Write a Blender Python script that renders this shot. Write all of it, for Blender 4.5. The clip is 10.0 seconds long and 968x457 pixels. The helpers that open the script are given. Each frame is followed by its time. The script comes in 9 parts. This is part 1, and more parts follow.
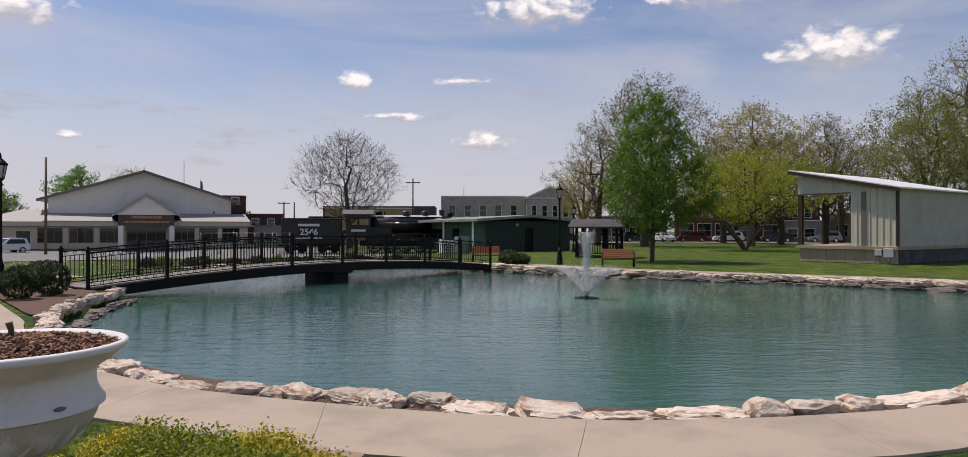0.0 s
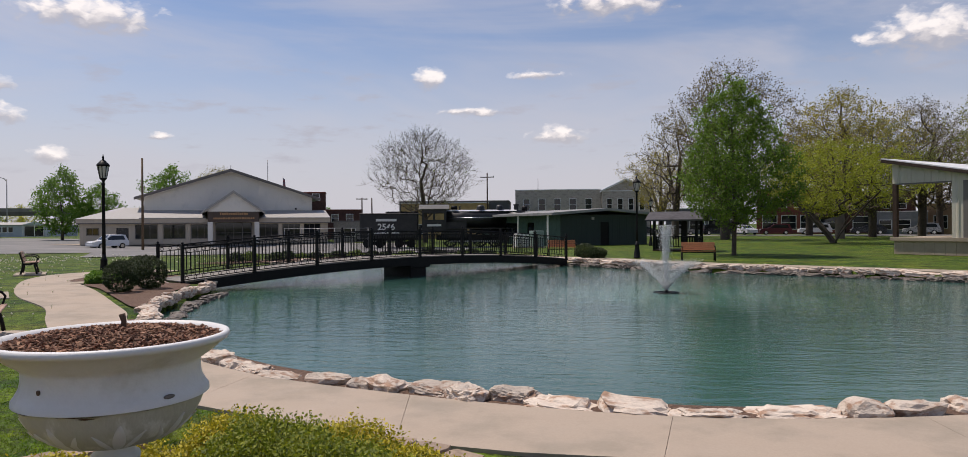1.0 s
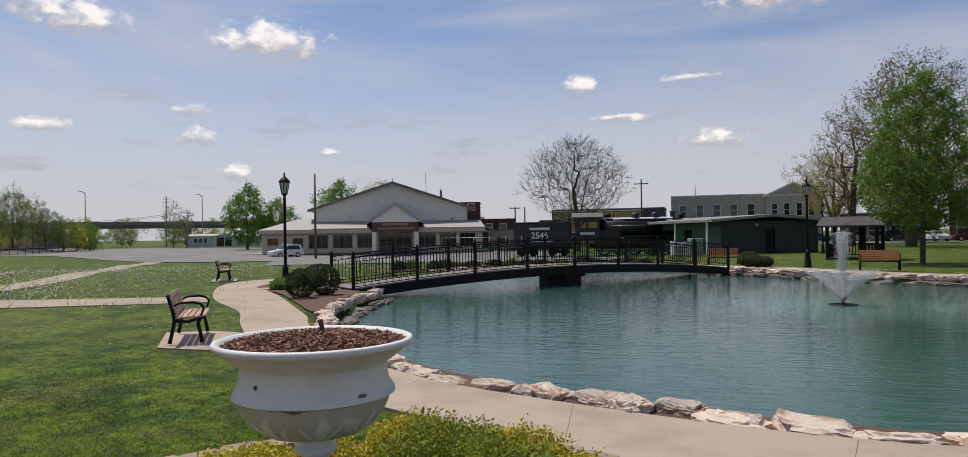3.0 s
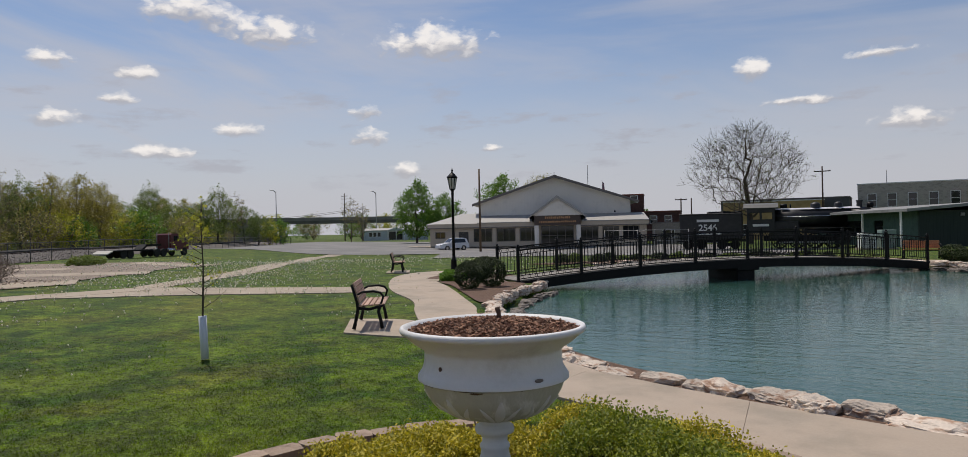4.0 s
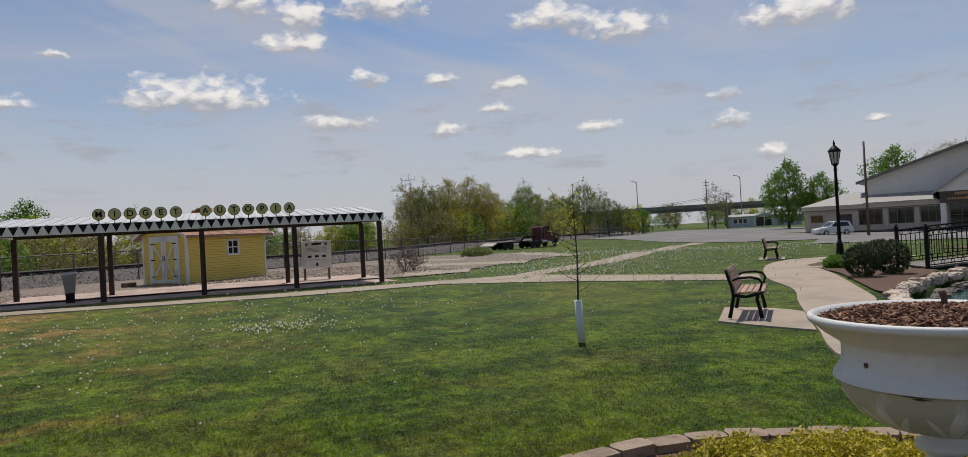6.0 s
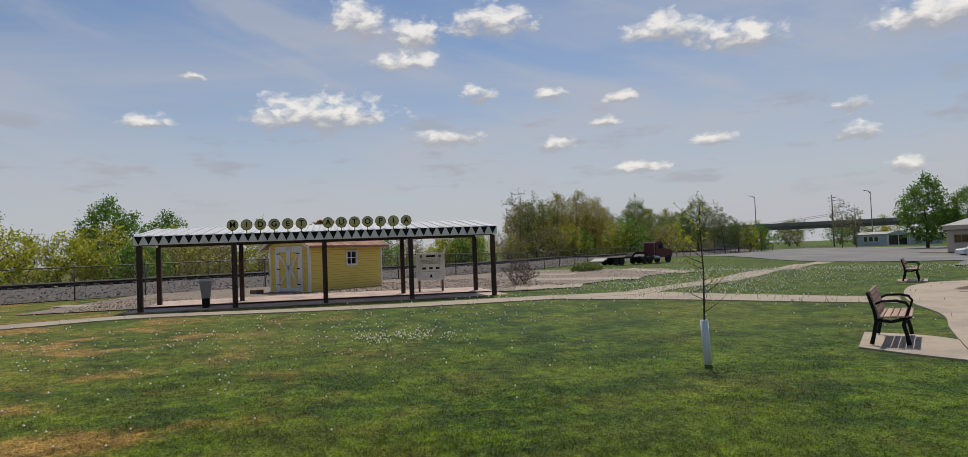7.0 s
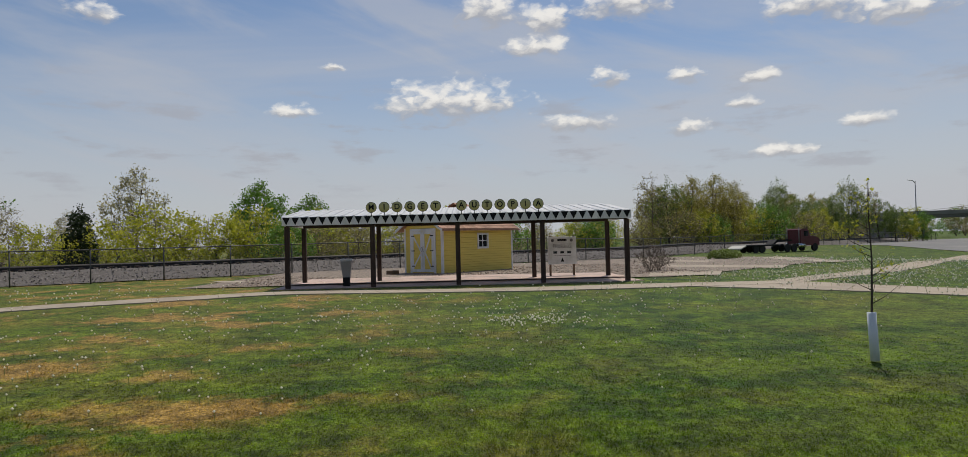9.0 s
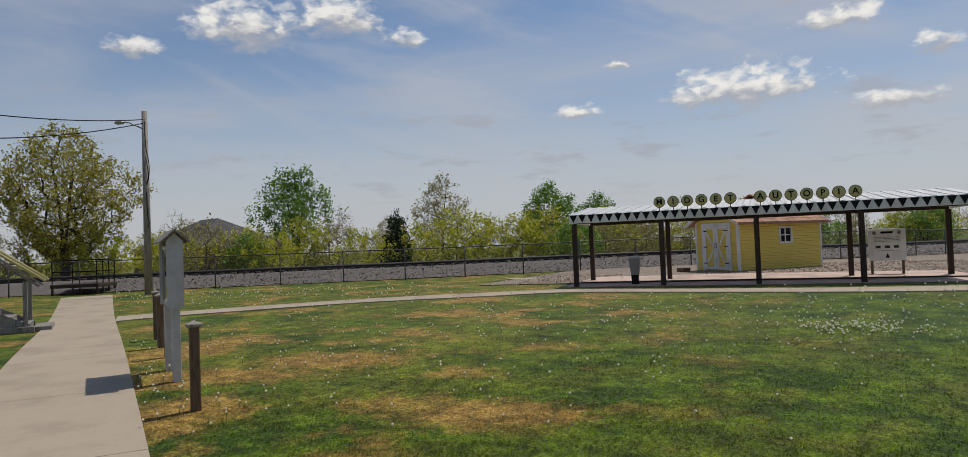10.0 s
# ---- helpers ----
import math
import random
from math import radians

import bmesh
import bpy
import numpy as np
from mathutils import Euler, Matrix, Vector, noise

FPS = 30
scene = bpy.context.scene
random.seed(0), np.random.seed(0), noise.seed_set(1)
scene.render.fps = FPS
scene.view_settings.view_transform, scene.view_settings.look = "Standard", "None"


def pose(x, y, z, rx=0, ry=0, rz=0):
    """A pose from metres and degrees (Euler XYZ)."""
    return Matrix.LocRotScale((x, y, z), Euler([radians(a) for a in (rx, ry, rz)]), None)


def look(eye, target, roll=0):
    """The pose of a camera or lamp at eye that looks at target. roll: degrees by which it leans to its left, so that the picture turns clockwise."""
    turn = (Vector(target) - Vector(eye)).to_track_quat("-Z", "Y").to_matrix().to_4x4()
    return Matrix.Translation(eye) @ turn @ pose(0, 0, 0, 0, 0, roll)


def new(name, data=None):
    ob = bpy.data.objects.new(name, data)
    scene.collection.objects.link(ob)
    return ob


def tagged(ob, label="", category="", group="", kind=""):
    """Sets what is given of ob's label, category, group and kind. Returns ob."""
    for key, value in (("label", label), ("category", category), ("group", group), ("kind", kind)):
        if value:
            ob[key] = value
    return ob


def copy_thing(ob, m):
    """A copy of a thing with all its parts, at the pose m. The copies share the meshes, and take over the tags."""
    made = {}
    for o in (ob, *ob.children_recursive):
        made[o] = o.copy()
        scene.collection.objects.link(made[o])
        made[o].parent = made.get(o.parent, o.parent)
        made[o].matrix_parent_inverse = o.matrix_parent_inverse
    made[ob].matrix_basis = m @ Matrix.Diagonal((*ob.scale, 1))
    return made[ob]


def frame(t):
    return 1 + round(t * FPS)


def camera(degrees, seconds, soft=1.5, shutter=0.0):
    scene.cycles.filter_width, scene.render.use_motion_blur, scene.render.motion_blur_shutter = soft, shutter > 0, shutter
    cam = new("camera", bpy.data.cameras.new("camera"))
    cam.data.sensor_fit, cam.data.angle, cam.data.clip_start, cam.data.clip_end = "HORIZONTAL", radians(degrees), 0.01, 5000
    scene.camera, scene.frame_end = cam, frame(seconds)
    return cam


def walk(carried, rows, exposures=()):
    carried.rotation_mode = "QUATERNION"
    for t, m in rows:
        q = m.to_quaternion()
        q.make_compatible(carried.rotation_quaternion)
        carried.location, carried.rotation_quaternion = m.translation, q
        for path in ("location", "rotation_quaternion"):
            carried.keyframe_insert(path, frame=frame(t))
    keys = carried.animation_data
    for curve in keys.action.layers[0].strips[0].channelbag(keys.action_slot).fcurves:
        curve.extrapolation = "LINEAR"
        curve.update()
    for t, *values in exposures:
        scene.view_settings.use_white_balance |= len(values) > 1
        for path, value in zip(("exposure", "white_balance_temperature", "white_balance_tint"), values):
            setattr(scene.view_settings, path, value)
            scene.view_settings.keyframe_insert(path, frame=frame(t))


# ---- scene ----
cam = camera(68.6, 10.0, soft=0.55)
PATH = [
    (0, (-0.146, 0.395, 1.717), (-0.177, 2.394, 1.724), -0.0),
    (0.5, (-0.18, 0.389, 1.712), (-0.315, 2.385, 1.715), -0.5),
    (1, (-0.213, 0.394, 1.718), (-0.452, 2.38, 1.709), -0.4),
    (1.5, (-0.24, 0.391, 1.713), (-0.554, 2.367, 1.7), -0.3),
    (2, (-0.279, 0.373, 1.717), (-0.686, 2.331, 1.702), -0.3),
    (2.2, (-0.292, 0.335, 1.721), (-0.738, 2.285, 1.717), -0.4),
    (3.3, (-0.289, 0.191, 1.745), (-1.046, 2.042, 1.764), -0.8),
    (3.5, (-0.276, 0.124, 1.736), (-1.11, 1.942, 1.752), -0.7),
    (4, (-0.301, 0.132, 1.733), (-1.363, 1.826, 1.741), -1.2),
    (4.5, (-0.319, 0.177, 1.722), (-1.642, 1.677, 1.727), -0.9),
    (5, (-0.382, 0.255, 1.68), (-1.857, 1.605, 1.654), -0.2),
    (5.5, (-0.535, 0.307, 1.65), (-2.148, 1.488, 1.594), -1.2),
    (6, (-0.667, 0.307, 1.651), (-2.41, 1.287, 1.667), -3.1),
    (7.5, (-0.861, 0.111, 1.669), (-2.762, 0.73, 1.725), -1.2),
    (8, (-0.896, 0.093, 1.653), (-2.822, 0.63, 1.704), -1.1),
    (8.5, (-0.957, 0.089, 1.637), (-2.899, 0.561, 1.686), -1.4),
    (9, (-1.089, 0.112, 1.625), (-3.056, 0.473, 1.663), -1.4),
    (9.5, (-1.395, 0.132, 1.625), (-3.395, 0.113, 1.639), -1.7),
    (10, (-1.702, 0.097, 1.633), (-3.654, -0.335, 1.687), -2.2),
]

walk(cam, [(t, look(eye, target, roll)) for t, eye, target, roll in PATH], [(0.0, 0.1, 6950.0, 18.0), (2.2, 0.06, 6900.0, 15.0), (3.5, 0.0, 6850.0, 13.0), (4.5, -0.17, 6850.0, 12.0), (10.0, -0.17, 6850.0, 9.0)])

# ---- light ----
SUN_EL, SUN_AZ = 63.0, -59.5  # degrees; azimuth clockwise from +y
sun_dir = Vector((math.sin(radians(SUN_AZ)) * math.cos(radians(SUN_EL)), math.cos(radians(SUN_AZ)) * math.cos(radians(SUN_EL)), math.sin(radians(SUN_EL))))
sun = new("sun", bpy.data.lights.new("sun", "SUN"))
sun.data.energy, sun.data.angle, sun.data.color = 3.5, radians(0.6), (1.0, 0.955, 0.88)
sun.matrix_world = look((0, 0, 60), Vector((0, 0, 60)) - sun_dir)
scene.view_settings.exposure = 0.0

# clouds: azimuth (to the left of +y), elevation, half width, half height, in degrees
CLOUDS = [
    (-3.4, 16.9, 5.2, 1.5), (-25.4, 12.5, 4.4, 1.8), (-17.3, 17.4, 5.2, 0.9), (11.2, 11.4, 1.6, 1.0), (0.8, 7.0, 2.6, 0.8),
    (2.4, 11.8, 2.2, 0.45), (7.9, 9.0, 2.6, 0.45), (31.3, 6.6, 1.3, 0.35), (35.6, 14.6, 4.9, 1.6), (48.2, 15.0, 3.4, 1.3),
    (54.3, 16.3, 3.7, 1.4), (57.9, 11.7, 1.3, 0.65), (51.1, 7.9, 1.9, 0.65), (56.7, 6.2, 2.4, 0.6), (41.4, 9.5, 1.3, 0.6),
    (41.3, 7.4, 1.8, 0.8), (69.4, 12.5, 1.6, 0.95), (71.9, 9.1, 3.2, 0.75), (63.3, 12.3, 1.5, 0.85), (59.2, 9.9, 1.3, 0.5),
    (63.2, 8.3, 1.9, 0.75), (38.3, 4.9, 1.5, 0.7), (82.0, 10.9, 6.6, 1.9), (94.6, 10.3, 1.8, 0.65), (79.2, 18.1, 2.7, 2.0),
    (74.2, 17.1, 1.9, 1.3), (75.3, 15.1, 2.7, 0.8), (67.9, 17.9, 3.7, 1.7), (91.4, 13.8, 1.0, 0.3), (120.7, 16.9, 4.2, 2.3),
    (113.1, 18.0, 3.0, 1.7), (108.3, 16.4, 1.7, 0.8), (128.6, 15.2, 2.0, 0.8), (-40.0, 13.0, 5.0, 1.6), (-60.0, 17.0, 6.0, 2.2),
    (150.0, 14.0, 6.0, 2.0), (-95.0, 15.0, 7.0, 2.2), (-140.0, 18.0, 6.0, 2.4), (175.0, 22.0, 7.0, 2.6),
]


class Nodes:
    """Short ways to make and join shader nodes."""

    def __init__(self, tree):
        self.tree = tree
        tree.nodes.clear()

    def add(self, kind, inputs=()):
        node = self.tree.nodes.new(kind)
        for key, value in dict(inputs).items():
            self.put(node.inputs[key], value)
        return node

    def put(self, socket, value):
        if isinstance(value, bpy.types.NodeSocket):
            self.tree.links.new(value, socket)
        else:
            socket.default_value = value

    def math(self, op, a, b=0.0, c=0.0, clamp=False):
        n = self.add("ShaderNodeMath")
        n.operation, n.use_clamp = op, clamp
        for s, v in zip(n.inputs, (a, b, c)):
            self.put(s, v)
        return n.outputs[0]

    def vec(self, op, a, b=(0, 0, 0), c=(0, 0, 0)):
        n = self.add("ShaderNodeVectorMath")
        n.operation = op
        for s, v in zip(n.inputs, (a, b, c)):
            self.put(s, v)
        return n.outputs["Value"] if op in ("DOT_PRODUCT", "LENGTH", "DISTANCE") else n.outputs["Vector"]

    def ramp(self, x, lo, hi, a=0.0, b=1.0):
        n = self.add("ShaderNodeMapRange", {0: x, 1: lo, 2: hi, 3: a, 4: b})
        n.interpolation_type = "SMOOTHSTEP"
        return n.outputs[0]

    def mix(self, fac, a, b, blend="MIX"):
        n = self.add("ShaderNodeMix")
        n.data_type, n.blend_type = "RGBA", blend
        self.put(n.inputs[0], fac)
        for s, v in ((n.inputs[6], a), (n.inputs[7], b)):
            self.put(s, (*v, 1) if isinstance(v, tuple) and len(v) == 3 else v)
        return n.outputs[2]

    def noise(self, vector, scale, detail=4.0, rough=0.55, out="Fac", distortion=0.0):
        n = self.add("ShaderNodeTexNoise", {"Scale": scale, "Detail": detail, "Roughness": rough, "Distortion": distortion})
        if vector is not None:
            self.put(n.inputs["Vector"], vector)
        return n.outputs[out]


def make_world():
    world = bpy.data.worlds.new("sky")
    scene.world = world
    world.use_nodes = True
    n = Nodes(world.node_tree)
    sky = n.add("ShaderNodeTexSky")
    sky.sky_type, sky.sun_disc, sky.sun_elevation, sky.sun_rotation = "NISHITA", False, radians(SUN_EL), radians(SUN_AZ)
    sky.altitude, sky.air_density, sky.dust_density, sky.ozone_density = 250.0, 1.0, 0.6, 1.2
    way = n.add("ShaderNodeTexCoord").outputs["Generated"]
    xyz = n.add("ShaderNodeSeparateXYZ", {0: way})
    az = n.math("MULTIPLY", n.math("ARCTAN2", n.math("MULTIPLY", xyz.outputs[0], -1.0), xyz.outputs[1]), 57.2958)
    el = n.math("MULTIPLY", n.math("ARCSINE", xyz.outputs[2]), 57.2958)
    flat = n.add("ShaderNodeCombineXYZ", {0: az, 1: el, 2: 0.0}).outputs[0]
    wob = n.noise(n.vec("MULTIPLY", flat, (0.55, 1.15, 1)), 1.0, 5.0, 0.6, out="Color")
    bent = n.vec("MULTIPLY_ADD", n.vec("SUBTRACT", wob, (0.5, 0.5, 0.5)), (1.7, 0.9, 0), flat)
    field = 0.0001
    side = 0.0
    for a, e, w, h in CLOUDS:
        d = n.add("ShaderNodeSeparateXYZ", {0: n.vec("MULTIPLY_ADD", bent, (1 / w, 1 / (1.2 * h), 0), (-a / w, -e / (1.2 * h), 0))})
        y = n.math("MAXIMUM", d.outputs[1], n.math("MULTIPLY", d.outputs[1], -1.55))
        dist = n.math("MULTIPLY_ADD", d.outputs[0], d.outputs[0], n.math("MULTIPLY", y, y))
        one = n.math("EXPONENT", n.math("MULTIPLY", dist, -1.0))
        field = n.math("ADD", field, one)
        side = n.math("MULTIPLY_ADD", one, d.outputs[1], side)
    height = n.math("DIVIDE", side, field)
    fine = n.noise(n.vec("MULTIPLY", bent, (0.62, 1.05, 1)), 1.0, 6.0, 0.52)
    heap = n.add("ShaderNodeTexVoronoi", {"Vector": n.vec("MULTIPLY", bent, (0.75, 1.15, 1)), "Scale": 1.0, "Detail": 2.0, "Roughness": 0.5})
    heap.feature = "SMOOTH_F1"
    heap.inputs["Smoothness"].default_value = 0.6
    puff = n.math("SUBTRACT", 0.5, heap.outputs["Distance"])
    rough_edge = n.math("ADD", n.math("MULTIPLY", n.math("SUBTRACT", fine, 0.5), 2.4), n.math("MULTIPLY", puff, 1.0))
    body = n.math("ADD", n.math("ADD", 1.15, n.math("LOGARITHM", field, 2.71828)), rough_edge)
    cover = n.math("MULTIPLY", n.ramp(body, -0.3, 0.9), n.ramp(height, -0.7, 0.1, 0.55, 1.0))
    # thin high veil: bands along the horizon and slanting streaks, thicker low down
    veil = n.noise(n.vec("MULTIPLY", flat, (0.035, 0.16, 1)), 1.0, 5.0, 0.55, distortion=0.6)
    veil = n.math("MULTIPLY", n.ramp(veil, 0.36, 0.72), n.math("MULTIPLY", n.ramp(el, 10.0, 34.0, 0.66, 0.12), n.ramp(az, 30.0, 105.0, 1.0, 0.75)))
    slant = n.add("ShaderNodeCombineXYZ", {0: n.math("MULTIPLY_ADD", az, 0.030, n.math("MULTIPLY", el, 0.05)), 1: n.math("MULTIPLY_ADD", el, 0.20, n.math("MULTIPLY", az, -0.075)), 2: 3.0}).outputs[0]
    streak = n.math("MULTIPLY", n.ramp(n.noise(slant, 1.0, 5.0, 0.55, distortion=0.5), 0.48, 0.72), n.ramp(az, 10.0, 60.0, 0.12, 0.5))
    haze = n.math("MULTIPLY", n.ramp(el, 0.0, 17.5, 0.94, 0.0), n.ramp(az, 30.0, 110.0, 1.0, 0.86))
    veil = n.math("SUBTRACT", 1.0, n.math("MULTIPLY", n.math("MULTIPLY", n.math("SUBTRACT", 1.0, veil), n.math("SUBTRACT", 1.0, streak)), n.math("SUBTRACT", 1.0, haze)))
    blue = n.mix(1.0, sky.outputs[0], (0.082, 0.088, 0.098), "MULTIPLY")
    col = n.mix(veil, blue, (0.52, 0.545, 0.615))
    fleck = n.ramp(n.noise(n.vec("MULTIPLY", flat, (0.16, 0.62, 1)), 1.0, 5.0, 0.6), 0.54, 0.7)
    fleck = n.math("MULTIPLY", fleck, n.math("MULTIPLY", n.ramp(el, 2.0, 6.0), n.ramp(el, 9.0, 15.0, 0.6, 0.0)))
    col = n.mix(fleck, col, (0.40, 0.42, 0.49))
    # sunlit heads, grey flat bases
    lift = n.math("ADD", height, n.math("ADD", n.math("MULTIPLY", n.math("SUBTRACT", fine, 0.5), 1.1), n.math("MULTIPLY", puff, 0.5)))
    white = n.mix(n.ramp(lift, 0.30, -0.42), (0.95, 0.945, 0.94), (0.44, 0.455, 0.505))
    col = n.mix(n.math("MULTIPLY", cover, 0.92), col, white)
    back = n.add("ShaderNodeBackground", {"Color": col, "Strength": 1.0})
    n.tree.links.new(back.outputs[0], n.add("ShaderNodeOutputWorld").inputs[0])


make_world()

# ---- materials ----
MATS = {}


def material(name, base=(0.5, 0.5, 0.5), rough=0.7, metal=0.0, spots=None, spot_scale=3.0, spot=(0.45, 0.65), grain=0.12, grain_scale=40.0, bump=0.2, bump_scale=60.0, vary=0.0, island=0.0, stretch=(1, 1, 1), spec=0.5, sheer=0.0, space="Object"):
    """A surface with a base colour, blotches of a second colour, fine grain and relief, varied from object to object or island to island."""
    if name in MATS:
        return MATS[name]
    m = MATS[name] = bpy.data.materials.new(name)
    m.use_nodes = True
    n = Nodes(m.node_tree)
    if space == "World":
        where = n.add("ShaderNodeNewGeometry").outputs["Position"]
    else:
        where = n.add("ShaderNodeTexCoord").outputs["Object"]
    where = n.vec("MULTIPLY", where, stretch)
    if vary and space != "World":
        rnd = n.add("ShaderNodeObjectInfo").outputs["Random"]
        where = n.vec("ADD", where, n.add("ShaderNodeCombineXYZ", {0: n.math("MULTIPLY", rnd, 37.0), 1: n.math("MULTIPLY", rnd, 11.0), 2: 0.0}).outputs[0])
    col = (*base, 1)
    if spots:
        col = n.mix(n.ramp(n.noise(where, spot_scale, 5.0, 0.6), *spot), col, spots)
    tone = n.math("MULTIPLY_ADD", n.math("SUBTRACT", n.noise(where, grain_scale, 3.0, 0.6), 0.5), 2 * grain, 1.0)
    if vary:
        tone = n.math("MULTIPLY", tone, n.math("MULTIPLY_ADD", n.math("SUBTRACT", n.add("ShaderNodeObjectInfo").outputs["Random"], 0.5), 2 * vary, 1.0))
    if island:
        tone = n.math("MULTIPLY", tone, n.math("MULTIPLY_ADD", n.math("SUBTRACT", n.add("ShaderNodeNewGeometry").outputs["Random Per Island"], 0.5), 2 * island, 1.0))
    col = n.mix(1.0, col, n.add("ShaderNodeCombineColor", {0: tone, 1: tone, 2: tone}).outputs[0], "MULTIPLY")
    shader = n.add("ShaderNodeBsdfPrincipled", {"Base Color": col, "Metallic": metal, "Specular IOR Level": spec})
    n.put(shader.inputs["Roughness"], n.ramp(n.noise(where, spot_scale * 2.3, 3.0), 0.2, 0.8, max(rough - 0.1, 0.02), min(rough + 0.1, 1.0)))
    if bump:
        b = n.add("ShaderNodeBump", {"Strength": bump, "Distance": 0.02, "Height": n.noise(where, bump_scale, 4.0, 0.6)})
        n.put(shader.inputs["Normal"], b.outputs[0])
    out = shader.outputs[0]
    if sheer:
        through_leaf = n.add("ShaderNodeBsdfTranslucent", {"Color": col})
        out = n.add("ShaderNodeMixShader", {0: sheer, 1: out, 2: through_leaf.outputs[0]}).outputs[0]
    n.tree.links.new(out, n.add("ShaderNodeOutputMaterial").inputs[0])
    return m


def grass_material(name="grass_ground", blade=False):
    """The lawn: fresh, yellowish and dry stretches by place; blades take the same colours with a tone of their own."""
    m = MATS[name] = bpy.data.materials.new(name)
    m.use_nodes = True
    n = Nodes(m.node_tree)
    g = n.add("ShaderNodeNewGeometry")
    p = g.outputs["Position"]
    big = n.noise(p, 0.16, 4.0, 0.6)
    mid = n.noise(p, 0.9, 6.0, 0.7)
    fine = n.noise(p, 26.0, 4.0, 0.7)
    col = n.mix(n.ramp(mid, 0.40, 0.60), (0.024, 0.060, 0.004), (0.084, 0.132, 0.007))
    col = n.mix(n.ramp(big, 0.50, 0.70, 0.0, 0.7), col, (0.108, 0.132, 0.014))
    xyz = n.add("ShaderNodeSeparateXYZ", {0: p})
    # bare and dry stretches lie towards the sign path
    dry_zone = n.ramp(n.math("ADD", n.math("MULTIPLY", xyz.outputs[1], -0.8), n.math("MULTIPLY", xyz.outputs[0], -0.2)), -1.0, 6.0)
    col = n.mix(n.math("MULTIPLY", dry_zone, n.ramp(n.noise(p, 0.35, 5.0, 0.65), 0.40, 0.64, 0.05, 0.65)), col, (0.18, 0.17, 0.024))
    dry = n.math("MULTIPLY", n.ramp(n.noise(p, 0.55, 6.0, 0.68), 0.50, 0.62), n.math("MULTIPLY_ADD", dry_zone, 0.8, 0.12))
    # worn bare spots: centre and radii in metres
    ragged = n.math("MULTIPLY", n.math("SUBTRACT", n.noise(p, 2.2, 6.0, 0.7), 0.5), 2.6)
    for cx, cy, rx, ry in ((-8.3, -1.35, 0.55, 0.95), (-8.3, -4.6, 0.8, 0.7), (-11.4, -4.4, 0.7, 1.1), (-12.3, -7.3, 1.6, 0.8), (-10.2, -5.4, 0.5, 1.2), (-6.6, -2.2, 0.35, 0.5)):
        away = n.vec("LENGTH", n.vec("MULTIPLY_ADD", p, (1 / rx, 1 / ry, 0), (-cx / rx, -cy / ry, 0)))
        spot = n.ramp(n.math("ADD", away, ragged), 0.6, 1.3, 0.85, 0.0)
        dry = n.math("MAXIMUM", dry, spot)
    col = n.mix(dry, col, (0.30, 0.18, 0.05))
    clump = n.math("MULTIPLY", n.ramp(n.noise(p, 1.5, 5.0, 0.72), 0.32, 0.68, 0.76, 1.24), n.ramp(n.noise(p, 5.0, 4.0, 0.65), 0.32, 0.68, 0.62, 1.4))
    if blade:
        tone = n.math("MULTIPLY", clump, n.math("MULTIPLY_ADD", g.outputs["Random Per Island"], 0.9, 0.62))
    else:
        tone = n.math("MULTIPLY", clump, n.ramp(fine, 0.28, 0.72, 0.3, 1.65))
    col = n.mix(1.0, col, n.add("ShaderNodeCombineColor", {0: tone, 1: tone, 2: tone}).outputs[0], "MULTIPLY")
    s = n.add("ShaderNodeBsdfPrincipled", {"Base Color": col, "Roughness": 0.8, "Specular IOR Level": 0.2})
    if blade:
        n.put(s.inputs["Normal"], n.vec("NORMALIZE", n.vec("MULTIPLY_ADD", g.outputs["Normal"], (0.16, 0.16, 0.16), (0, 0, 1))))
    else:
        b = n.add("ShaderNodeBump", {"Strength": 0.7, "Distance": 0.05, "Height": n.math("ADD", fine, n.noise(p, 7.0, 3.0))})
        n.put(s.inputs["Normal"], b.outputs[0])
    if blade:
        # light shines through thin blades
        s = n.add("ShaderNodeMixShader", {0: 0.6, 1: s.outputs[0], 2: n.add("ShaderNodeBsdfTranslucent", {"Color": n.mix(1.0, col, (1.5, 1.6, 1.2), "MULTIPLY")}).outputs[0]})
    n.tree.links.new(s.outputs[0], n.add("ShaderNodeOutputMaterial").inputs[0])
    return m


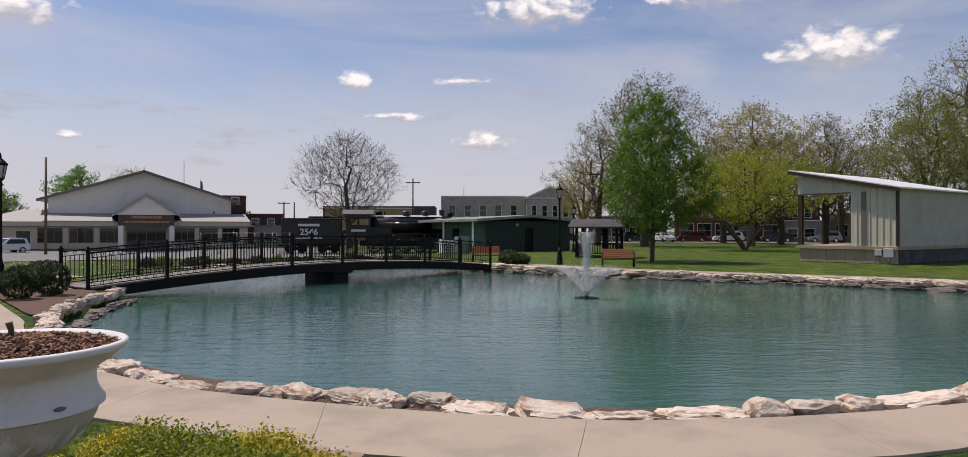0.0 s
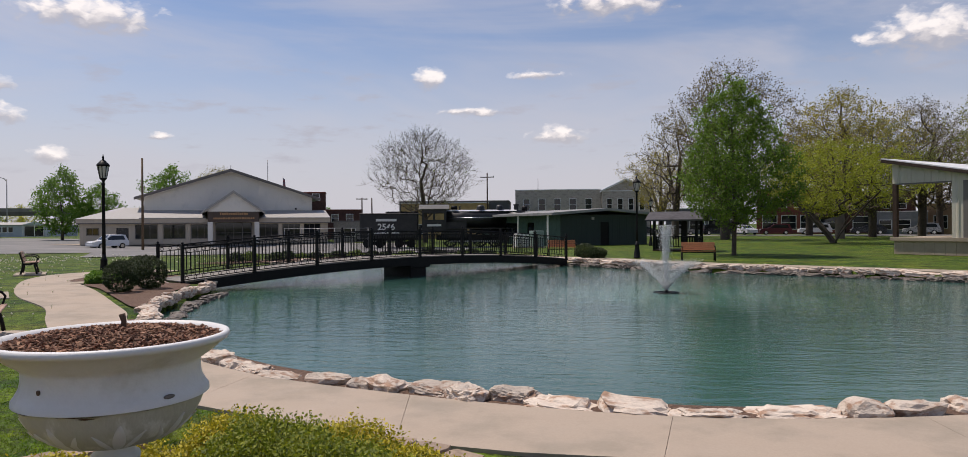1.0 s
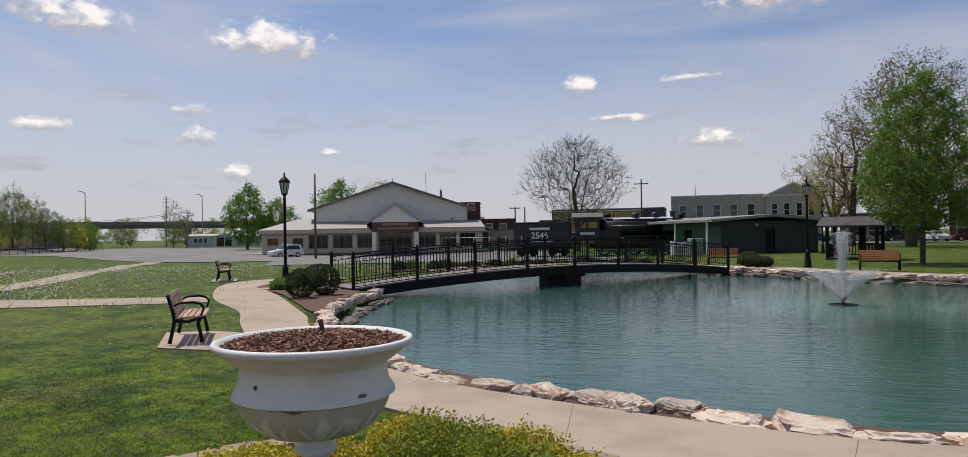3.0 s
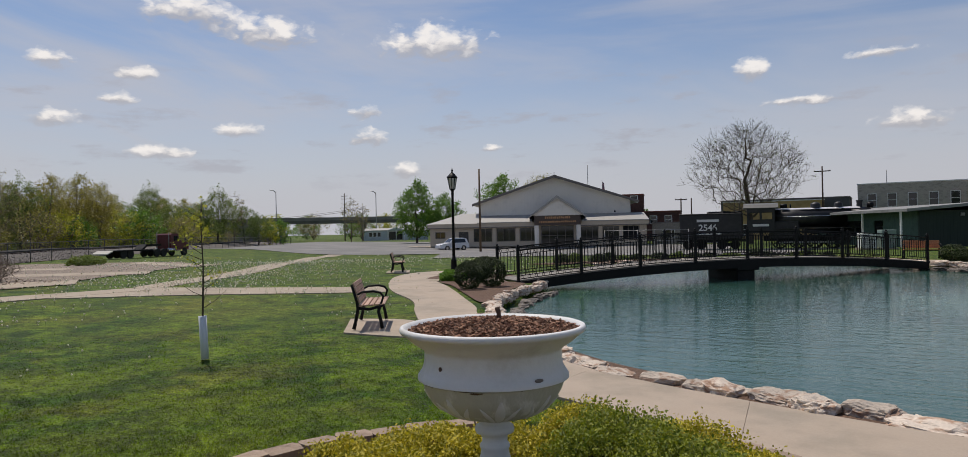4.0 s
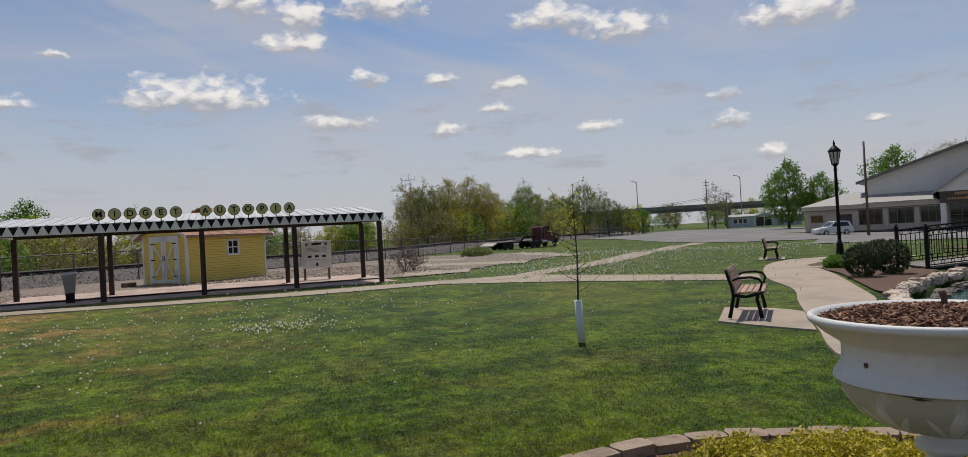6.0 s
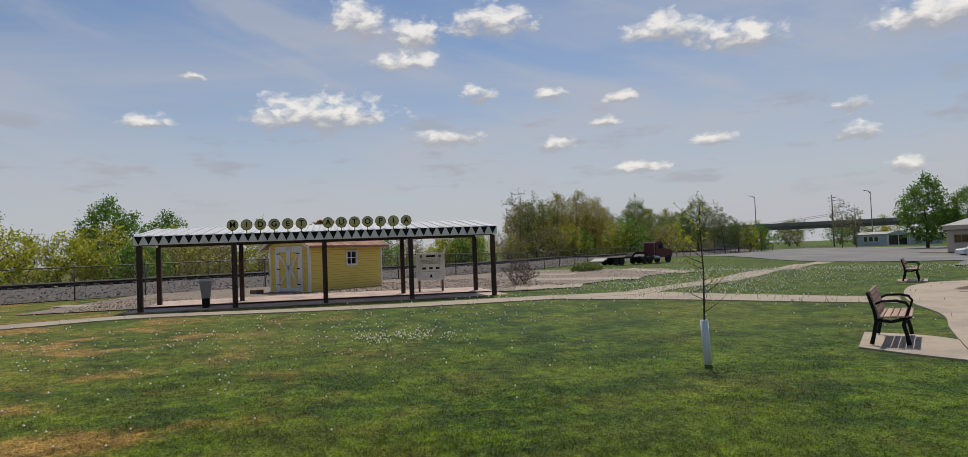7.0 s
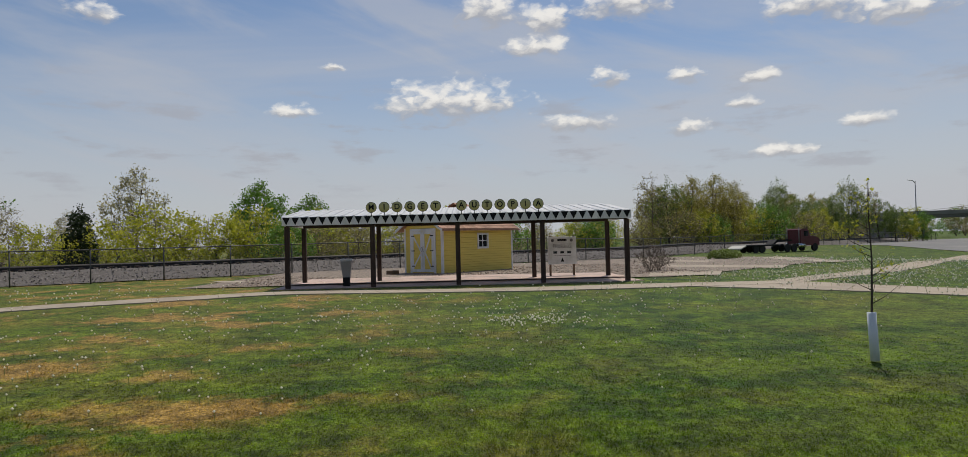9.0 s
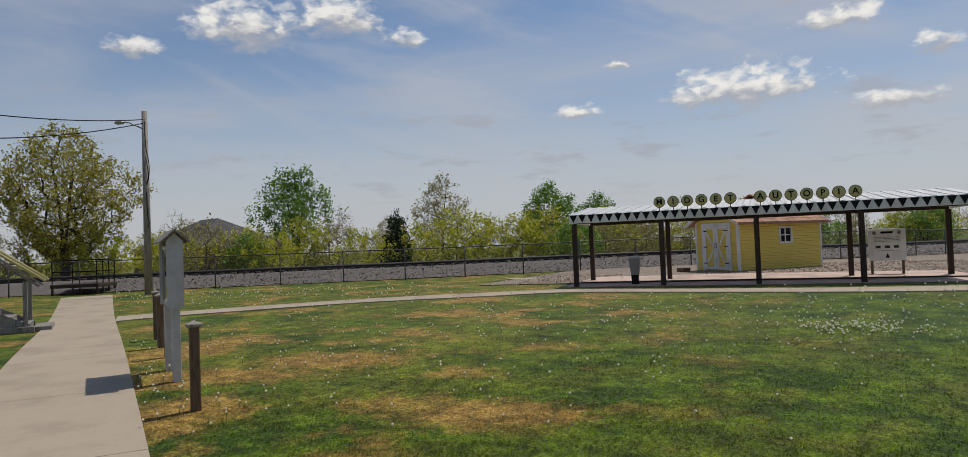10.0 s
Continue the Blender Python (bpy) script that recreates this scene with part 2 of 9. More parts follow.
def water_material():
    m = MATS["water"] = bpy.data.materials.new("water")
    m.use_nodes = True
    n = Nodes(m.node_tree)
    p = n.add("ShaderNodeNewGeometry").outputs["Position"]
    stir = n.vec("DISTANCE", p, (2.53, 21.2, -0.25))
    col = n.mix(n.ramp(n.noise(p, 0.12, 3.0), 0.35, 0.65), (0.030, 0.088, 0.074), (0.046, 0.118, 0.096))
    col = n.mix(n.ramp(n.math("ADD", stir, n.math("MULTIPLY", n.noise(p, 0.9, 4.0), 5.0)), 3.6, 7.6, 0.75, 0.0), col, (0.10, 0.235, 0.195))
    s = n.add("ShaderNodeBsdfPrincipled", {"Base Color": col, "Roughness": 0.02, "IOR": 1.33, "Specular IOR Level": 0.5})
    wave = n.noise(n.vec("MULTIPLY", p, (0.6, 1.9, 1)), 2.6, 4.0, 0.5, distortion=0.5)
    small = n.noise(n.vec("MULTIPLY", p, (0.7, 1.8, 1)), 9.0, 3.0, 0.55)
    h = n.math("ADD", n.math("MULTIPLY", wave, 1.0), n.math("MULTIPLY", small, 0.3))
    b = n.add("ShaderNodeBump", {"Strength": 1.0, "Distance": 0.016, "Height": h})
    n.put(s.inputs["Normal"], b.outputs[0])
    n.tree.links.new(s.outputs[0], n.add("ShaderNodeOutputMaterial").inputs[0])
    return m


def siding_material(name, base, pitch, axis, depth=0.35, dirt=(0.3, 0.3, 0.28)):
    """Painted boards or ribbed sheet: grooves every pitch metres across the axis (0 x, 1 y, 2 z)."""
    m = MATS[name] = bpy.data.materials.new(name)
    m.use_nodes = True
    n = Nodes(m.node_tree)
    p = n.add("ShaderNodeTexCoord").outputs["Object"]
    s = n.add("ShaderNodeSeparateXYZ", {0: p}).outputs[axis]
    saw = n.math("FRACT", n.math("DIVIDE", s, pitch))
    groove = n.ramp(saw, 0.0, 0.16, 0.0, 1.0)
    col = n.mix(n.math("MULTIPLY", n.ramp(n.noise(p, 0.6, 5.0, 0.65), 0.5, 0.75), 0.25), (*base, 1), dirt)
    tone = n.math("MULTIPLY_ADD", n.math("SUBTRACT", n.noise(p, 18.0, 3.0), 0.5), 0.14, 1.0)
    col = n.mix(1.0, col, n.add("ShaderNodeCombineColor", {0: tone, 1: tone, 2: tone}).outputs[0], "MULTIPLY")
    b = n.add("ShaderNodeBump", {"Strength": depth, "Distance": 0.03, "Height": groove})
    sh = n.add("ShaderNodeBsdfPrincipled", {"Base Color": col, "Roughness": 0.6, "Normal": b.outputs[0]})
    n.tree.links.new(sh.outputs[0], n.add("ShaderNodeOutputMaterial").inputs[0])
    return m


def glass_material():
    m = MATS["glass"] = bpy.data.materials.new("glass")
    m.use_nodes = True
    n = Nodes(m.node_tree)
    s = n.add("ShaderNodeBsdfPrincipled", {"Base Color": (0.015, 0.018, 0.02, 1), "Roughness": 0.04, "Specular IOR Level": 0.6})
    n.tree.links.new(s.outputs[0], n.add("ShaderNodeOutputMaterial").inputs[0])
    return m


def leaf_material(name, a, b, sheer=0.35):
    m = MATS[name] = bpy.data.materials.new(name)
    m.use_nodes = True
    n = Nodes(m.node_tree)
    g = n.add("ShaderNodeNewGeometry")
    col = n.mix(g.outputs["Random Per Island"], (*a, 1), (*b, 1))
    col = n.mix(n.ramp(n.noise(n.add("ShaderNodeTexCoord").outputs["Object"], 0.7, 3.0), 0.35, 0.65, 0.0, 0.4), col, tuple(0.65 * v for v in a))
    up = n.vec("NORMALIZE", n.vec("MULTIPLY_ADD", g.outputs["Normal"], (0.7, 0.7, 0.7), (0, 0, 0.6)))
    s = n.add("ShaderNodeBsdfPrincipled", {"Base Color": col, "Roughness": 0.6, "Specular IOR Level": 0.25, "Normal": up})
    tr = n.add("ShaderNodeBsdfTranslucent", {"Color": n.mix(1.0, col, (1.25, 1.3, 0.8), "MULTIPLY")})
    mx = n.add("ShaderNodeMixShader", {0: sheer, 1: s.outputs[0], 2: tr.outputs[0]})
    n.tree.links.new(mx.outputs[0], n.add("ShaderNodeOutputMaterial").inputs[0])
    return m


GRASS = grass_material()
WATER = water_material()
GLASS = glass_material()
CONCRETE = material("concrete", (0.405, 0.325, 0.25), 0.85, spots=(0.31, 0.26, 0.20), spot_scale=0.8, grain=0.10, grain_scale=45, bump=0.15, bump_scale=90, space="World")
PALE_CONCRETE = material("pale_concrete", (0.365, 0.30, 0.225), 0.85, spots=(0.30, 0.245, 0.185), spot_scale=0.9, grain=0.12, grain_scale=30, bump=0.15, space="World")
ASPHALT = material("asphalt", (0.17, 0.165, 0.16), 0.9, spots=(0.235, 0.225, 0.21), spot_scale=0.15, grain=0.15, grain_scale=8, bump=0.2, bump_scale=30, space="World")
STONE = material("limestone", (0.60, 0.51, 0.42), 0.85, spots=(0.36, 0.225, 0.15), spot_scale=4.0, spot=(0.47, 0.64), grain=0.3, grain_scale=22, bump=0.8, bump_scale=14, vary=0.22)
# limestone copy with the shade along the water line put into its colour
SHADED_STONE = material("shaded_stone", (0.15, 0.12, 0.095), 0.6, spots=(0.06, 0.05, 0.04), spot_scale=5.0, spot=(0.42, 0.6), grain=0.3, grain_scale=22, bump=0.8, bump_scale=14, vary=0.25)
MULCH = material("mulch", (0.10, 0.055, 0.034), 0.95, spots=(0.19, 0.115, 0.075), spot_scale=30, grain=0.4, grain_scale=70, bump=1.0, bump_scale=45)
CHIP = material("bark_chip", (0.20, 0.095, 0.055), 0.9, spots=(0.33, 0.19, 0.115), spot_scale=20, grain=0.3, grain_scale=60, bump=0.4, island=0.55)
GRAVEL = material("gravel", (0.26, 0.205, 0.16), 0.95, spots=(0.10, 0.08, 0.06), spot_scale=7, grain=0.4, grain_scale=18, bump=1.0, bump_scale=14, space="World")
BALLAST = material("ballast", (0.125, 0.108, 0.096), 0.95, spots=(0.13, 0.115, 0.105), spot_scale=7, grain=0.4, grain_scale=12, bump=1.0, bump_scale=9, space="World")
URN_WHITE = material("weathered_white_paint", (0.68, 0.68, 0.67), 0.55, spots=(0.52, 0.51, 0.47), spot_scale=3.2, spot=(0.5, 0.75), grain=0.05, grain_scale=30, bump=0.12, bump_scale=35)
URN_BARE = material("worn_greenish_paint", (0.47, 0.465, 0.40), 0.7, spots=(0.66, 0.66, 0.62), spot_scale=6.5, spot=(0.52, 0.66), grain=0.12, grain_scale=30, bump=0.25, bump_scale=40, stretch=(1, 1, 0.45))
RUST = material("rust", (0.10, 0.06, 0.04), 0.9, grain=0.3)
BLACK = material("black_iron", (0.005, 0.005, 0.0055), 0.55, grain=0.2, grain_scale=20, bump=0.1, spec=0.2)
DARK_WOOD = material("dark_stained_wood", (0.035, 0.018, 0.011), 0.75, spots=(0.06, 0.032, 0.02), spot_scale=4, grain=0.25, grain_scale=18, stretch=(6, 6, 0.6), bump=0.3, vary=0.15)
SLAT_PINK = material("sun_bleached_slat", (0.42, 0.27, 0.20), 0.7, spots=(0.32, 0.19, 0.14), spot_scale=5, grain=0.2, grain_scale=30, stretch=(4, 0.6, 4), vary=0.12)
SLAT_ORANGE = material("orange_wood_slat", (0.46, 0.19, 0.075), 0.6, spots=(0.36, 0.14, 0.055), spot_scale=5, grain=0.2, grain_scale=30, stretch=(4, 0.6, 4), vary=0.1)
GREY_WOOD = material("weathered_grey_wood", (0.27, 0.25, 0.225), 0.85, spots=(0.16, 0.145, 0.125), spot_scale=5, grain=0.25, grain_scale=24, stretch=(5, 5, 0.7), bump=0.4, vary=0.15)
BROWN_WOOD = material("brown_wood", (0.15, 0.10, 0.06), 0.8, spots=(0.09, 0.06, 0.038), spot_scale=5, grain=0.25, grain_scale=24, stretch=(5, 5, 0.7), bump=0.4, vary=0.15)
WHITE_PAINT = material("white_paint", (0.76, 0.76, 0.75), 0.5, spots=(0.62, 0.62, 0.59), spot_scale=1.5, grain=0.06, bump=0.08)
GREY_TRIM = material("grey_trim", (0.16, 0.145, 0.135), 0.6, grain=0.1)
TAN_WALL = siding_material("tan_siding", (0.50, 0.43, 0.34), 0.30, 0)
CREAM_WALL = siding_material("cream_siding", (0.79, 0.75, 0.68), 0.45, 0, 0.2)
METAL_ROOF = siding_material("pale_metal_roof", (0.36, 0.345, 0.32), 0.45, 0, 0.5)
CORRUGATED = siding_material("corrugated_roof", (0.56, 0.57, 0.58), 0.20, 0, 0.8)
RIB_WALL = siding_material("ribbed_cream_panel", (0.58, 0.545, 0.45), 0.40, 0, 0.9)
YELLOW = siding_material("yellow_boards", (0.82, 0.63, 0.13), 0.11, 2, 0.9, (0.62, 0.46, 0.11))
DARK_GREEN = siding_material("dark_green_boards", (0.010, 0.026, 0.022), 0.25, 0, 0.5, (0.02, 0.04, 0.034))
SHINGLE_RED = material("red_shingles", (0.40, 0.235, 0.16), 0.9, spots=(0.30, 0.16, 0.105), spot_scale=6, grain=0.3, grain_scale=14, bump=0.6, bump_scale=10, vary=0.25)
SHINGLE_GREY = material("grey_shingles", (0.075, 0.07, 0.075), 0.9, spots=(0.05, 0.047, 0.05), spot_scale=2, grain=0.3, grain_scale=10, bump=0.5, bump_scale=9)
RED_BRICK = material("red_brick_wall", (0.22, 0.065, 0.045), 0.9, spots=(0.16, 0.045, 0.034), spot_scale=1.5, grain=0.3, grain_scale=9, bump=0.4, bump_scale=8)
GREY_STONE = material("grey_ashlar", (0.44, 0.395, 0.34), 0.9, spots=(0.31, 0.28, 0.24), spot_scale=1.2, grain=0.3, grain_scale=5, bump=0.6, bump_scale=4, stretch=(1, 1, 2.2))
BARK = material("bark", (0.085, 0.066, 0.05), 0.95, spots=(0.05, 0.038, 0.03), spot_scale=4, grain=0.3, grain_scale=20, stretch=(3, 3, 0.8), bump=0.6, bump_scale=16)
TWIG = material("pale_twig", (0.15, 0.12, 0.095), 0.95, grain=0.3, grain_scale=8, bump=0)
RUBBER = material("rubber", (0.014, 0.014, 0.014), 0.85, grain=0.2)
CHROME = material("chrome", (0.6, 0.6, 0.6), 0.2, 1.0, bump=0)
CAR_WHITE = material("white_car_paint", (0.70, 0.71, 0.72), 0.25, grain=0.03, bump=0)
CAR_RED = material("maroon_car_paint", (0.10, 0.012, 0.018), 0.35, grain=0.06, bump=0)
CAR_DARK = material("dark_car_paint", (0.02, 0.022, 0.028), 0.25, grain=0.05, bump=0)
CAR_SILVER = material("silver_car_paint", (0.36, 0.37, 0.38), 0.3, 0.4, grain=0.05, bump=0)
PLASTIC_WHITE = material("white_plastic_tube", (0.66, 0.69, 0.72), 0.5, grain=0.05, bump=0.05)
LAMP_GLASS = material("frosted_lamp_glass", (0.50, 0.50, 0.46), 0.3, grain=0.1, bump=0)
BLOCK = material("tan_edging_block", (0.33, 0.245, 0.18), 0.9, spots=(0.24, 0.175, 0.125), spot_scale=7, grain=0.25, grain_scale=40, bump=0.6, bump_scale=30, vary=0.12)
STEEL = material("dull_steel", (0.30, 0.30, 0.30), 0.5, 0.6, grain=0.15)
LEAF_GREEN = leaf_material("fresh_green_leaf", (0.085, 0.19, 0.022), (0.17, 0.30, 0.045))
LEAF_MAPLE = leaf_material("maple_leaf", (0.075, 0.155, 0.016), (0.185, 0.29, 0.04), 0.4)
LEAF_YELLOW = leaf_material("yellow_green_leaf", (0.30, 0.32, 0.025), (0.50, 0.48, 0.06), 0.42)
LEAF_SPREAD = leaf_material("lime_leaf", (0.20, 0.235, 0.022), (0.40, 0.42, 0.05), 0.4)
LEAF_OLIVE = leaf_material("olive_bud", (0.22, 0.195, 0.07), (0.36, 0.31, 0.12))
LEAF_TAWNY = leaf_material("tawny_bud", (0.13, 0.105, 0.045), (0.23, 0.195, 0.08))
LEAF_MOSS = leaf_material("moss_leaf", (0.125, 0.15, 0.035), (0.26, 0.28, 0.07))
LEAF_DEEP = leaf_material("deep_green_leaf", (0.09, 0.14, 0.03), (0.19, 0.26, 0.06))
LEAF_MID = leaf_material("mid_green_leaf", (0.13, 0.18, 0.04), (0.23, 0.28, 0.08))
LEAF_GOLDEN = leaf_material("golden_bud", (0.24, 0.205, 0.035), (0.40, 0.34, 0.07))
LEAF_OAK = leaf_material("yellowish_oak_leaf", (0.26, 0.235, 0.035), (0.44, 0.38, 0.075))
FENCE_STEEL = material("dark_fence_steel", (0.075, 0.075, 0.072), 0.6, 0.3, grain=0.15)
LEAF_GOLD = leaf_material("golden_shrub_leaf", (0.22, 0.22, 0.015), (0.66, 0.52, 0.035), 0.25)
LEAF_SHRUB = leaf_material("green_shrub_leaf", (0.09, 0.14, 0.012), (0.32, 0.34, 0.025), 0.28)
LEAF_YEW = leaf_material("dark_yew_leaf", (0.018, 0.034, 0.008), (0.05, 0.075, 0.016), 0.12)
LEAF_BLOSSOM = leaf_material("pale_blossom", (0.30, 0.27, 0.15), (0.48, 0.43, 0.28))


# ---- building blocks ----
class Mesh:
    """Gathers vertices and faces of one mesh."""

    def __init__(self):
        self.v, self.f, self.s = [], [], []

    def add(self, verts, faces, smooth=False):
        o = len(self.v)
        self.v += [tuple(p) for p in verts]
        self.f += [tuple(i + o for i in face) for face in faces]
        self.s += [smooth] * len(faces)
        return self

    def box(self, x0, y0, z0, x1, y1, z1, bevel=0.0, m=None):
        c = Vector(((x0 + x1) / 2, (y0 + y1) / 2, (z0 + z1) / 2))
        h = Vector((abs(x1 - x0) / 2, abs(y1 - y0) / 2, abs(z1 - z0) / 2))
        if not bevel:
            pts = [c + Vector((h.x * i, h.y * j, h.z * k)) for k in (-1, 1) for j in (-1, 1) for i in (-1, 1)]
            faces = [(0, 2, 3, 1), (4, 5, 7, 6), (0, 1, 5, 4), (2, 6, 7, 3), (0, 4, 6, 2), (1, 3, 7, 5)]
        else:
            b = min(bevel, h.x * 0.9, h.y * 0.9, h.z * 0.9)
            ring = lambda dx, dy: [(-h.x + dx, -h.y + dy + b), (-h.x + dx + b, -h.y + dy), (h.x - dx - b, -h.y + dy), (h.x - dx, -h.y + dy + b), (h.x - dx, h.y - dy - b), (h.x - dx - b, h.y - dy), (-h.x + dx + b, h.y - dy), (-h.x + dx, h.y - dy - b)]
            pts = []
            for z, d in ((-h.z, b), (-h.z + b, 0), (h.z - b, 0), (h.z, b)):
                pts += [c + Vector((x, y, z)) for x, y in ring(d * 0.99, d * 0.99)]
            faces = [tuple(range(7, -1, -1)), tuple(range(24, 32))]
            for k in range(3):
                faces += [(8 * k + i, 8 * k + (i + 1) % 8, 8 * k + 8 + (i + 1) % 8, 8 * k + 8 + i) for i in range(8)]
        if m is not None:
            pts = [m @ p for p in pts]
        return self.add(pts, faces)

    def tube(self, path, radii, n=8, caps=True, smooth=True):
        path = [Vector(p) for p in path]
        if not hasattr(radii, "__len__"):
            radii = [radii] * len(path)
        pts, faces = [], []
        up = None
        for i, p in enumerate(path):
            d = (path[min(i + 1, len(path) - 1)] - path[max(i - 1, 0)]).normalized()
            if up is None or abs(up.dot(d)) > 0.98:
                up = Vector((0, 0, 1)) if abs(d.z) < 0.9 else Vector((1, 0, 0))
            a = d.cross(up).normalized()
            b = a.cross(d)
            up = b
            pts += [p + radii[i] * (math.cos(2 * math.pi * k / n) * a + math.sin(2 * math.pi * k / n) * b) for k in range(n)]
        for i in range(len(path) - 1):
            faces += [(i * n + k, i * n + (k + 1) % n, (i + 1) * n + (k + 1) % n, (i + 1) * n + k) for k in range(n)]
        self.add(pts, faces, smooth)
        if caps:
            o = len(self.v) - len(pts)
            self.f += [tuple(o + k for k in range(n - 1, -1, -1)), tuple(o + (len(path) - 1) * n + k for k in range(n))]
            self.s += [False, False]
        return self

    def lathe(self, profile, n=32, smooth=True, centre=(0, 0), close=True):
        pts = [(centre[0] + r * math.cos(2 * math.pi * k / n), centre[1] + r * math.sin(2 * math.pi * k / n), z) for r, z in profile for k in range(n)]
        faces = [(i * n + k, i * n + (k + 1) % n, (i + 1) * n + (k + 1) % n, (i + 1) * n + k) for i in range(len(profile) - 1) for k in range(n)]
        if close:
            faces += [tuple(range(n - 1, -1, -1)), tuple((len(profile) - 1) * n + k for k in range(n))]
        return self.add(pts, faces, smooth)

    def prism(self, outline, axis, lo, hi):
        """An outline in the plane across the axis ("x", "y" or "z"), pulled from lo to hi."""
        place = {"x": lambda a, b, c: (c, a, b), "y": lambda a, b, c: (a, c, b), "z": lambda a, b, c: (a, b, c)}[axis]
        n = len(outline)
        pts = [place(a, b, lo) for a, b in outline] + [place(a, b, hi) for a, b in outline]
        faces = [tuple(range(n - 1, -1, -1)), tuple(range(n, 2 * n))] + [(k, (k + 1) % n, n + (k + 1) % n, n + k) for k in range(n)]
        return self.add(pts, faces)

    def data(self, name, mat):
        mesh = bpy.data.meshes.new(name)
        mesh.from_pydata(self.v, [], self.f)
        mesh.polygons.foreach_set("use_smooth", self.s)
        bm = bmesh.new()
        bm.from_mesh(mesh)
        bmesh.ops.recalc_face_normals(bm, faces=bm.faces)
        bm.to_mesh(mesh)
        bm.free()
        mesh.materials.append(mat)
        return mesh


def part(name, shape, mat, parent, label="", m=None):
    """One mesh under a thing or a part. shape: a Mesh or mesh data to share."""
    data = shape.data(name, mat) if isinstance(shape, Mesh) else shape
    ob = new(name, data)
    ob.parent = parent
    if m is not None:
        ob.matrix_local = m
    if label:
        tagged(ob, label)
    return ob


def thing(name, m, label, category, group="", kind=""):
    ob = new(name)
    ob.empty_display_size = 0.2
    ob.matrix_world = m
    return tagged(ob, label, category, group, kind)


def solid(name, shape, mat, label, category="", group="", kind="", m=None):
    ob = new(name, shape.data(name, mat) if isinstance(shape, Mesh) else shape)
    if m is not None:
        ob.matrix_world = m
    return tagged(ob, label, category, group, kind)


# ---- terrain ----
LEVELS = [
    (0, 0, 0), (0, 8, 0), (-9, 6.5, 0), (-9, 10, 0), (-12, 20, 0.05), (-16, 23, 0), (0, 36, 0.05), (10, 30, 0),
    (20, 37, 0), (16, 24, 0), (8, 40, 0), (-13, 3, 0.12), (-8, -3, 0.07), (-20, 13, 0.2), (-24, 3, 0.25), (-25.5, -2, 0.25),
    (-22.5, 8.6, 0.25), (-33, 4, 0.3), (-37, 8, 0.3), (-33, -15, 0.2), (-13, -9, 0.15), (-28, -23, 0.2), (-42, 44, -0.3), (-61, 37, 0.0), (-52, 54, -0.45), (-65, 36, 0.25), (-78, 54, 0.2), (-94, 76, 0.05),
    (-46, 98, -0.43), (-40, 82, -1), (-12, 72, -0.55), (3, 66, -0.1), (7, 48, 0), (20, 85, 0), (24, 62, 0), (40, -20, 0),
    (0, -30, 0), (60, 40, 0), (-70, -40, 0.1), (-90, 10, 0.1), (-200, 120, -0.3), (0, 220, -0.5), (200, 150, -0.3), (200, -150, 0),
    (-150, -150, 0),
]


def ground_z(x, y):
    a = b = 0.0
    for cx, cy, cz in LEVELS:
        w = 1.0 / ((x - cx) ** 2 + (y - cy) ** 2 + 4.0) ** 1.6
        a += w * cz
        b += w
    return a / b


def smooth_loop(points, steps=6):
    """A closed Catmull-Rom curve through the points."""
    out, n = [], len(points)
    for i in range(n):
        p0, p1, p2, p3 = (np.array(points[(i + k) % n], float) for k in (-1, 0, 1, 2))
        for s in np.linspace(0, 1, steps, endpoint=False):
            out.append(tuple(0.5 * (2 * p1 + (p2 - p0) * s + (2 * p0 - 5 * p1 + 4 * p2 - p3) * s**2 + (3 * p1 - p0 - 3 * p2 + p3) * s**3)))
    return out


def smooth_line(points, steps=6):
    out, n = [], len(points)
    for i in range(n - 1):
        p0, p1, p2, p3 = (np.array(points[min(max(i + k, 0), n - 1)], float) for k in (-1, 0, 1, 2))
        for s in np.linspace(0, 1, steps, endpoint=False):
            out.append(tuple(0.5 * (2 * p1 + (p2 - p0) * s + (2 * p0 - 5 * p1 + 4 * p2 - p3) * s**2 + (3 * p1 - p0 - 3 * p2 + p3) * s**3)))
    return out + [tuple(points[-1])]


POND = [(-4.3, 8.75), (-3.3, 8.2), (-2.4, 7.85), (-1.5, 7.6), (-0.4, 7.4), (0.6, 7.3), (1.6, 7.28), (2.6, 7.4), (3.5, 7.65), (4.6, 8.2), (6.5, 9.4), (9.5, 11.6), (13, 14.5), (15.6, 18), (15.9, 21.5), (14.3, 23.6), (11.1, 26.2), (7.3, 28.8), (5.0, 29.9), (1.8, 32.8), (-0.3, 35.0), (-2.5, 37.6), (-6.8, 38.6), (-11, 36.5), (-13.6, 32), (-13.9, 27), (-12.2, 23.0), (-10.6, 20.2), (-10.2, 18.2), (-9.5, 16), (-8.6, 14.2), (-7.5, 12.2), (-6.0, 10.2)]
SHORE = np.array(smooth_loop(POND, 8))
WATER_Z = -0.25


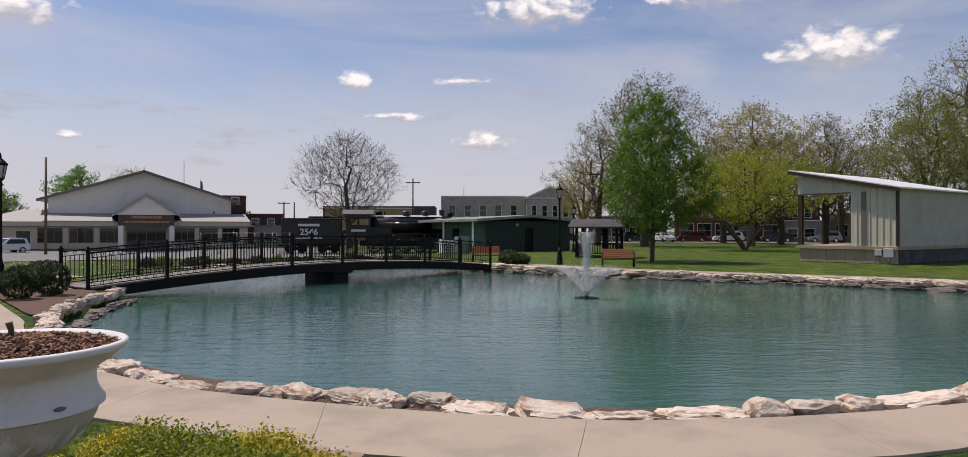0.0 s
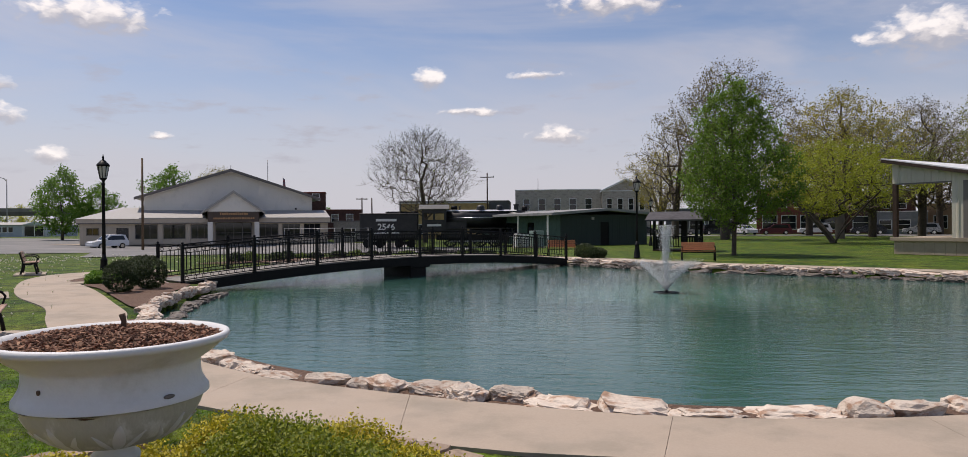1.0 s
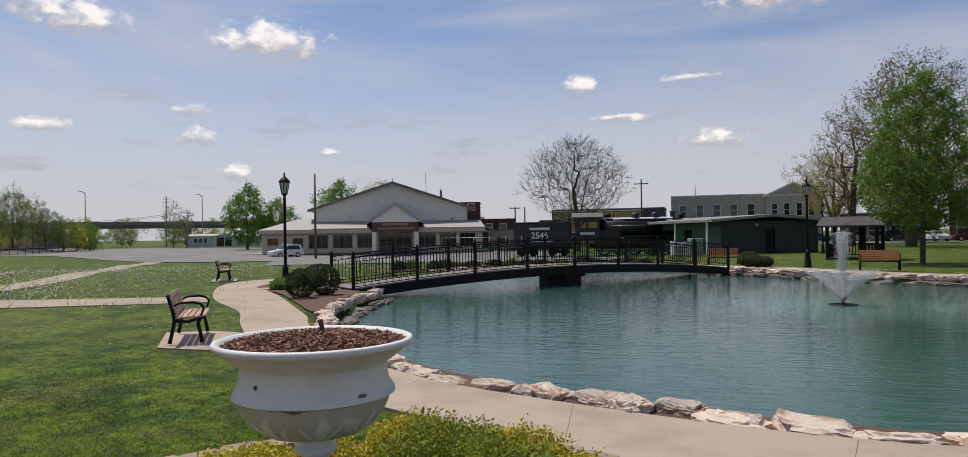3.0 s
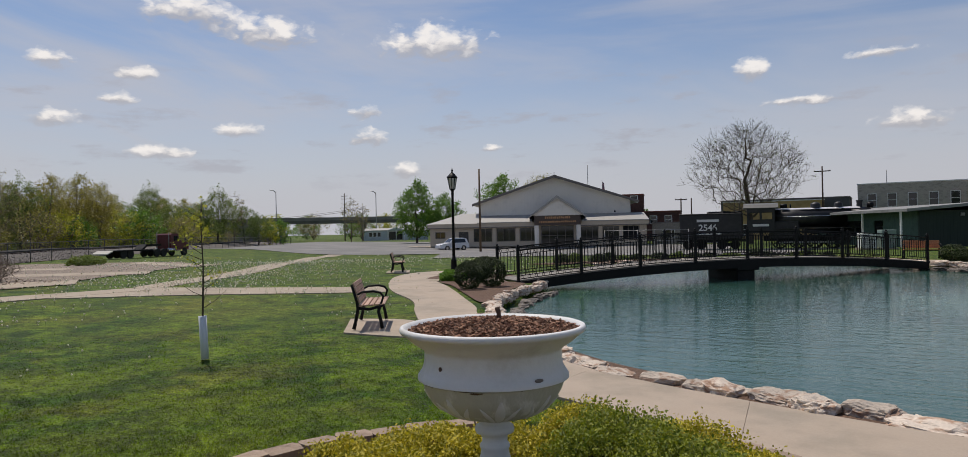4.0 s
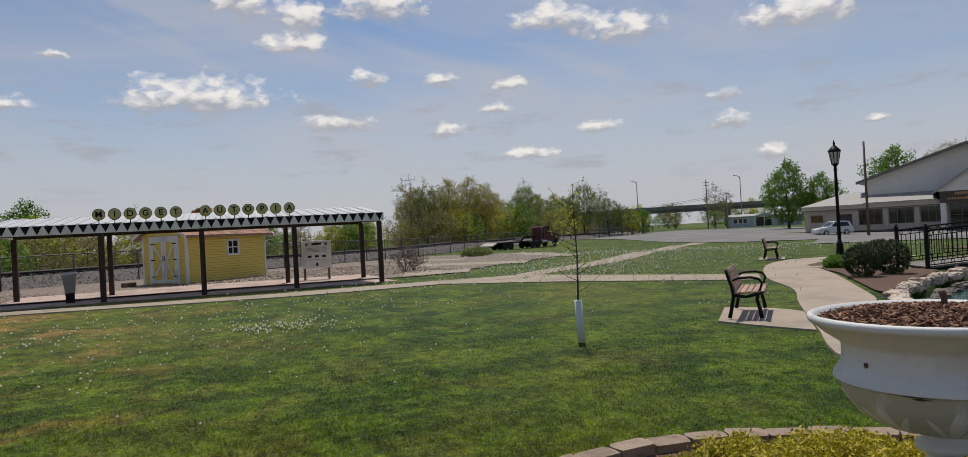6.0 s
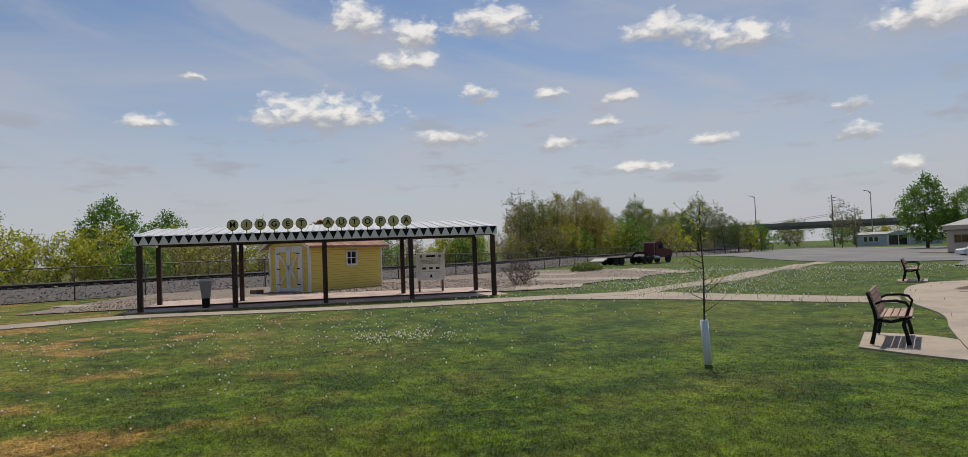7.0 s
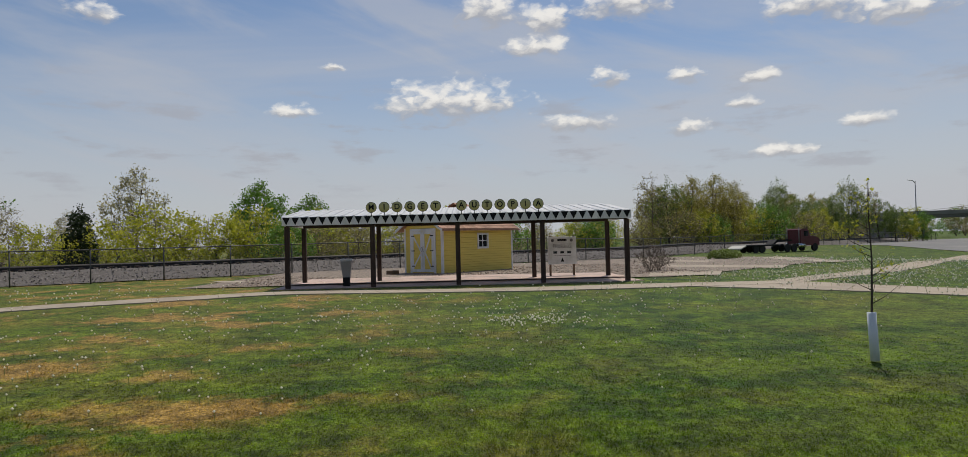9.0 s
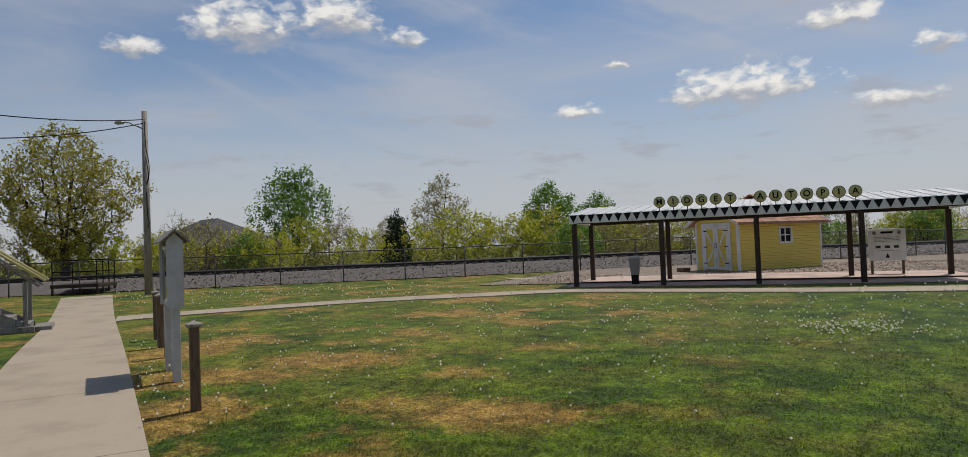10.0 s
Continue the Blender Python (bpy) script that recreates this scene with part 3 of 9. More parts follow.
def pond_distance(x, y):
    """Metres from the shore, negative in the pond."""
    a, b = SHORE, np.roll(SHORE, -1, 0)
    d = b - a
    p = np.array([x, y])
    s = np.clip(((p - a) * d).sum(1) / (d * d).sum(1), 0, 1)
    far = np.sqrt((((a + s[:, None] * d) - p) ** 2).sum(1).min())
    cross = (a[:, 1] > y) != (b[:, 1] > y)
    t = a[:, 0] + (y - a[:, 1]) / np.where(d[:, 1] == 0, 1e-9, d[:, 1]) * d[:, 0]
    inside = (cross & (x < t)).sum() % 2
    return -far if inside else far


def make_ground():
    xs = np.r_[-2400, -1200, -600, -300, -200, -150, np.arange(-120, -36, 4), np.arange(-36, -16, 1.0), np.arange(-16, 18, 0.4), np.arange(18, 40, 2.0), 40, 60, 90, 150, 300, 600, 1200, 2400]
    ys = np.r_[-2400, -1200, -600, -300, -150, -80, -50, np.arange(-40, 5, 1.5), np.arange(5, 40, 0.4), np.arange(40, 60, 2.0), np.arange(60, 120, 5.0), 130, 170, 230, 400, 800, 1500, 2400]
    v, nx = [], len(xs)
    for y in ys:
        for x in xs:
            z = ground_z(x, y)
            if -17 < x < 19 and 4 < y < 42:
                d = pond_distance(x, y)
                if d < 0.5:
                    k = min(max((0.35 - d) / 0.9, 0), 1)
                    z += -1.3 * k * k * (3 - 2 * k)
            v.append((x, y, z - 0.02))
    f = [(j * nx + i, j * nx + i + 1, (j + 1) * nx + i + 1, (j + 1) * nx + i) for j in range(len(ys) - 1) for i in range(nx - 1)]
    m = Mesh()
    m.add(v, f, True)
    return solid("ground", m, GRASS, "mown park lawn with dandelions and dry brown patches", "lawn", kind="structure")


make_ground()


def make_water():
    c = SHORE.mean(0)
    m = Mesh()
    out = [(c[0] + (x - c[0]) * 1.03, c[1] + (y - c[1]) * 1.03, WATER_Z) for x, y in SHORE]
    m.add(out, [tuple(range(len(out)))])
    return solid("water", m, WATER, "rippled teal pond water with stirred foam", "pond", kind="structure")


make_water()


def ribbon(left, right, lift=0.03, thick=0.12):
    """A slab between two edge lines of the same length, laid on the ground."""
    m = Mesh()
    n = len(left)
    top = [(x, y, ground_z(x, y) + lift) for x, y in left] + [(x, y, ground_z(x, y) + lift) for x, y in right]
    low = [(x, y, z - thick) for x, y, z in top]
    f = [(i, i + 1, n + i + 1, n + i) for i in range(n - 1)] + [(2 * n + i, 3 * n + i, 3 * n + i + 1, 2 * n + i + 1) for i in range(n - 1)]
    f += [(i, 2 * n + i, 2 * n + i + 1, i + 1) for i in range(n - 1)] + [(n + i, n + i + 1, 3 * n + i + 1, 3 * n + i) for i in range(n - 1)]
    f += [(0, n, 3 * n, 2 * n), (n - 1, 3 * n - 1, 4 * n - 1, 2 * n - 1)]
    return m.add(top + low, f)


def even(points, step):
    """Points at even steps along a line."""
    p = np.array(points)
    s = np.r_[0, np.cumsum(np.hypot(*np.diff(p, axis=0).T))]
    k = max(int(round(s[-1] / step)), 1)
    return np.stack([np.interp(np.linspace(0, s[-1], k + 1), s, p[:, i]) for i in (0, 1)], 1)


def path_slabs(name, left, right, label, length=1.5, mat=None, lift=0.03, gap=0.012):
    """A concrete path as single slabs between joints; left and right edges have matching points."""
    root = thing(name, Matrix.Identity(4), label, "path", kind="structure")
    l, r = np.array(smooth_line(left, 10)), np.array(smooth_line(right, 10))
    mid = (l + r) / 2
    s = np.r_[0, np.cumsum(np.hypot(*np.diff(mid, axis=0).T))]
    k = max(int(round(s[-1] / length)), 1)
    for i in range(k):
        q = np.linspace(s[-1] * i / k + gap / 2, s[-1] * (i + 1) / k - gap / 2, 5)
        a = [(np.interp(v, s, l[:, 0]), np.interp(v, s, l[:, 1])) for v in q]
        b = [(np.interp(v, s, r[:, 0]), np.interp(v, s, r[:, 1])) for v in q]
        part("slab", ribbon(a, b, lift), mat or CONCRETE, root)
    return root


# ---- paths and paving ----
path_slabs("pond_path",
    [(8.5, 10.3), (6.0, 8.4), (4.77, 7.6), (3.6, 7.2), (2.9, 7.03), (1.7, 6.84), (0.43, 6.86), (-0.97, 7.15), (-2.6, 7.66), (-3.5, 8.02), (-4.4, 8.55), (-5.6, 9.5), (-7.1, 11.1), (-8.4, 12.7), (-9.0, 13.6), (-10.4, 15.2), (-12.8, 17.95), (-15.2, 20.5), (-16.6, 22.3), (-16.9, 24.3), (-15.4, 26.6)],
    [(9.4, 9.3), (6.7, 7.5), (4.6, 6.5), (3.6, 6.05), (2.94, 5.83), (1.6, 5.66), (0.2, 5.66), (-0.93, 5.75), (-2.27, 6.17), (-3.5, 6.67), (-4.7, 7.2), (-6.0, 8.0), (-7.3, 9.5), (-8.7, 11.1), (-9.9, 12.5), (-11.2, 14.1), (-13.4, 16.0), (-15.6, 18.5), (-18.2, 22.1), (-18.9, 24.9), (-17.0, 27.6)],
    "sunlit tan concrete footpath curving round the pond", 2.3, lift=0.012, gap=0.004)
path_slabs("bench_pad", [(-7.3, 9.46), (-8.2, 9.36), (-9.05, 9.36)], [(-8.75, 11.15), (-9.4, 11.25), (-10.3, 10.9)], "small concrete pad under a park bench", 4.0, lift=0.008)
path_slabs("lawn_path", [(-13.45, 15.8), (-16.1, 13.15), (-18.6, 11.0), (-20.0, 9.6)], [(-14.85, 17.4), (-17.7, 14.55), (-20.5, 13.4), (-21.4, 12.6)], "narrow concrete footpath crossing the lawn", 1.6, PALE_CONCRETE, 0.004)
path_slabs("canopy_path", [(-19.9, 12.4), (-20.0, 7.4), (-21.0, 2.8), (-22.4, -1.7), (-21.8, -4.3), (-20.7, -8.4), (-18.4, -11.7), (-17.0, -12.8)], [(-21.3, 14.0), (-21.4, 8.3), (-22.2, 2.8), (-23.7, -1.9), (-23.2, -4.6), (-22.0, -8.8), (-19.6, -12.4), (-18.3, -13.8)], "narrow pale concrete footpath in front of a canopy", 1.6, PALE_CONCRETE, 0.008)
path_slabs("diagonal_path", [(-20.3, 13.2), (-27.4, 23.8), (-42.3, 41.2), (-56.6, 61)], [(-21.6, 13.2), (-28.6, 23.0), (-43.6, 40.2), (-58.2, 60)], "long pale concrete footpath crossing the lawn", 2.0, PALE_CONCRETE, 0.0)
path_slabs("sign_path", [(-2.05, 0.1), (-6.57, -3.71), (-12.55, -8.88), (-18.6, -14.15), (-28.3, -22.4)], [(-1.0, -1.1), (-5.5, -4.95), (-11.5, -10.1), (-17.6, -15.3), (-27.0, -23.8)], "broad pale concrete walk beside posts and a sign", 3.2, PALE_CONCRETE, 0.01)
path_slabs("bridge_walk", [(-15.0, 19.9), (-13.4, 20.7), (-12.0, 20.2)], [(-15.6, 20.9), (-14.1, 22.1), (-13.2, 21.6)], "concrete walk leading onto a footbridge", 1.6, PALE_CONCRETE, 0.026)
path_slabs("far_path", [(-1.5, 36.4), (0.3, 35.3), (2.4, 33.2), (5.3, 30.7), (7.6, 29.5), (11.4, 26.9), (14.8, 24.2), (17, 21.5)], [(-1.0, 37.4), (1.2, 36.2), (3.4, 34.3), (5.8, 32.2), (8.2, 30.7), (12.1, 28.0), (16.0, 25.2), (18.5, 22)], "concrete footpath along the far bank", 1.6, PALE_CONCRETE, 0.026)


def patch(name, outline, mat, label, lift, category="ground", soft=0.0):
    """A flat lie of another surface, draped on the ground."""
    loop = smooth_loop(outline, 5) if soft else outline
    c = np.mean(np.array(loop), 0)
    m = Mesh()
    rings = [1.0, 0.75, 0.5, 0.25]
    n = len(loop)
    pts = [(c[0] + (x - c[0]) * k, c[1] + (y - c[1]) * k) for k in rings for x, y in loop]
    v = [(x, y, ground_z(x, y) + lift) for x, y in pts] + [(c[0], c[1], ground_z(*c) + lift)]
    f = [(r * n + i, r * n + (i + 1) % n, (r + 1) * n + (i + 1) % n, (r + 1) * n + i) for r in range(3) for i in range(n)]
    f += [(3 * n + i, 3 * n + (i + 1) % n, 4 * n) for i in range(n)]
    m.add(v, f, True)
    return solid(name, m, mat, label, category, kind="structure")


def grid_patch(name, corners, steps, mat, label, lift, category="road"):
    """A large four-cornered surface on the ground, in cells small enough to follow it."""
    a, b, c, d = (np.array(p, float) for p in corners)
    m = Mesh()
    nu, nv = steps
    v = []
    for j in range(nv + 1):
        for i in range(nu + 1):
            s, t = i / nu, j / nv
            p = (a * (1 - s) + b * s) * (1 - t) + (d * (1 - s) + c * s) * t
            v.append((p[0], p[1], ground_z(*p) + lift))
    f = [(j * (nu + 1) + i, j * (nu + 1) + i + 1, (j + 1) * (nu + 1) + i + 1, (j + 1) * (nu + 1) + i) for j in range(nv) for i in range(nu)]
    m.add(v, f, True)
    return solid(name, m, mat, label, category, kind="structure")


grid_patch("road", [(-110, 64), (-14, 50), (-20, 92), (-130, 130)], (24, 10), ASPHALT, "worn pale asphalt car park and street", 0.03, "car park")
grid_patch("gravel_yard", [(-27.5, -6), (-24.8, 11.3), (-38.5, 29), (-46, -2)], (14, 14), GRAVEL, "brown gravel yard round a shed", 0.012, "gravel")
grid_patch("gravel_verge", [(-43.0, 10.0), (-38.5, 28.9), (-48.0, 33.0), (-55.0, 24.0)], (8, 8), GRAVEL, "brown gravel verge beside the railway fence", 0.008, "gravel")
grid_patch("forecourt", [(-31.5, 42.5), (-6.5, 45.0), (-8, 58), (-44, 62)], (10, 6), ASPHALT, "worn pale asphalt forecourt beyond the footbridge", 0.036, "car park")
patch("planting_bed", [(-17.4, 31.5), (-14.8, 36.6), (-11.4, 39.7), (-6.6, 41.6), (-3.4, 39.8), (-6.8, 39.6), (-11.6, 37.6), (-14.6, 32.2)], MULCH, "mulched planting bed along the pond behind a footbridge", 0.02, "flower bed", 1)
patch("mulch_bed", [(-9.3, 14.4), (-10.7, 15.8), (-12.9, 18.3), (-14.4, 19.8), (-12.7, 20.3), (-11.3, 20.0), (-10.7, 18.6), (-10.1, 16.6)], MULCH, "mulched bed with low plants beside the pond", 0.02, "flower bed", 1)
patch("mulch_bed", [(-15.7, 21.0), (-16.6, 22.4), (-16.4, 24.0), (-14.6, 24.4), (-13.0, 22.6), (-14.2, 21.6)], MULCH, "mulched bed round a lamp post", 0.02, "flower bed", 1)


# ---- shore stones ----
def boulder(seed, n=14):
    """A flattened, broken-edged stone about one metre long, to be scaled."""
    rnd = np.random.RandomState(seed)
    bm = bmesh.new()
    bmesh.ops.create_icosphere(bm, subdivisions=4 if seed < 6 else 3, radius=0.5)
    off = Vector(rnd.rand(3) * 50)
    for v in bm.verts:
        p = v.co.copy()
        q = Vector((math.copysign(abs(p.x * 2) ** 0.7, p.x), math.copysign(abs(p.y * 2) ** 0.7, p.y), math.copysign(abs(p.z * 2) ** 0.6, p.z))) * 0.5
        k = noise.noise(p * 1.8 + off) * 0.34 + noise.noise(p * 4.5 + off) * 0.2 + noise.noise(p * 10.0 + off) * 0.12 + noise.noise(p * 22.0 + off) * 0.07
        v.co = q * (0.92 + k)
        v.co.z += 0.05 * math.floor(4 * noise.noise(Vector((p.x * 2.2, p.y * 2.2, 0)) + off)) / 2
    mesh = bpy.data.meshes.new("stone")
    bm.to_mesh(mesh)
    bm.free()
    mesh.materials.append(STONE)
    return mesh


STONES = [boulder(k) for k in range(9)]
# same shapes for the lower courses, their shade put into the darker colour
SHADED_STONES = [mesh.copy() for mesh in STONES]
for mesh in SHADED_STONES:
    mesh.materials[0] = SHADED_STONE


def stone_row(name, line, label, length=(0.45, 1.0), width=(0.38, 0.55), height=(0.2, 0.34), base=-0.16, seed=3, meshes=STONES):
    rnd = random.Random(seed)
    root = thing(name, Matrix.Identity(4), label, "stone edging", kind="structure")
    p = np.array(line, float)
    s = np.r_[0, np.cumsum(np.hypot(*np.diff(p, axis=0).T))]
    at = 0.0
    while at < s[-1]:
        ln = rnd.uniform(*length)
        mid = min(at + ln / 2, s[-1])
        x, y = np.interp(mid, s, p[:, 0]), np.interp(mid, s, p[:, 1])
        x2, y2 = np.interp(min(mid + 0.2, s[-1]), s, p[:, 0]), np.interp(min(mid + 0.2, s[-1]), s, p[:, 1])
        x1, y1 = np.interp(mid - 0.2, s, p[:, 0]), np.interp(mid - 0.2, s, p[:, 1])
        turn = math.degrees(math.atan2(y2 - y1, x2 - x1)) + rnd.uniform(-9, 9)
        h = rnd.uniform(*height)
        w = rnd.uniform(*width)
        ob = part("stone", meshes[rnd.randrange(9)], None, root)
        side = rnd.uniform(-0.06, 0.06)
        ob.matrix_local = pose(x + side, y + side, ground_z(x, y) + base + h * 0.5, rnd.uniform(-6, 6), rnd.uniform(-6, 6), turn + (180 if rnd.random() < 0.5 else 0)) @ Matrix.Diagonal((ln * 1.04, w, h, 1))
        at += ln * rnd.uniform(0.93, 1.02)
    return root


strip_in = [(9.0, 10.8), (6.2, 8.6), (4.7, 7.68), (3.6, 7.3), (2.8, 7.1), (1.7, 6.94), (0.43, 6.96), (-0.97, 7.23), (-2.55, 7.72), (-3.4, 8.06), (-4.3, 8.55), (-5.6, 9.6), (-7.1, 11.2), (-8.4, 12.8)]
solid("bank_mulch", ribbon(smooth_line([(x - 0.12, y - 0.16) for x, y in strip_in], 6), smooth_line([(x + 0.25, y + 0.4) for x, y in strip_in], 6), -0.012, 0.3), MULCH, "strip of dark mulch between the path and shore stones", "mulch", kind="structure")
near_line = [p for p in smooth_line([(9.5, 11.1), (6.5, 8.9), (5.4, 8.2), (4.4, 7.72), (3.3, 7.42), (2.35, 7.18), (1.25, 7.05), (0.15, 7.1), (-0.7, 7.34), (-1.95, 7.7), (-3.4, 8.25), (-4.5, 8.95), (-6.0, 10.05), (-7.5, 12.0), (-8.6, 13.75)], 8)]
stone_row("near_shore_stones", [p for p in near_line if p[0] > -0.6], "row of rough pale pink limestone slabs edging a pond", seed=11, base=-0.15, length=(0.4, 1.05), height=(0.17, 0.28), width=(0.4, 0.55))
stone_row("curved_shore_stones", [p for p in near_line if p[0] < -0.55], "row of small rough limestone pieces edging a pond", seed=12, base=-0.13, length=(0.28, 0.66), height=(0.17, 0.28), width=(0.34, 0.48))
stone_row("side_shore_stones", smooth_line([(-8.75, 13.9), (-9.6, 15.8), (-10.25, 18.1), (-10.7, 19.9), (-11.2, 20.9)], 6), "rough limestone blocks beside a footbridge", (0.3, 0.65), (0.3, 0.45), (0.18, 0.28), -0.17, 5)
stone_row("inner_shore_stones", smooth_line([(-8.3, 14.2), (-9.2, 16.0), (-9.85, 18.2), (-10.3, 20.1)], 6), "rough limestone blocks at the water's edge", (0.4, 0.8), (0.35, 0.5), (0.2, 0.28), -0.42, 6, SHADED_STONES)
stone_row("far_shore_stones", smooth_line([(17.0, 20.0), (16.2, 21.9), (14.5, 23.9), (11.3, 26.5), (7.5, 29.1), (5.2, 30.2), (2.0, 33.0), (-0.1, 35.0), (-2.3, 37.7), (-6.8, 38.9), (-11.2, 36.7), (-13.9, 32)], 6), "long low wall of flat limestone along the far bank", (0.5, 1.3), (0.4, 0.6), (0.2, 0.3), -0.17, 7)
stone_row("far_base_stones", smooth_line([(16.7, 19.8), (15.9, 21.7), (14.2, 23.6), (11.0, 26.2), (7.2, 28.8), (4.9, 29.9), (1.7, 32.7), (-0.4, 34.8), (-2.6, 37.4), (-6.8, 38.5), (-11.0, 36.4)], 6), "lower course of limestone at the far water line", (0.5, 1.2), (0.4, 0.6), (0.2, 0.3), -0.38, 8, SHADED_STONES)


# ---- urn and its bed ----
def scatter_leaves(points, count, spread, size, seed, flat=0.0):
    """Small diamond leaves round given points; returns vertices and faces."""
    rnd = np.random.RandomState(seed)
    pts = np.array(points, float)
    c = pts[rnd.randint(len(pts), size=count)] + rnd.normal(0, 1, (count, 3)) * spread
    a = rnd.normal(0, 1, (count, 3))
    a[:, 2] *= 1 - flat
    a /= np.linalg.norm(a, axis=1)[:, None] + 1e-9
    b = np.cross(a, rnd.normal(0, 1, (count, 3)))
    b /= np.linalg.norm(b, axis=1)[:, None] + 1e-9
    s = size * rnd.uniform(0.6, 1.3, (count, 1))
    v = np.stack([c - a * s, c + b * s * 0.55, c + a * s, c - b * s * 0.55], 1).reshape(-1, 3)
    f = np.arange(count * 4).reshape(-1, 4)
    return v, f


def leaf_mesh(name, v, f, mat):
    mesh = bpy.data.meshes.new(name)
    mesh.vertices.add(len(v))
    mesh.vertices.foreach_set("co", np.ascontiguousarray(v, dtype=np.float32).ravel())
    mesh.loops.add(f.size)
    mesh.loops.foreach_set("vertex_index", np.ascontiguousarray(f, dtype=np.int32).ravel())
    mesh.polygons.add(len(f))
    mesh.polygons.foreach_set("loop_start", np.arange(0, f.size, f.shape[1], dtype=np.int32))
    mesh.update(calc_edges=True)
    mesh.materials.append(mat)
    return mesh


URN = (-2.61, 3.89)


def make_urn():
    root = thing("urn_planter", pose(URN[0], URN[1], 0, 0, 0, 20), "large weathered white urn planter with chipped paint, filled with bark mulch", "planter")
    top = 1.15
    bowl = [(0.30, top - 0.10), (0.50, top - 0.055), (0.535, top - 0.012), (0.553, top + 0.008), (0.572, top + 0.002), (0.577, top - 0.016), (0.568, top - 0.032), (0.555, top - 0.036), (0.50, top - 0.085), (0.452, top - 0.118), (0.432, top - 0.132), (0.424, top - 0.15), (0.425, top - 0.20), (0.434, top - 0.24), (0.452, top - 0.272), (0.466, top - 0.292), (0.468, top - 0.312)]
    part("bowl", Mesh().lathe(bowl, 72, close=False), URN_WHITE, root)
    belly = [(0.468, top - 0.312), (0.447, top - 0.316), (0.440, top - 0.33), (0.425, top - 0.375), (0.395, top - 0.43), (0.345, top - 0.485), (0.27, top - 0.53), (0.17, top - 0.56), (0.10, top - 0.572)]
    part("belly", Mesh().lathe(belly, 72, close=False), URN_BARE, root, "bare belly with peeling paint")
    leaf = Mesh()
    for side in (-1, 0, 1):
        for k in range(9):
            u = k / 8
            wide = (0.030 * math.sin(math.pi * (0.12 + 0.83 * u)) if side == 0 else 0.017 * math.sin(math.pi * (0.1 + 0.85 * u)))
            z = top - 0.545 + (0.165 if side == 0 else 0.12) * u
            r = float(np.interp(z, [top - 0.56, top - 0.53, top - 0.485, top - 0.43, top - 0.375], [0.17, 0.27, 0.345, 0.395, 0.425]))
            a = side * (0.10 + 0.20 * u)
            for e, h in ((-1, 0.001), (0, 0.011), (1, 0.001)):
                q = a + e * wide / r
                leaf.v.append(((r + h) * math.cos(q), (r + h) * math.sin(q), z))
    leaf.f = [(27 * b + 3 * k + c, 27 * b + 3 * k + c + 1, 27 * b + 3 * k + c + 4, 27 * b + 3 * k + c + 3) for b in range(3) for k in range(8) for c in range(2)]
    leaf.s = [True] * len(leaf.f)
    leaf = leaf.data("relief_leaf", URN_WHITE)
    for k in range(8):
        part("relief_leaf", leaf, None, root, "raised leaf ornament with white paint left on it", m=pose(0, 0, 0, 0, 0, 45 * k - 118))
    foot = [(0.092, top - 0.565), (0.095, top - 0.60), (0.100, top - 0.612), (0.118, top - 0.622), (0.123, top - 0.64), (0.118, top - 0.658), (0.090, top - 0.668), (0.080, top - 0.69), (0.078, top - 0.72), (0.092, top - 0.735), (0.094, top - 0.752), (0.085, top - 0.765), (0.09, top - 0.80), (0.115, top - 0.86), (0.17, top - 0.93), (0.24, top - 0.97), (0.26, top - 0.98), (0.26, 0.0)]
    part("foot", Mesh().lathe(foot, 40), URN_WHITE, root)
    soil = Mesh()
    rings, nseg = 12, 60
    v = []
    for r in range(rings + 1):
        for k in range(nseg):
            a, q = 2 * math.pi * k / nseg, 0.53 * r / rings
            v.append((q * math.cos(a), q * math.sin(a), top - 0.045 + 0.05 * (1 - (r / rings) ** 2) + 0.016 * noise.noise(Vector((q * math.cos(a) * 9, q * math.sin(a) * 9, 1)))))
    soil.add(v, [(r * nseg + k, r * nseg + (k + 1) % nseg, (r + 1) * nseg + (k + 1) % nseg, (r + 1) * nseg + k) for r in range(rings) for k in range(nseg)], True)
    part("soil", soil, MULCH, root, "dark bark mulch filling the bowl")
    rnd = random.Random(4)
    chips = Mesh()
    for _ in range(3600):
        a, q = rnd.uniform(0, 6.283), 0.53 * math.sqrt(rnd.random())
        z = top - 0.038 + 0.05 * (1 - (q / 0.53) ** 2) + rnd.uniform(0, 0.022)
        m = pose(q * math.cos(a), q * math.sin(a), z, rnd.uniform(-35, 35), rnd.uniform(-35, 35), rnd.uniform(0, 360))
        l, w = rnd.uniform(0.006, 0.024), rnd.uniform(0.003, 0.007)
        chips.box(-l, -w, -0.003, l, w, 0.003, m=m)
    ob = part("mulch_layer", chips, CHIP, root)
    tagged(ob, kind="stuff")
    part("stake", Mesh().tube([(0.02, 0.10, top - 0.02), (0.022, 0.10, top + 0.06), (0.012, 0.10, top + 0.10)], [0.016, 0.014, 0.018], 8), RUST, root, "short dark stub standing in the mulch")
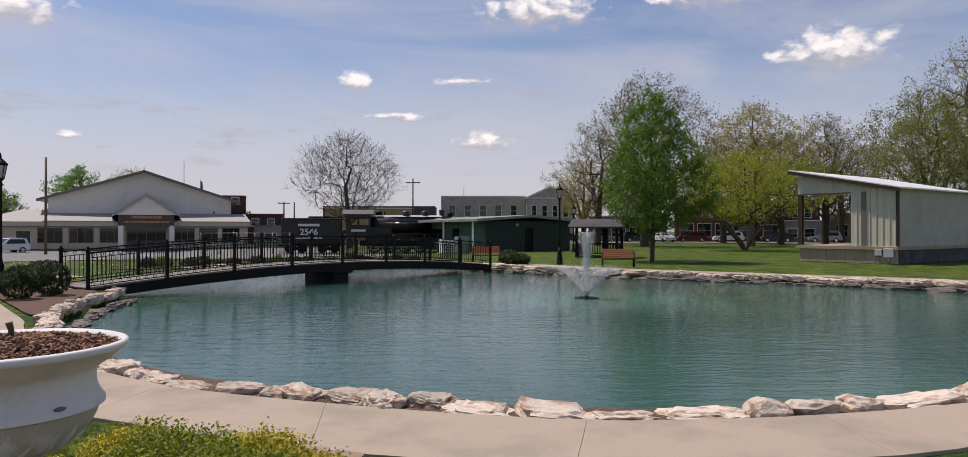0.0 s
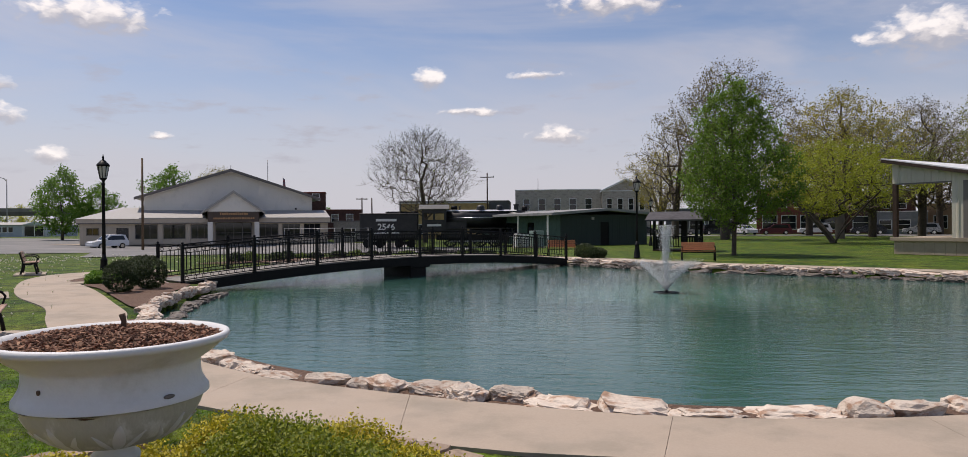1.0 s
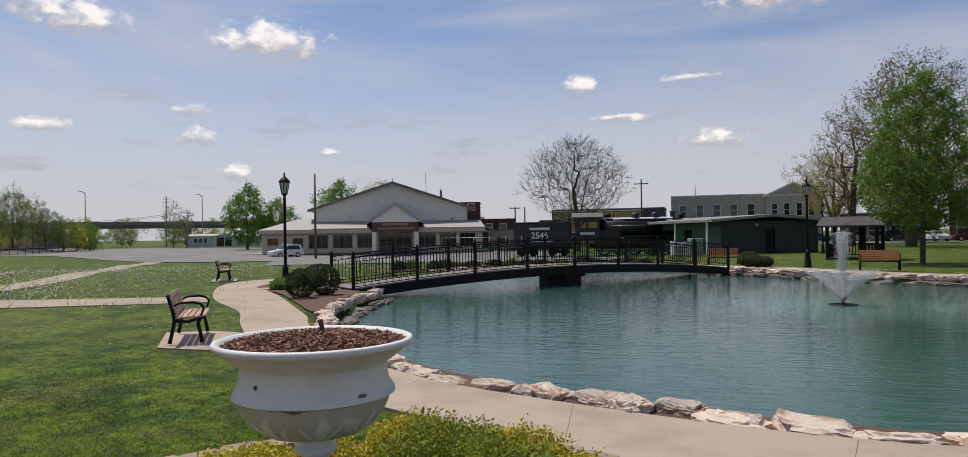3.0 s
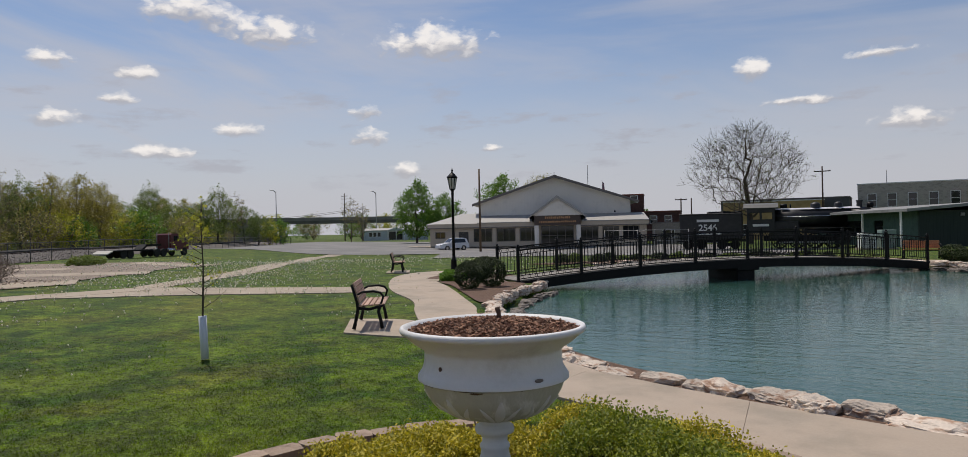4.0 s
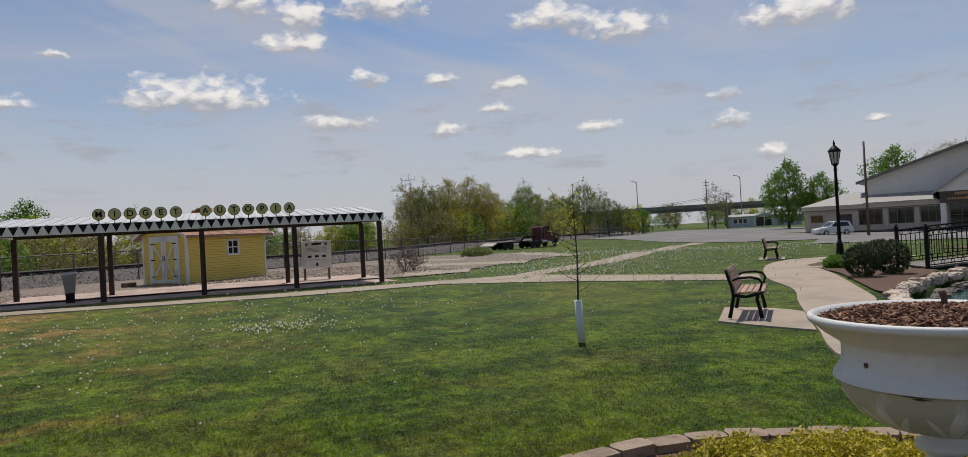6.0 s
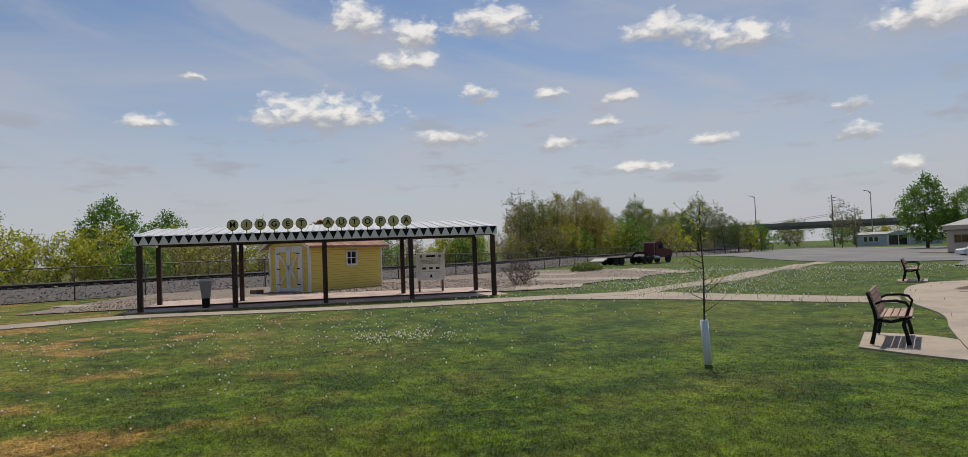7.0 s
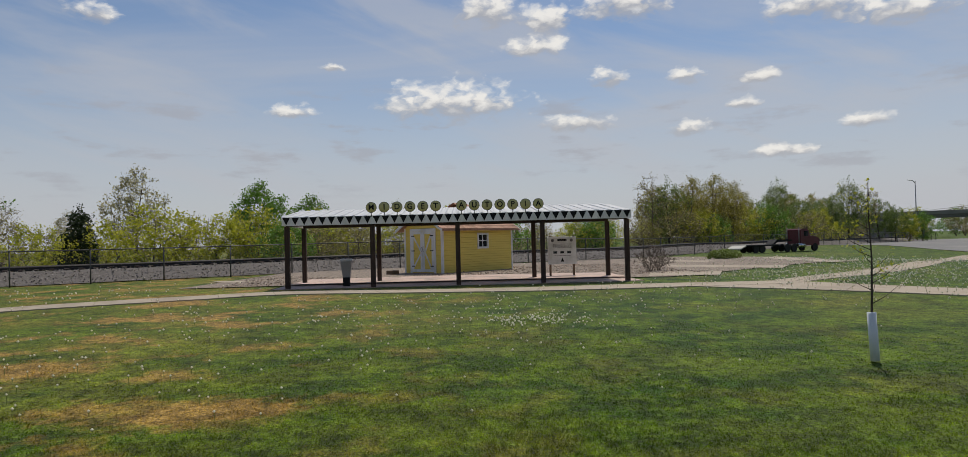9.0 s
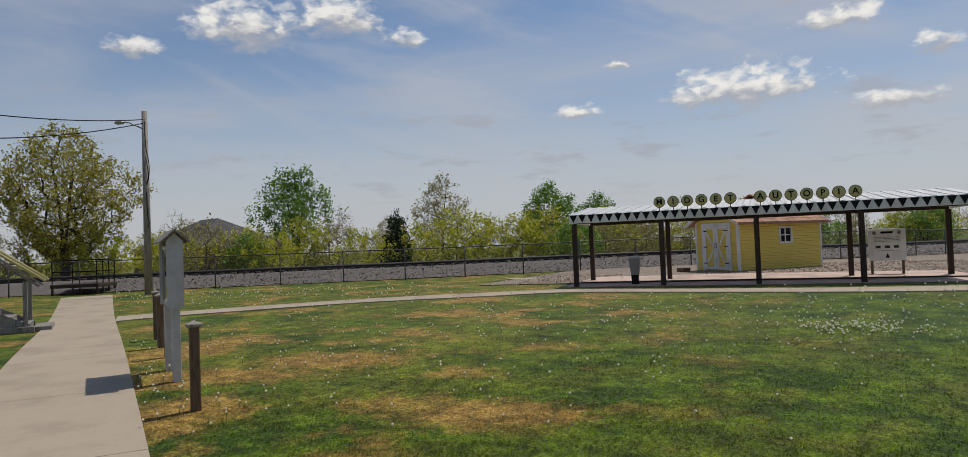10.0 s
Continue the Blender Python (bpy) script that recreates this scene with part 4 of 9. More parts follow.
    # bolt holes and chips in the paint on the side that faces the lawn path
    for ang, z, w, h in ((-124.0, top - 0.212, 0.011, 0.013), (-44.0, top - 0.272, 0.03, 0.011)):
        a = radians(ang)
        r = 0.43 if w < 0.02 else 0.456
        m = pose(r * math.cos(a), r * math.sin(a), z, 90, 0, ang + 90)
        part("dent", Mesh().lathe([(0.2 * w, -0.004), (w, -0.002), (w, 0.004), (0.5 * w, 0.004)], 14), RUST if w < 0.02 else GREY_TRIM, root, m=m @ Matrix.Diagonal((1, h / w, 1, 1)))
    for a0, a1, z, wid in ((-108, -82, top - 0.318, 0.010), (-96, -86, top - 0.326, 0.018), (-140, -128, top - 0.316, 0.007), (-60, -56, top - 0.317, 0.009), (60, 90, top - 0.318, 0.010)):
        strip = Mesh()
        ks = 14
        vv = []
        for k in range(ks + 1):
            a = radians(a0 + (a1 - a0) * k / ks)
            t = wid * (0.35 + 0.65 * math.sin(math.pi * k / ks)) * (0.7 + 0.6 * abs(noise.noise(Vector((k * 0.9, a0, 0)))))
            for zz, rr in ((z + t / 2, 0.4705), (z - t / 2, 0.4525)):
                vv.append((rr * math.cos(a), rr * math.sin(a), zz))
        strip.add(vv, [(2 * k, 2 * k + 1, 2 * k + 3, 2 * k + 2) for k in range(ks)])
        part("paint_chip", strip, RUST, root, "rusty chipped edge")
    return root


make_urn()
BED, BED_R = (-2.24, 3.32), 2.36
patch("flower_bed", [(BED[0] + BED_R * math.cos(a), BED[1] + BED_R * math.sin(a)) for a in np.linspace(0, 2 * math.pi, 28, endpoint=False)], MULCH, "bark-mulched round flower bed", 0.015, "flower bed")


def make_edging():
    root = thing("bed_edging", pose(BED[0], BED[1], 0), "ring of tan concrete edging blocks round a flower bed", "edging", kind="structure")
    rnd = random.Random(8)
    n = 50
    for k in range(n):
        a = 360 * k / n
        if 50 < a < 122 and k % 5 in (1, 2):
            continue  # the ring has lost blocks beside the pond path
        z = rnd.uniform(-0.012, 0.012)
        shape = Mesh()
        h = 0.105
        shape.prism([(-0.13, -0.09), (0.13, -0.09), (0.152, 0.03), (0.125, 0.10), (-0.125, 0.10), (-0.152, 0.03)], "z", -0.06, h)
        m = pose(BED_R * math.cos(radians(a)), BED_R * math.sin(radians(a)), z, rnd.uniform(-2.5, 2.5), rnd.uniform(-2.5, 2.5), a - 90 + rnd.uniform(-3, 3))
        part("block", shape, BLOCK, root, m=m)


make_edging()


def chips_on_bed():
    rnd = random.Random(5)
    m = Mesh()
    for _ in range(6800):
        a, q = rnd.uniform(0, 6.283), 2.26 * math.sqrt(rnd.random())
        p = pose(BED[0] + q * math.cos(a), BED[1] + q * math.sin(a), 0.022 + rnd.uniform(0, 0.02), rnd.uniform(-25, 25), rnd.uniform(-25, 25), rnd.uniform(0, 360))
        l, w = rnd.uniform(0.012, 0.045), rnd.uniform(0.005, 0.014)
        m.box(-l, -w, -0.003, l, w, 0.003, m=p)
    solid("bark_chips", m, CHIP, "loose bark chips on the flower bed", "mulch", kind="stuff")


chips_on_bed()


def shrub(name, x, y, r, h, mat, count, size, seed, label, category="shrub", group="", ball=False, z0=None):
    """A rounded shrub: stems and many small leaves on an uneven crown."""
    rnd = np.random.RandomState(seed)
    root = thing(name, pose(x, y, ground_z(x, y) if z0 is None else z0), label, category, group)
    stems = Mesh()
    tips = []
    off = Vector(rnd.rand(3) * 40)
    for k in range(26 if not ball else 12):
        a, q = rnd.uniform(0, 6.283), math.sqrt(rnd.rand())
        z = h * (1 - 0.55 * q * q) * rnd.uniform(0.8, 1.0)
        tip = Vector((r * q * math.cos(a), r * q * math.sin(a), z))
        stems.tube([(0.12 * tip.x, 0.12 * tip.y, 0), (0.6 * tip.x, 0.6 * tip.y, 0.55 * z), tip], [0.008, 0.006, 0.003], 4, caps=False)
    part("branchwork", stems, BARK, root)
    pts = []
    while len(pts) < 900:
        d = rnd.normal(0, 1, 3)
        d /= np.linalg.norm(d)
        if not ball and d[2] < -0.1:
            continue
        k = 1 + (0.30 if not ball else 0.09) * noise.noise(Vector(d * 2.6) + off) + (0.14 if not ball else 0.04) * noise.noise(Vector(d * 7) + off)
        u = rnd.uniform(0.84 if ball else 0.7, 1.0)
        if ball:
            pts.append((r * d[0] * k * u, r * d[1] * k * u, max(h * 0.5 + h * 0.5 * d[2] * k * u, 0.02)))
        else:
            pts.append((r * d[0] * k * u, r * d[1] * k * u, max(0.22 * h + 0.78 * h * d[2] * k * u, 0.02)))
    v, f = scatter_leaves(pts, count, (0.018 if ball else 0.035) * (r / 0.5), size, seed)
    v[:, 2] = np.maximum(v[:, 2], 0.01)
    part("crown", leaf_mesh("crown", v, f, mat), mat, root)
    return root


for k, (x, y, r, h) in enumerate([(-3.4, 4.1, 0.42, 0.30), (-3.2, 3.55, 0.42, 0.32), (-3.75, 3.75, 0.36, 0.26), (-3.0, 3.05, 0.42, 0.32), (-3.55, 3.15, 0.36, 0.27), (-3.0, 4.55, 0.36, 0.28), (-3.45, 4.6, 0.26, 0.2)]):
    shrub("golden_shrub", x, y, r, h, LEAF_GOLD, 15000, 0.013, 20 + k, "low golden-yellow leafy shrub in a bark bed", "shrub", "golden shrubs")
for k, (x, y, r, h) in enumerate([(-2.15, 4.75, 0.5, 0.46), (-1.65, 4.45, 0.5, 0.44), (-2.55, 5.1, 0.4, 0.36), (-1.75, 5.0, 0.42, 0.36), (-1.3, 4.05, 0.45, 0.4), (-2.1, 3.2, 0.45, 0.4), (-1.25, 4.75, 0.36, 0.3)]):
    shrub("green_shrub", x, y, r, h, LEAF_SHRUB if k in (0, 1, 4, 5) else LEAF_GOLD, 16000, 0.013, 40 + k, "low yellow-green leafy shrub beside an urn", "shrub", "green shrubs")


# ---- footbridge ----
def make_bridge():
    ax, ay, bx, by = -11.55, 20.12, -0.35, 34.57
    length = math.hypot(bx - ax, by - ay)
    turn = math.degrees(math.atan2(by - ay, bx - ax))
    root = thing("footbridge", pose(ax, ay, 0, 0, 0, turn), "black iron arched footbridge with ornate picket railings over a pond", "bridge")
    wide = 1.9
    rise = lambda s: 0.10 + 0.42 * (1 - (2 * s / length - 1) ** 2)
    n = 32
    for y in (0.02, wide - 0.02):
        beam = Mesh()
        v = []
        for k in range(n + 1):
            s, z = length * k / n, rise(length * k / n) - 0.02
            v += [(s, y - 0.05, z), (s, y + 0.05, z), (s, y + 0.05, z - 0.30), (s, y - 0.05, z - 0.30)]
        beam.add(v, [(4 * k + i, 4 * k + (i + 1) % 4, 4 * k + 4 + (i + 1) % 4, 4 * k + 4 + i) for k in range(n) for i in range(4)] + [(0, 1, 2, 3), (4 * n + 3, 4 * n + 2, 4 * n + 1, 4 * n)])
        part("girder", beam, BLACK, root)
    plank = Mesh().box(-0.07, -0.86, -0.04, 0.07, 0.86, 0.0, 0.006).data("deck_board", GREY_WOOD)
    for k in range(int(length / 0.15)):
        s = 0.075 + 0.15 * k
        slope = math.degrees(math.atan2(rise(s + 0.05) - rise(s - 0.05), 0.1))
        part("deck_board", plank, None, root, m=pose(s, wide / 2, rise(s) + 0.02, 0, -slope, 0))
    bays = 8
    post = Mesh().box(-0.045, -0.045, -0.05, 0.045, 0.045, 1.08, 0.008)
    post.box(-0.06, -0.06, 1.08, 0.06, 0.06, 1.11, 0.008)
    post.lathe([(0.012, 1.11), (0.035, 1.125), (0.042, 1.15), (0.03, 1.175), (0.008, 1.185)], 12)
    post.box(-0.06, -0.06, -0.06, 0.06, 0.06, 0.02, 0.008)
    post = post.data("post", BLACK)
    picket = Mesh().box(-0.009, -0.009, 0.16, 0.009, 0.009, 0.86).data("picket", BLACK)
    ring = Mesh().tube([(0.045 * math.cos(q), 0, 0.045 * math.sin(q)) for q in np.linspace(0, 2 * math.pi, 11)], 0.009, 4, caps=False).data("ring", BLACK)
    for y in (0.02, wide - 0.02):
        for k in range(bays + 1):
            s = length * k / bays
            part("post", post, None, root, m=pose(s, y, rise(s), 0, 0, 0))
        for h, r in ((0.06, 0.016), (0.165, 0.014), (0.855, 0.014), (1.0, 0.024)):
            part("rail", Mesh().tube([(length * k / n, y, rise(length * k / n) + h) for k in range(n + 1)], r, 6), BLACK, root)
        for k in range(bays):
            s0, s1 = length * k / bays, length * (k + 1) / bays
            for j in range(1, 18):
                s = s0 + (s1 - s0) * j / 18
                part("picket", picket, None, root, m=pose(s, y, rise(s), 0, 0, 0))
            for j in range(1, 18, 2):
                s = s0 + (s1 - s0) * j / 18
                for h in (0.112, 0.927):
                    part("ring", ring, None, root, m=pose(s, y, rise(s) + h))
    pier = Mesh().box(length / 2 - 0.4, 0.1, -1.0, length / 2 + 0.4, wide - 0.1, rise(length / 2) - 0.32, 0.03)
    pier.box(length / 2 - 0.5, -0.02, rise(length / 2) - 0.42, length / 2 + 0.5, wide + 0.02, rise(length / 2) - 0.3, 0.02)
    part("pier", pier, BLACK, root)


make_bridge()


# ---- street lamps ----
def make_lamp(x, y, label):
    root = thing("street_lamp", pose(x, y, ground_z(x, y)), label, "lamp", "park lamps")
    base = [(0.17, 0), (0.17, 0.06), (0.15, 0.08), (0.15, 0.30), (0.13, 0.34), (0.10, 0.62), (0.11, 0.64), (0.11, 0.68), (0.075, 0.72), (0.058, 0.85)]
    part("base", Mesh().lathe(base, 16), BLACK, root)
    shaft = Mesh().lathe([(0.056, 0.84), (0.054, 1.5), (0.045, 3.1), (0.06, 3.12), (0.06, 3.16), (0.04, 3.19), (0.05, 3.25), (0.09, 3.29), (0.10, 3.31)], 12)
    part("shaft", shaft, BLACK, root)
    part("lantern_glass", Mesh().lathe([(0.095, 3.32), (0.17, 3.72)], 8, smooth=False), LAMP_GLASS, root, "frosted glass lantern panes")
    cage = Mesh()
    for k in range(8):
        a = 2 * math.pi * (k + 0.5) / 8
        cage.tube([(0.10 * math.cos(a), 0.10 * math.sin(a), 3.31), (0.18 * math.cos(a), 0.18 * math.sin(a), 3.74)], 0.011, 5)
    for r, z in ((0.10, 3.32), (0.178, 3.73)):
        cage.lathe([(r - 0.012, z - 0.014), (r + 0.012, z - 0.014), (r + 0.012, z + 0.014), (r - 0.012, z + 0.014)], 8, smooth=False)
    part("cage", cage, BLACK, root)
    part("cap", Mesh().lathe([(0.21, 3.74), (0.20, 3.77), (0.12, 3.86), (0.06, 3.92), (0.035, 3.94), (0.03, 3.98), (0.04, 4.01), (0.02, 4.05), (0.006, 4.12)], 8), BLACK, root)
    return root


first_lamp = make_lamp(-15.3, 21.9, "black iron park lamp with a lantern head, in a mulched bed")
tagged(copy_thing(first_lamp, pose(3.1, 36.1, ground_z(3.1, 36.1))), "black iron park lamp with a lantern head on the far bank")
tagged(copy_thing(first_lamp, pose(6.6, 61.5, ground_z(6.6, 61.5))), "black iron park lamp beside a dark low building")


# ---- benches ----
def make_bench(x, y, turn, slat_mat, label):
    """Facing local +x, 1.5 m long."""
    root = thing("park_bench", pose(x, y, ground_z(x, y) + 0.03, 0, 0, turn), label, "bench", "park benches")
    for y0 in (-0.72, 0.72):
        leg = Mesh()
        leg.tube([(-0.28, y0, 0.0), (-0.25, y0, 0.12), (-0.20, y0, 0.36), (-0.22, y0, 0.50), (-0.31, y0, 0.80)], [0.034, 0.03, 0.032, 0.028, 0.024], 8)
        leg.tube([(0.22, y0, 0.0), (0.20, y0, 0.14), (0.16, y0, 0.30), (0.19, y0, 0.41)], [0.034, 0.03, 0.03, 0.03], 8)
        leg.tube([(-0.21, y0, 0.37), (0.0, y0, 0.35), (0.20, y0, 0.40), (0.27, y0, 0.43)], [0.028, 0.026, 0.028, 0.022], 8)
        part("end_frame", leg, BLACK, root)
        arm = Mesh().tube([(-0.24, y0, 0.60), (-0.12, y0, 0.66), (0.08, y0, 0.67), (0.20, y0, 0.64), (0.25, y0, 0.57), (0.22, y0, 0.47), (0.19, y0, 0.41)], [0.018, 0.02, 0.022, 0.022, 0.02, 0.018, 0.018], 8)
        part("armrest", arm, BLACK, root)
    slat = Mesh().box(-0.042, -0.74, -0.014, 0.042, 0.74, 0.014, 0.006).data("slat", slat_mat)
    for k in range(5):
        part("seat_slat", slat, None, root, m=pose(-0.16 + 0.098 * k, 0, 0.415 + 0.004 * k, 0, -2, 0))
    for k in range(4):
        part("back_slat", slat, None, root, m=pose(-0.215 - 0.027 * k, 0, 0.50 + 0.092 * k, 0, 73, 0) @ pose(0, 0, 0.03))
    part("stretcher", Mesh().box(-0.22, -0.72, 0.33, -0.19, 0.72, 0.37, 0.004), BLACK, root)
    return root


make_bench(-9.24, 10.36, 37, SLAT_PINK, "black iron park bench with sun-bleached pinkish slats on a concrete pad")
make_bench(-20.1, 24.55, 37, SLAT_PINK, "black iron park bench with bleached slats beside the lawn")
make_bench(5.6, 33.6, -95, SLAT_ORANGE, "park bench with orange wooden slats on the far bank")
make_bench(-0.6, 38.0, -80, SLAT_ORANGE, "park bench with orange wooden slats beside the bridge's end")
solid("bench_pad", Mesh().box(-0.5, -0.9, -0.1, 0.5, 0.9, 0.028, 0.01), PALE_CONCRETE, "small concrete pad under a bench", "paving", kind="structure", m=pose(-20.1, 24.55, ground_z(-20.1, 24.55), 0, 0, 37))


# ---- sapling ----
def make_sapling(x, y):
    root = thing("sapling", pose(x, y, ground_z(x, y)), "thin young tree with sparse leaves in a white trunk guard", "sapling")
    part("trunk_guard", Mesh().tube([(0.02, 0, 0), (0.0, 0, 0.3), (-0.02, 0, 0.61)], 0.055, 12), PLASTIC_WHITE, root, "white plastic trunk guard")
    rnd = random.Random(3)
    stem = [Vector((-0.02, 0, 0.5)), Vector((0.0, 0.0, 0.9)), Vector((0.005, 0.01, 1.3)), Vector((-0.01, 0, 1.75)), Vector((-0.03, 0.01, 2.05)), Vector((-0.01, 0.01, 2.3))]
    part("trunk", Mesh().tube(stem, [0.016, 0.014, 0.011, 0.008, 0.005, 0.003], 6), BARK, root)
    tips = []
    for k in range(17):
        z = 0.72 + 1.45 * k / 17
        a = rnd.uniform(0, 6.283)
        ln = rnd.uniform(0.25, 0.48) * (1.15 - 0.45 * k / 17)
        p = [Vector((0, 0, z)), Vector((0.45 * ln * math.cos(a), 0.45 * ln * math.sin(a), z + 0.22 * ln)), Vector((ln * math.cos(a), ln * math.sin(a), z + 0.62 * ln))]
        part("twig", Mesh().tube(p, [0.006, 0.004, 0.002], 4), BARK, root)
        if k > 2:
            tips += [p[1], p[1].lerp(p[2], 0.5), p[2]]
    tips += stem[3:]
    v, f = scatter_leaves([tuple(t) for t in tips], 170, 0.035, 0.024, 12)
    part("foliage", leaf_mesh("foliage", v, f, LEAF_YELLOW), LEAF_YELLOW, root)


make_sapling(-9.05, 6.54)

# ---- clipped bushes by the lamp and on the banks ----
for k, (x, y, r, h) in enumerate([(-11.65, 17.35, 0.43, 0.84), (-11.5, 18.4, 0.43, 0.9), (-13.45, 20.9, 0.42, 0.8), (-14.15, 22.3, 0.25, 0.8), (-14.5, 21.6, 0.36, 0.6)]):
    shrub("clipped_bush", x, y, r, h, LEAF_YEW, 15000, 0.016, 60 + k, "dark green clipped yew bush in a mulched bed", "bush", "clipped bushes", True)
for k, (x, y, r, h) in enumerate([(-14.3, 20.15, 0.3, 0.32), (-13.9, 20.2, 0.27, 0.3), (-14.9, 21.0, 0.32, 0.36)]):
    shrub("leafy_bush", x, y, r, h, LEAF_GREEN, 3500, 0.03, 70 + k, "bright green low bush below a lamp post", "bush", "leafy bushes")
bed_plants = random.Random(64)
for k in range(16):
    a = k / 15
    x, y = np.interp(a, [0, 0.33, 0.66, 1], [-16.0, -13.4, -9.4, -4.6]), np.interp(a, [0, 0.33, 0.66, 1], [32.4, 37.2, 40.0, 40.4])
    shrub("bed_plant", x + bed_plants.uniform(-0.4, 0.4), y + bed_plants.uniform(-0.4, 0.4), bed_plants.uniform(0.3, 0.55), bed_plants.uniform(0.25, 0.5), (LEAF_YEW, LEAF_DEEP, LEAF_YEW)[k % 3], 1200, 0.045, 90 + k, "low dark green plant in a mulched bed by a pond", "plant", "bed plants")
for k, (x, y, r, h) in enumerate([(0.55, 35.7, 0.5, 0.75), (1.1, 35.3, 0.5, 0.55)]):
    shrub("bank_bush", x, y, r, h, LEAF_YEW, 4000, 0.035, 80 + k, "dark green bush at the end of the footbridge", "bush", "bank bushes", True)


# ---- canopy with its sign ----
def letters(text, size, mat, parent, m, name="letter"):
    """Flat raised writing as mesh, centred."""
    curve = bpy.data.curves.new(name, "FONT")
    curve.body, curve.size, curve.extrude, curve.align_x, curve.align_y, curve.offset = text, size, 0.006, "CENTER", "CENTER", 0.02 * size
    ob = new(name, curve)
    deps = bpy.context.evaluated_depsgraph_get()
    mesh = bpy.data.meshes.new_from_object(ob.evaluated_get(deps))
    bpy.data.objects.remove(ob)
    mesh.materials.clear()
    mesh.materials.append(mat)
    return part(name, mesh, None, parent, m=m)


CAN_A, CAN_B = Vector((-25.1, -2.04, 0.22)), Vector((-23.31, 8.98, 0.22))


def make_canopy():
    along = CAN_B - CAN_A
    length, turn = along.length, math.degrees(math.atan2(along.y, along.x))
    # local x runs along the front, local y away from the pond
    root = thing("canopy", pose(CAN_A.x, CAN_A.y, CAN_A.z, 0, 0, turn), "open canopy on dark posts with pennant-trimmed white fascia", "canopy")
    depth, skew = 2.82, -0.1
    post = Mesh().box(-0.075, -0.075, -0.02, 0.075, 0.075, 2.06, 0.008).data("post", DARK_WOOD)
    for k in range(5):
        part("post", post, None, root, m=pose(length * k / 4, 0, 0))
    for s in (0.0, 0.245, 0.755, 1.0):
        part("post", post, None, root, m=pose(length * s + skew, depth, 0))
    x0, x1, y0, y1 = -0.12, length + 0.13, -0.16, depth + 0.25
    roof = Mesh()
    n = 120
    for k in range(n):
        a, b = x0 + (x1 - x0) * k / n, x0 + (x1 - x0) * (k + 1) / n
        h = 0.022 if k % 4 == 0 else 0.0
        roof.add([(a, y0, 2.36 + h), (b, y0, 2.36 + h), (b + skew, y1, 2.72 + h), (a + skew, y1, 2.72 + h), (a, y0, 2.34), (b, y0, 2.34), (b + skew, y1, 2.70), (a + skew, y1, 2.70)],
                 [(0, 1, 2, 3), (7, 6, 5, 4), (0, 4, 5, 1), (2, 6, 7, 3), (1, 5, 6, 2), (3, 7, 4, 0)])
    part("roof", roof, CORRUGATED, root, "ribbed white metal roof sheets")
    part("beam", Mesh().box(x0 + 0.1, -0.05, 2.06, x1 - 0.1, 0.05, 2.2, 0.006), DARK_WOOD, root)
    part("beam", Mesh().box(x0 + 0.1 + skew, depth - 0.05, 2.06, x1 - 0.1 + skew, depth + 0.05, 2.30, 0.006), DARK_WOOD, root)
    part("fascia", Mesh().box(x0, y0 - 0.03, 2.08, x1, y0, 2.36, 0.004), WHITE_PAINT, root, "white fascia board")
    part("fascia", Mesh().prism([(x0, y0), (x0 + 0.03, y0), (x0 + 0.03 + skew, y1), (x0 + skew, y1)], "z", 2.08, 2.36), WHITE_PAINT, root, "white fascia board")
    part("fascia", Mesh().prism([(x1 - 0.03, y0), (x1, y0), (x1 + skew, y1), (x1 - 0.03 + skew, y1)], "z", 2.08, 2.36), WHITE_PAINT, root, "white fascia board")
    count = 39
    w = (x1 - x0) / count
    tri = Mesh().prism([(-0.42 * w, 0.245), (0.42 * w, 0.245), (0.0, 0.0)], "y", -0.012, 0.0).data("pennant", BLACK)
    for k in range(count):
        part("pennant", tri, None, root, m=pose(x0 + w * (k + 0.5), y0 - 0.031, 2.10))
    # round letter plates on the front edge of the roof
    gold = material("pale_yellow_plate", (0.52, 0.47, 0.20), 0.5, grain=0.05, bump=0.05)
    r = 0.165
    start, step = length / 4, (length / 2 - 0.13) / 13
    for k, c in enumerate("MIDGET AUTOPIA"):
        if c == " ":
            continue
        x = start + step * k
        plate = part("letter_plate", Mesh().lathe([(r - 0.004, -0.012), (r, -0.006), (r, 0.006), (r - 0.004, 0.012)], 28), gold, root, "round pale yellow plate with a black letter", m=pose(x, y0 - 0.03, 2.62, 90, 0, 0))
        letters(c, 0.25, BLACK, plate, pose(0, 0, 0.014))
        part("plate_rim", Mesh().tube([(r * math.cos(q), r * math.sin(q), 0) for q in np.linspace(0, 2 * math.pi, 29)], 0.012, 5, caps=False), BLACK, plate)
        part("plate_stem", Mesh().tube([(x, y0 - 0.03, 2.32), (x, y0 - 0.03, 2.48)], 0.014, 6), BLACK, root)
    slab = solid("canopy_slab", Mesh().prism([(-0.5, -0.12), (length + 0.5, -0.12), (length + 0.5 + skew, depth + 0.5), (-0.5 + skew, depth + 0.5)], "z", -0.12, 0.02), material("reddish_slab", (0.50, 0.37, 0.31), 0.85, spots=(0.32, 0.25, 0.21), spot_scale=1.2, grain=0.1), "low reddish concrete slab under a canopy", "paving", kind="structure", m=root.matrix_world.copy())
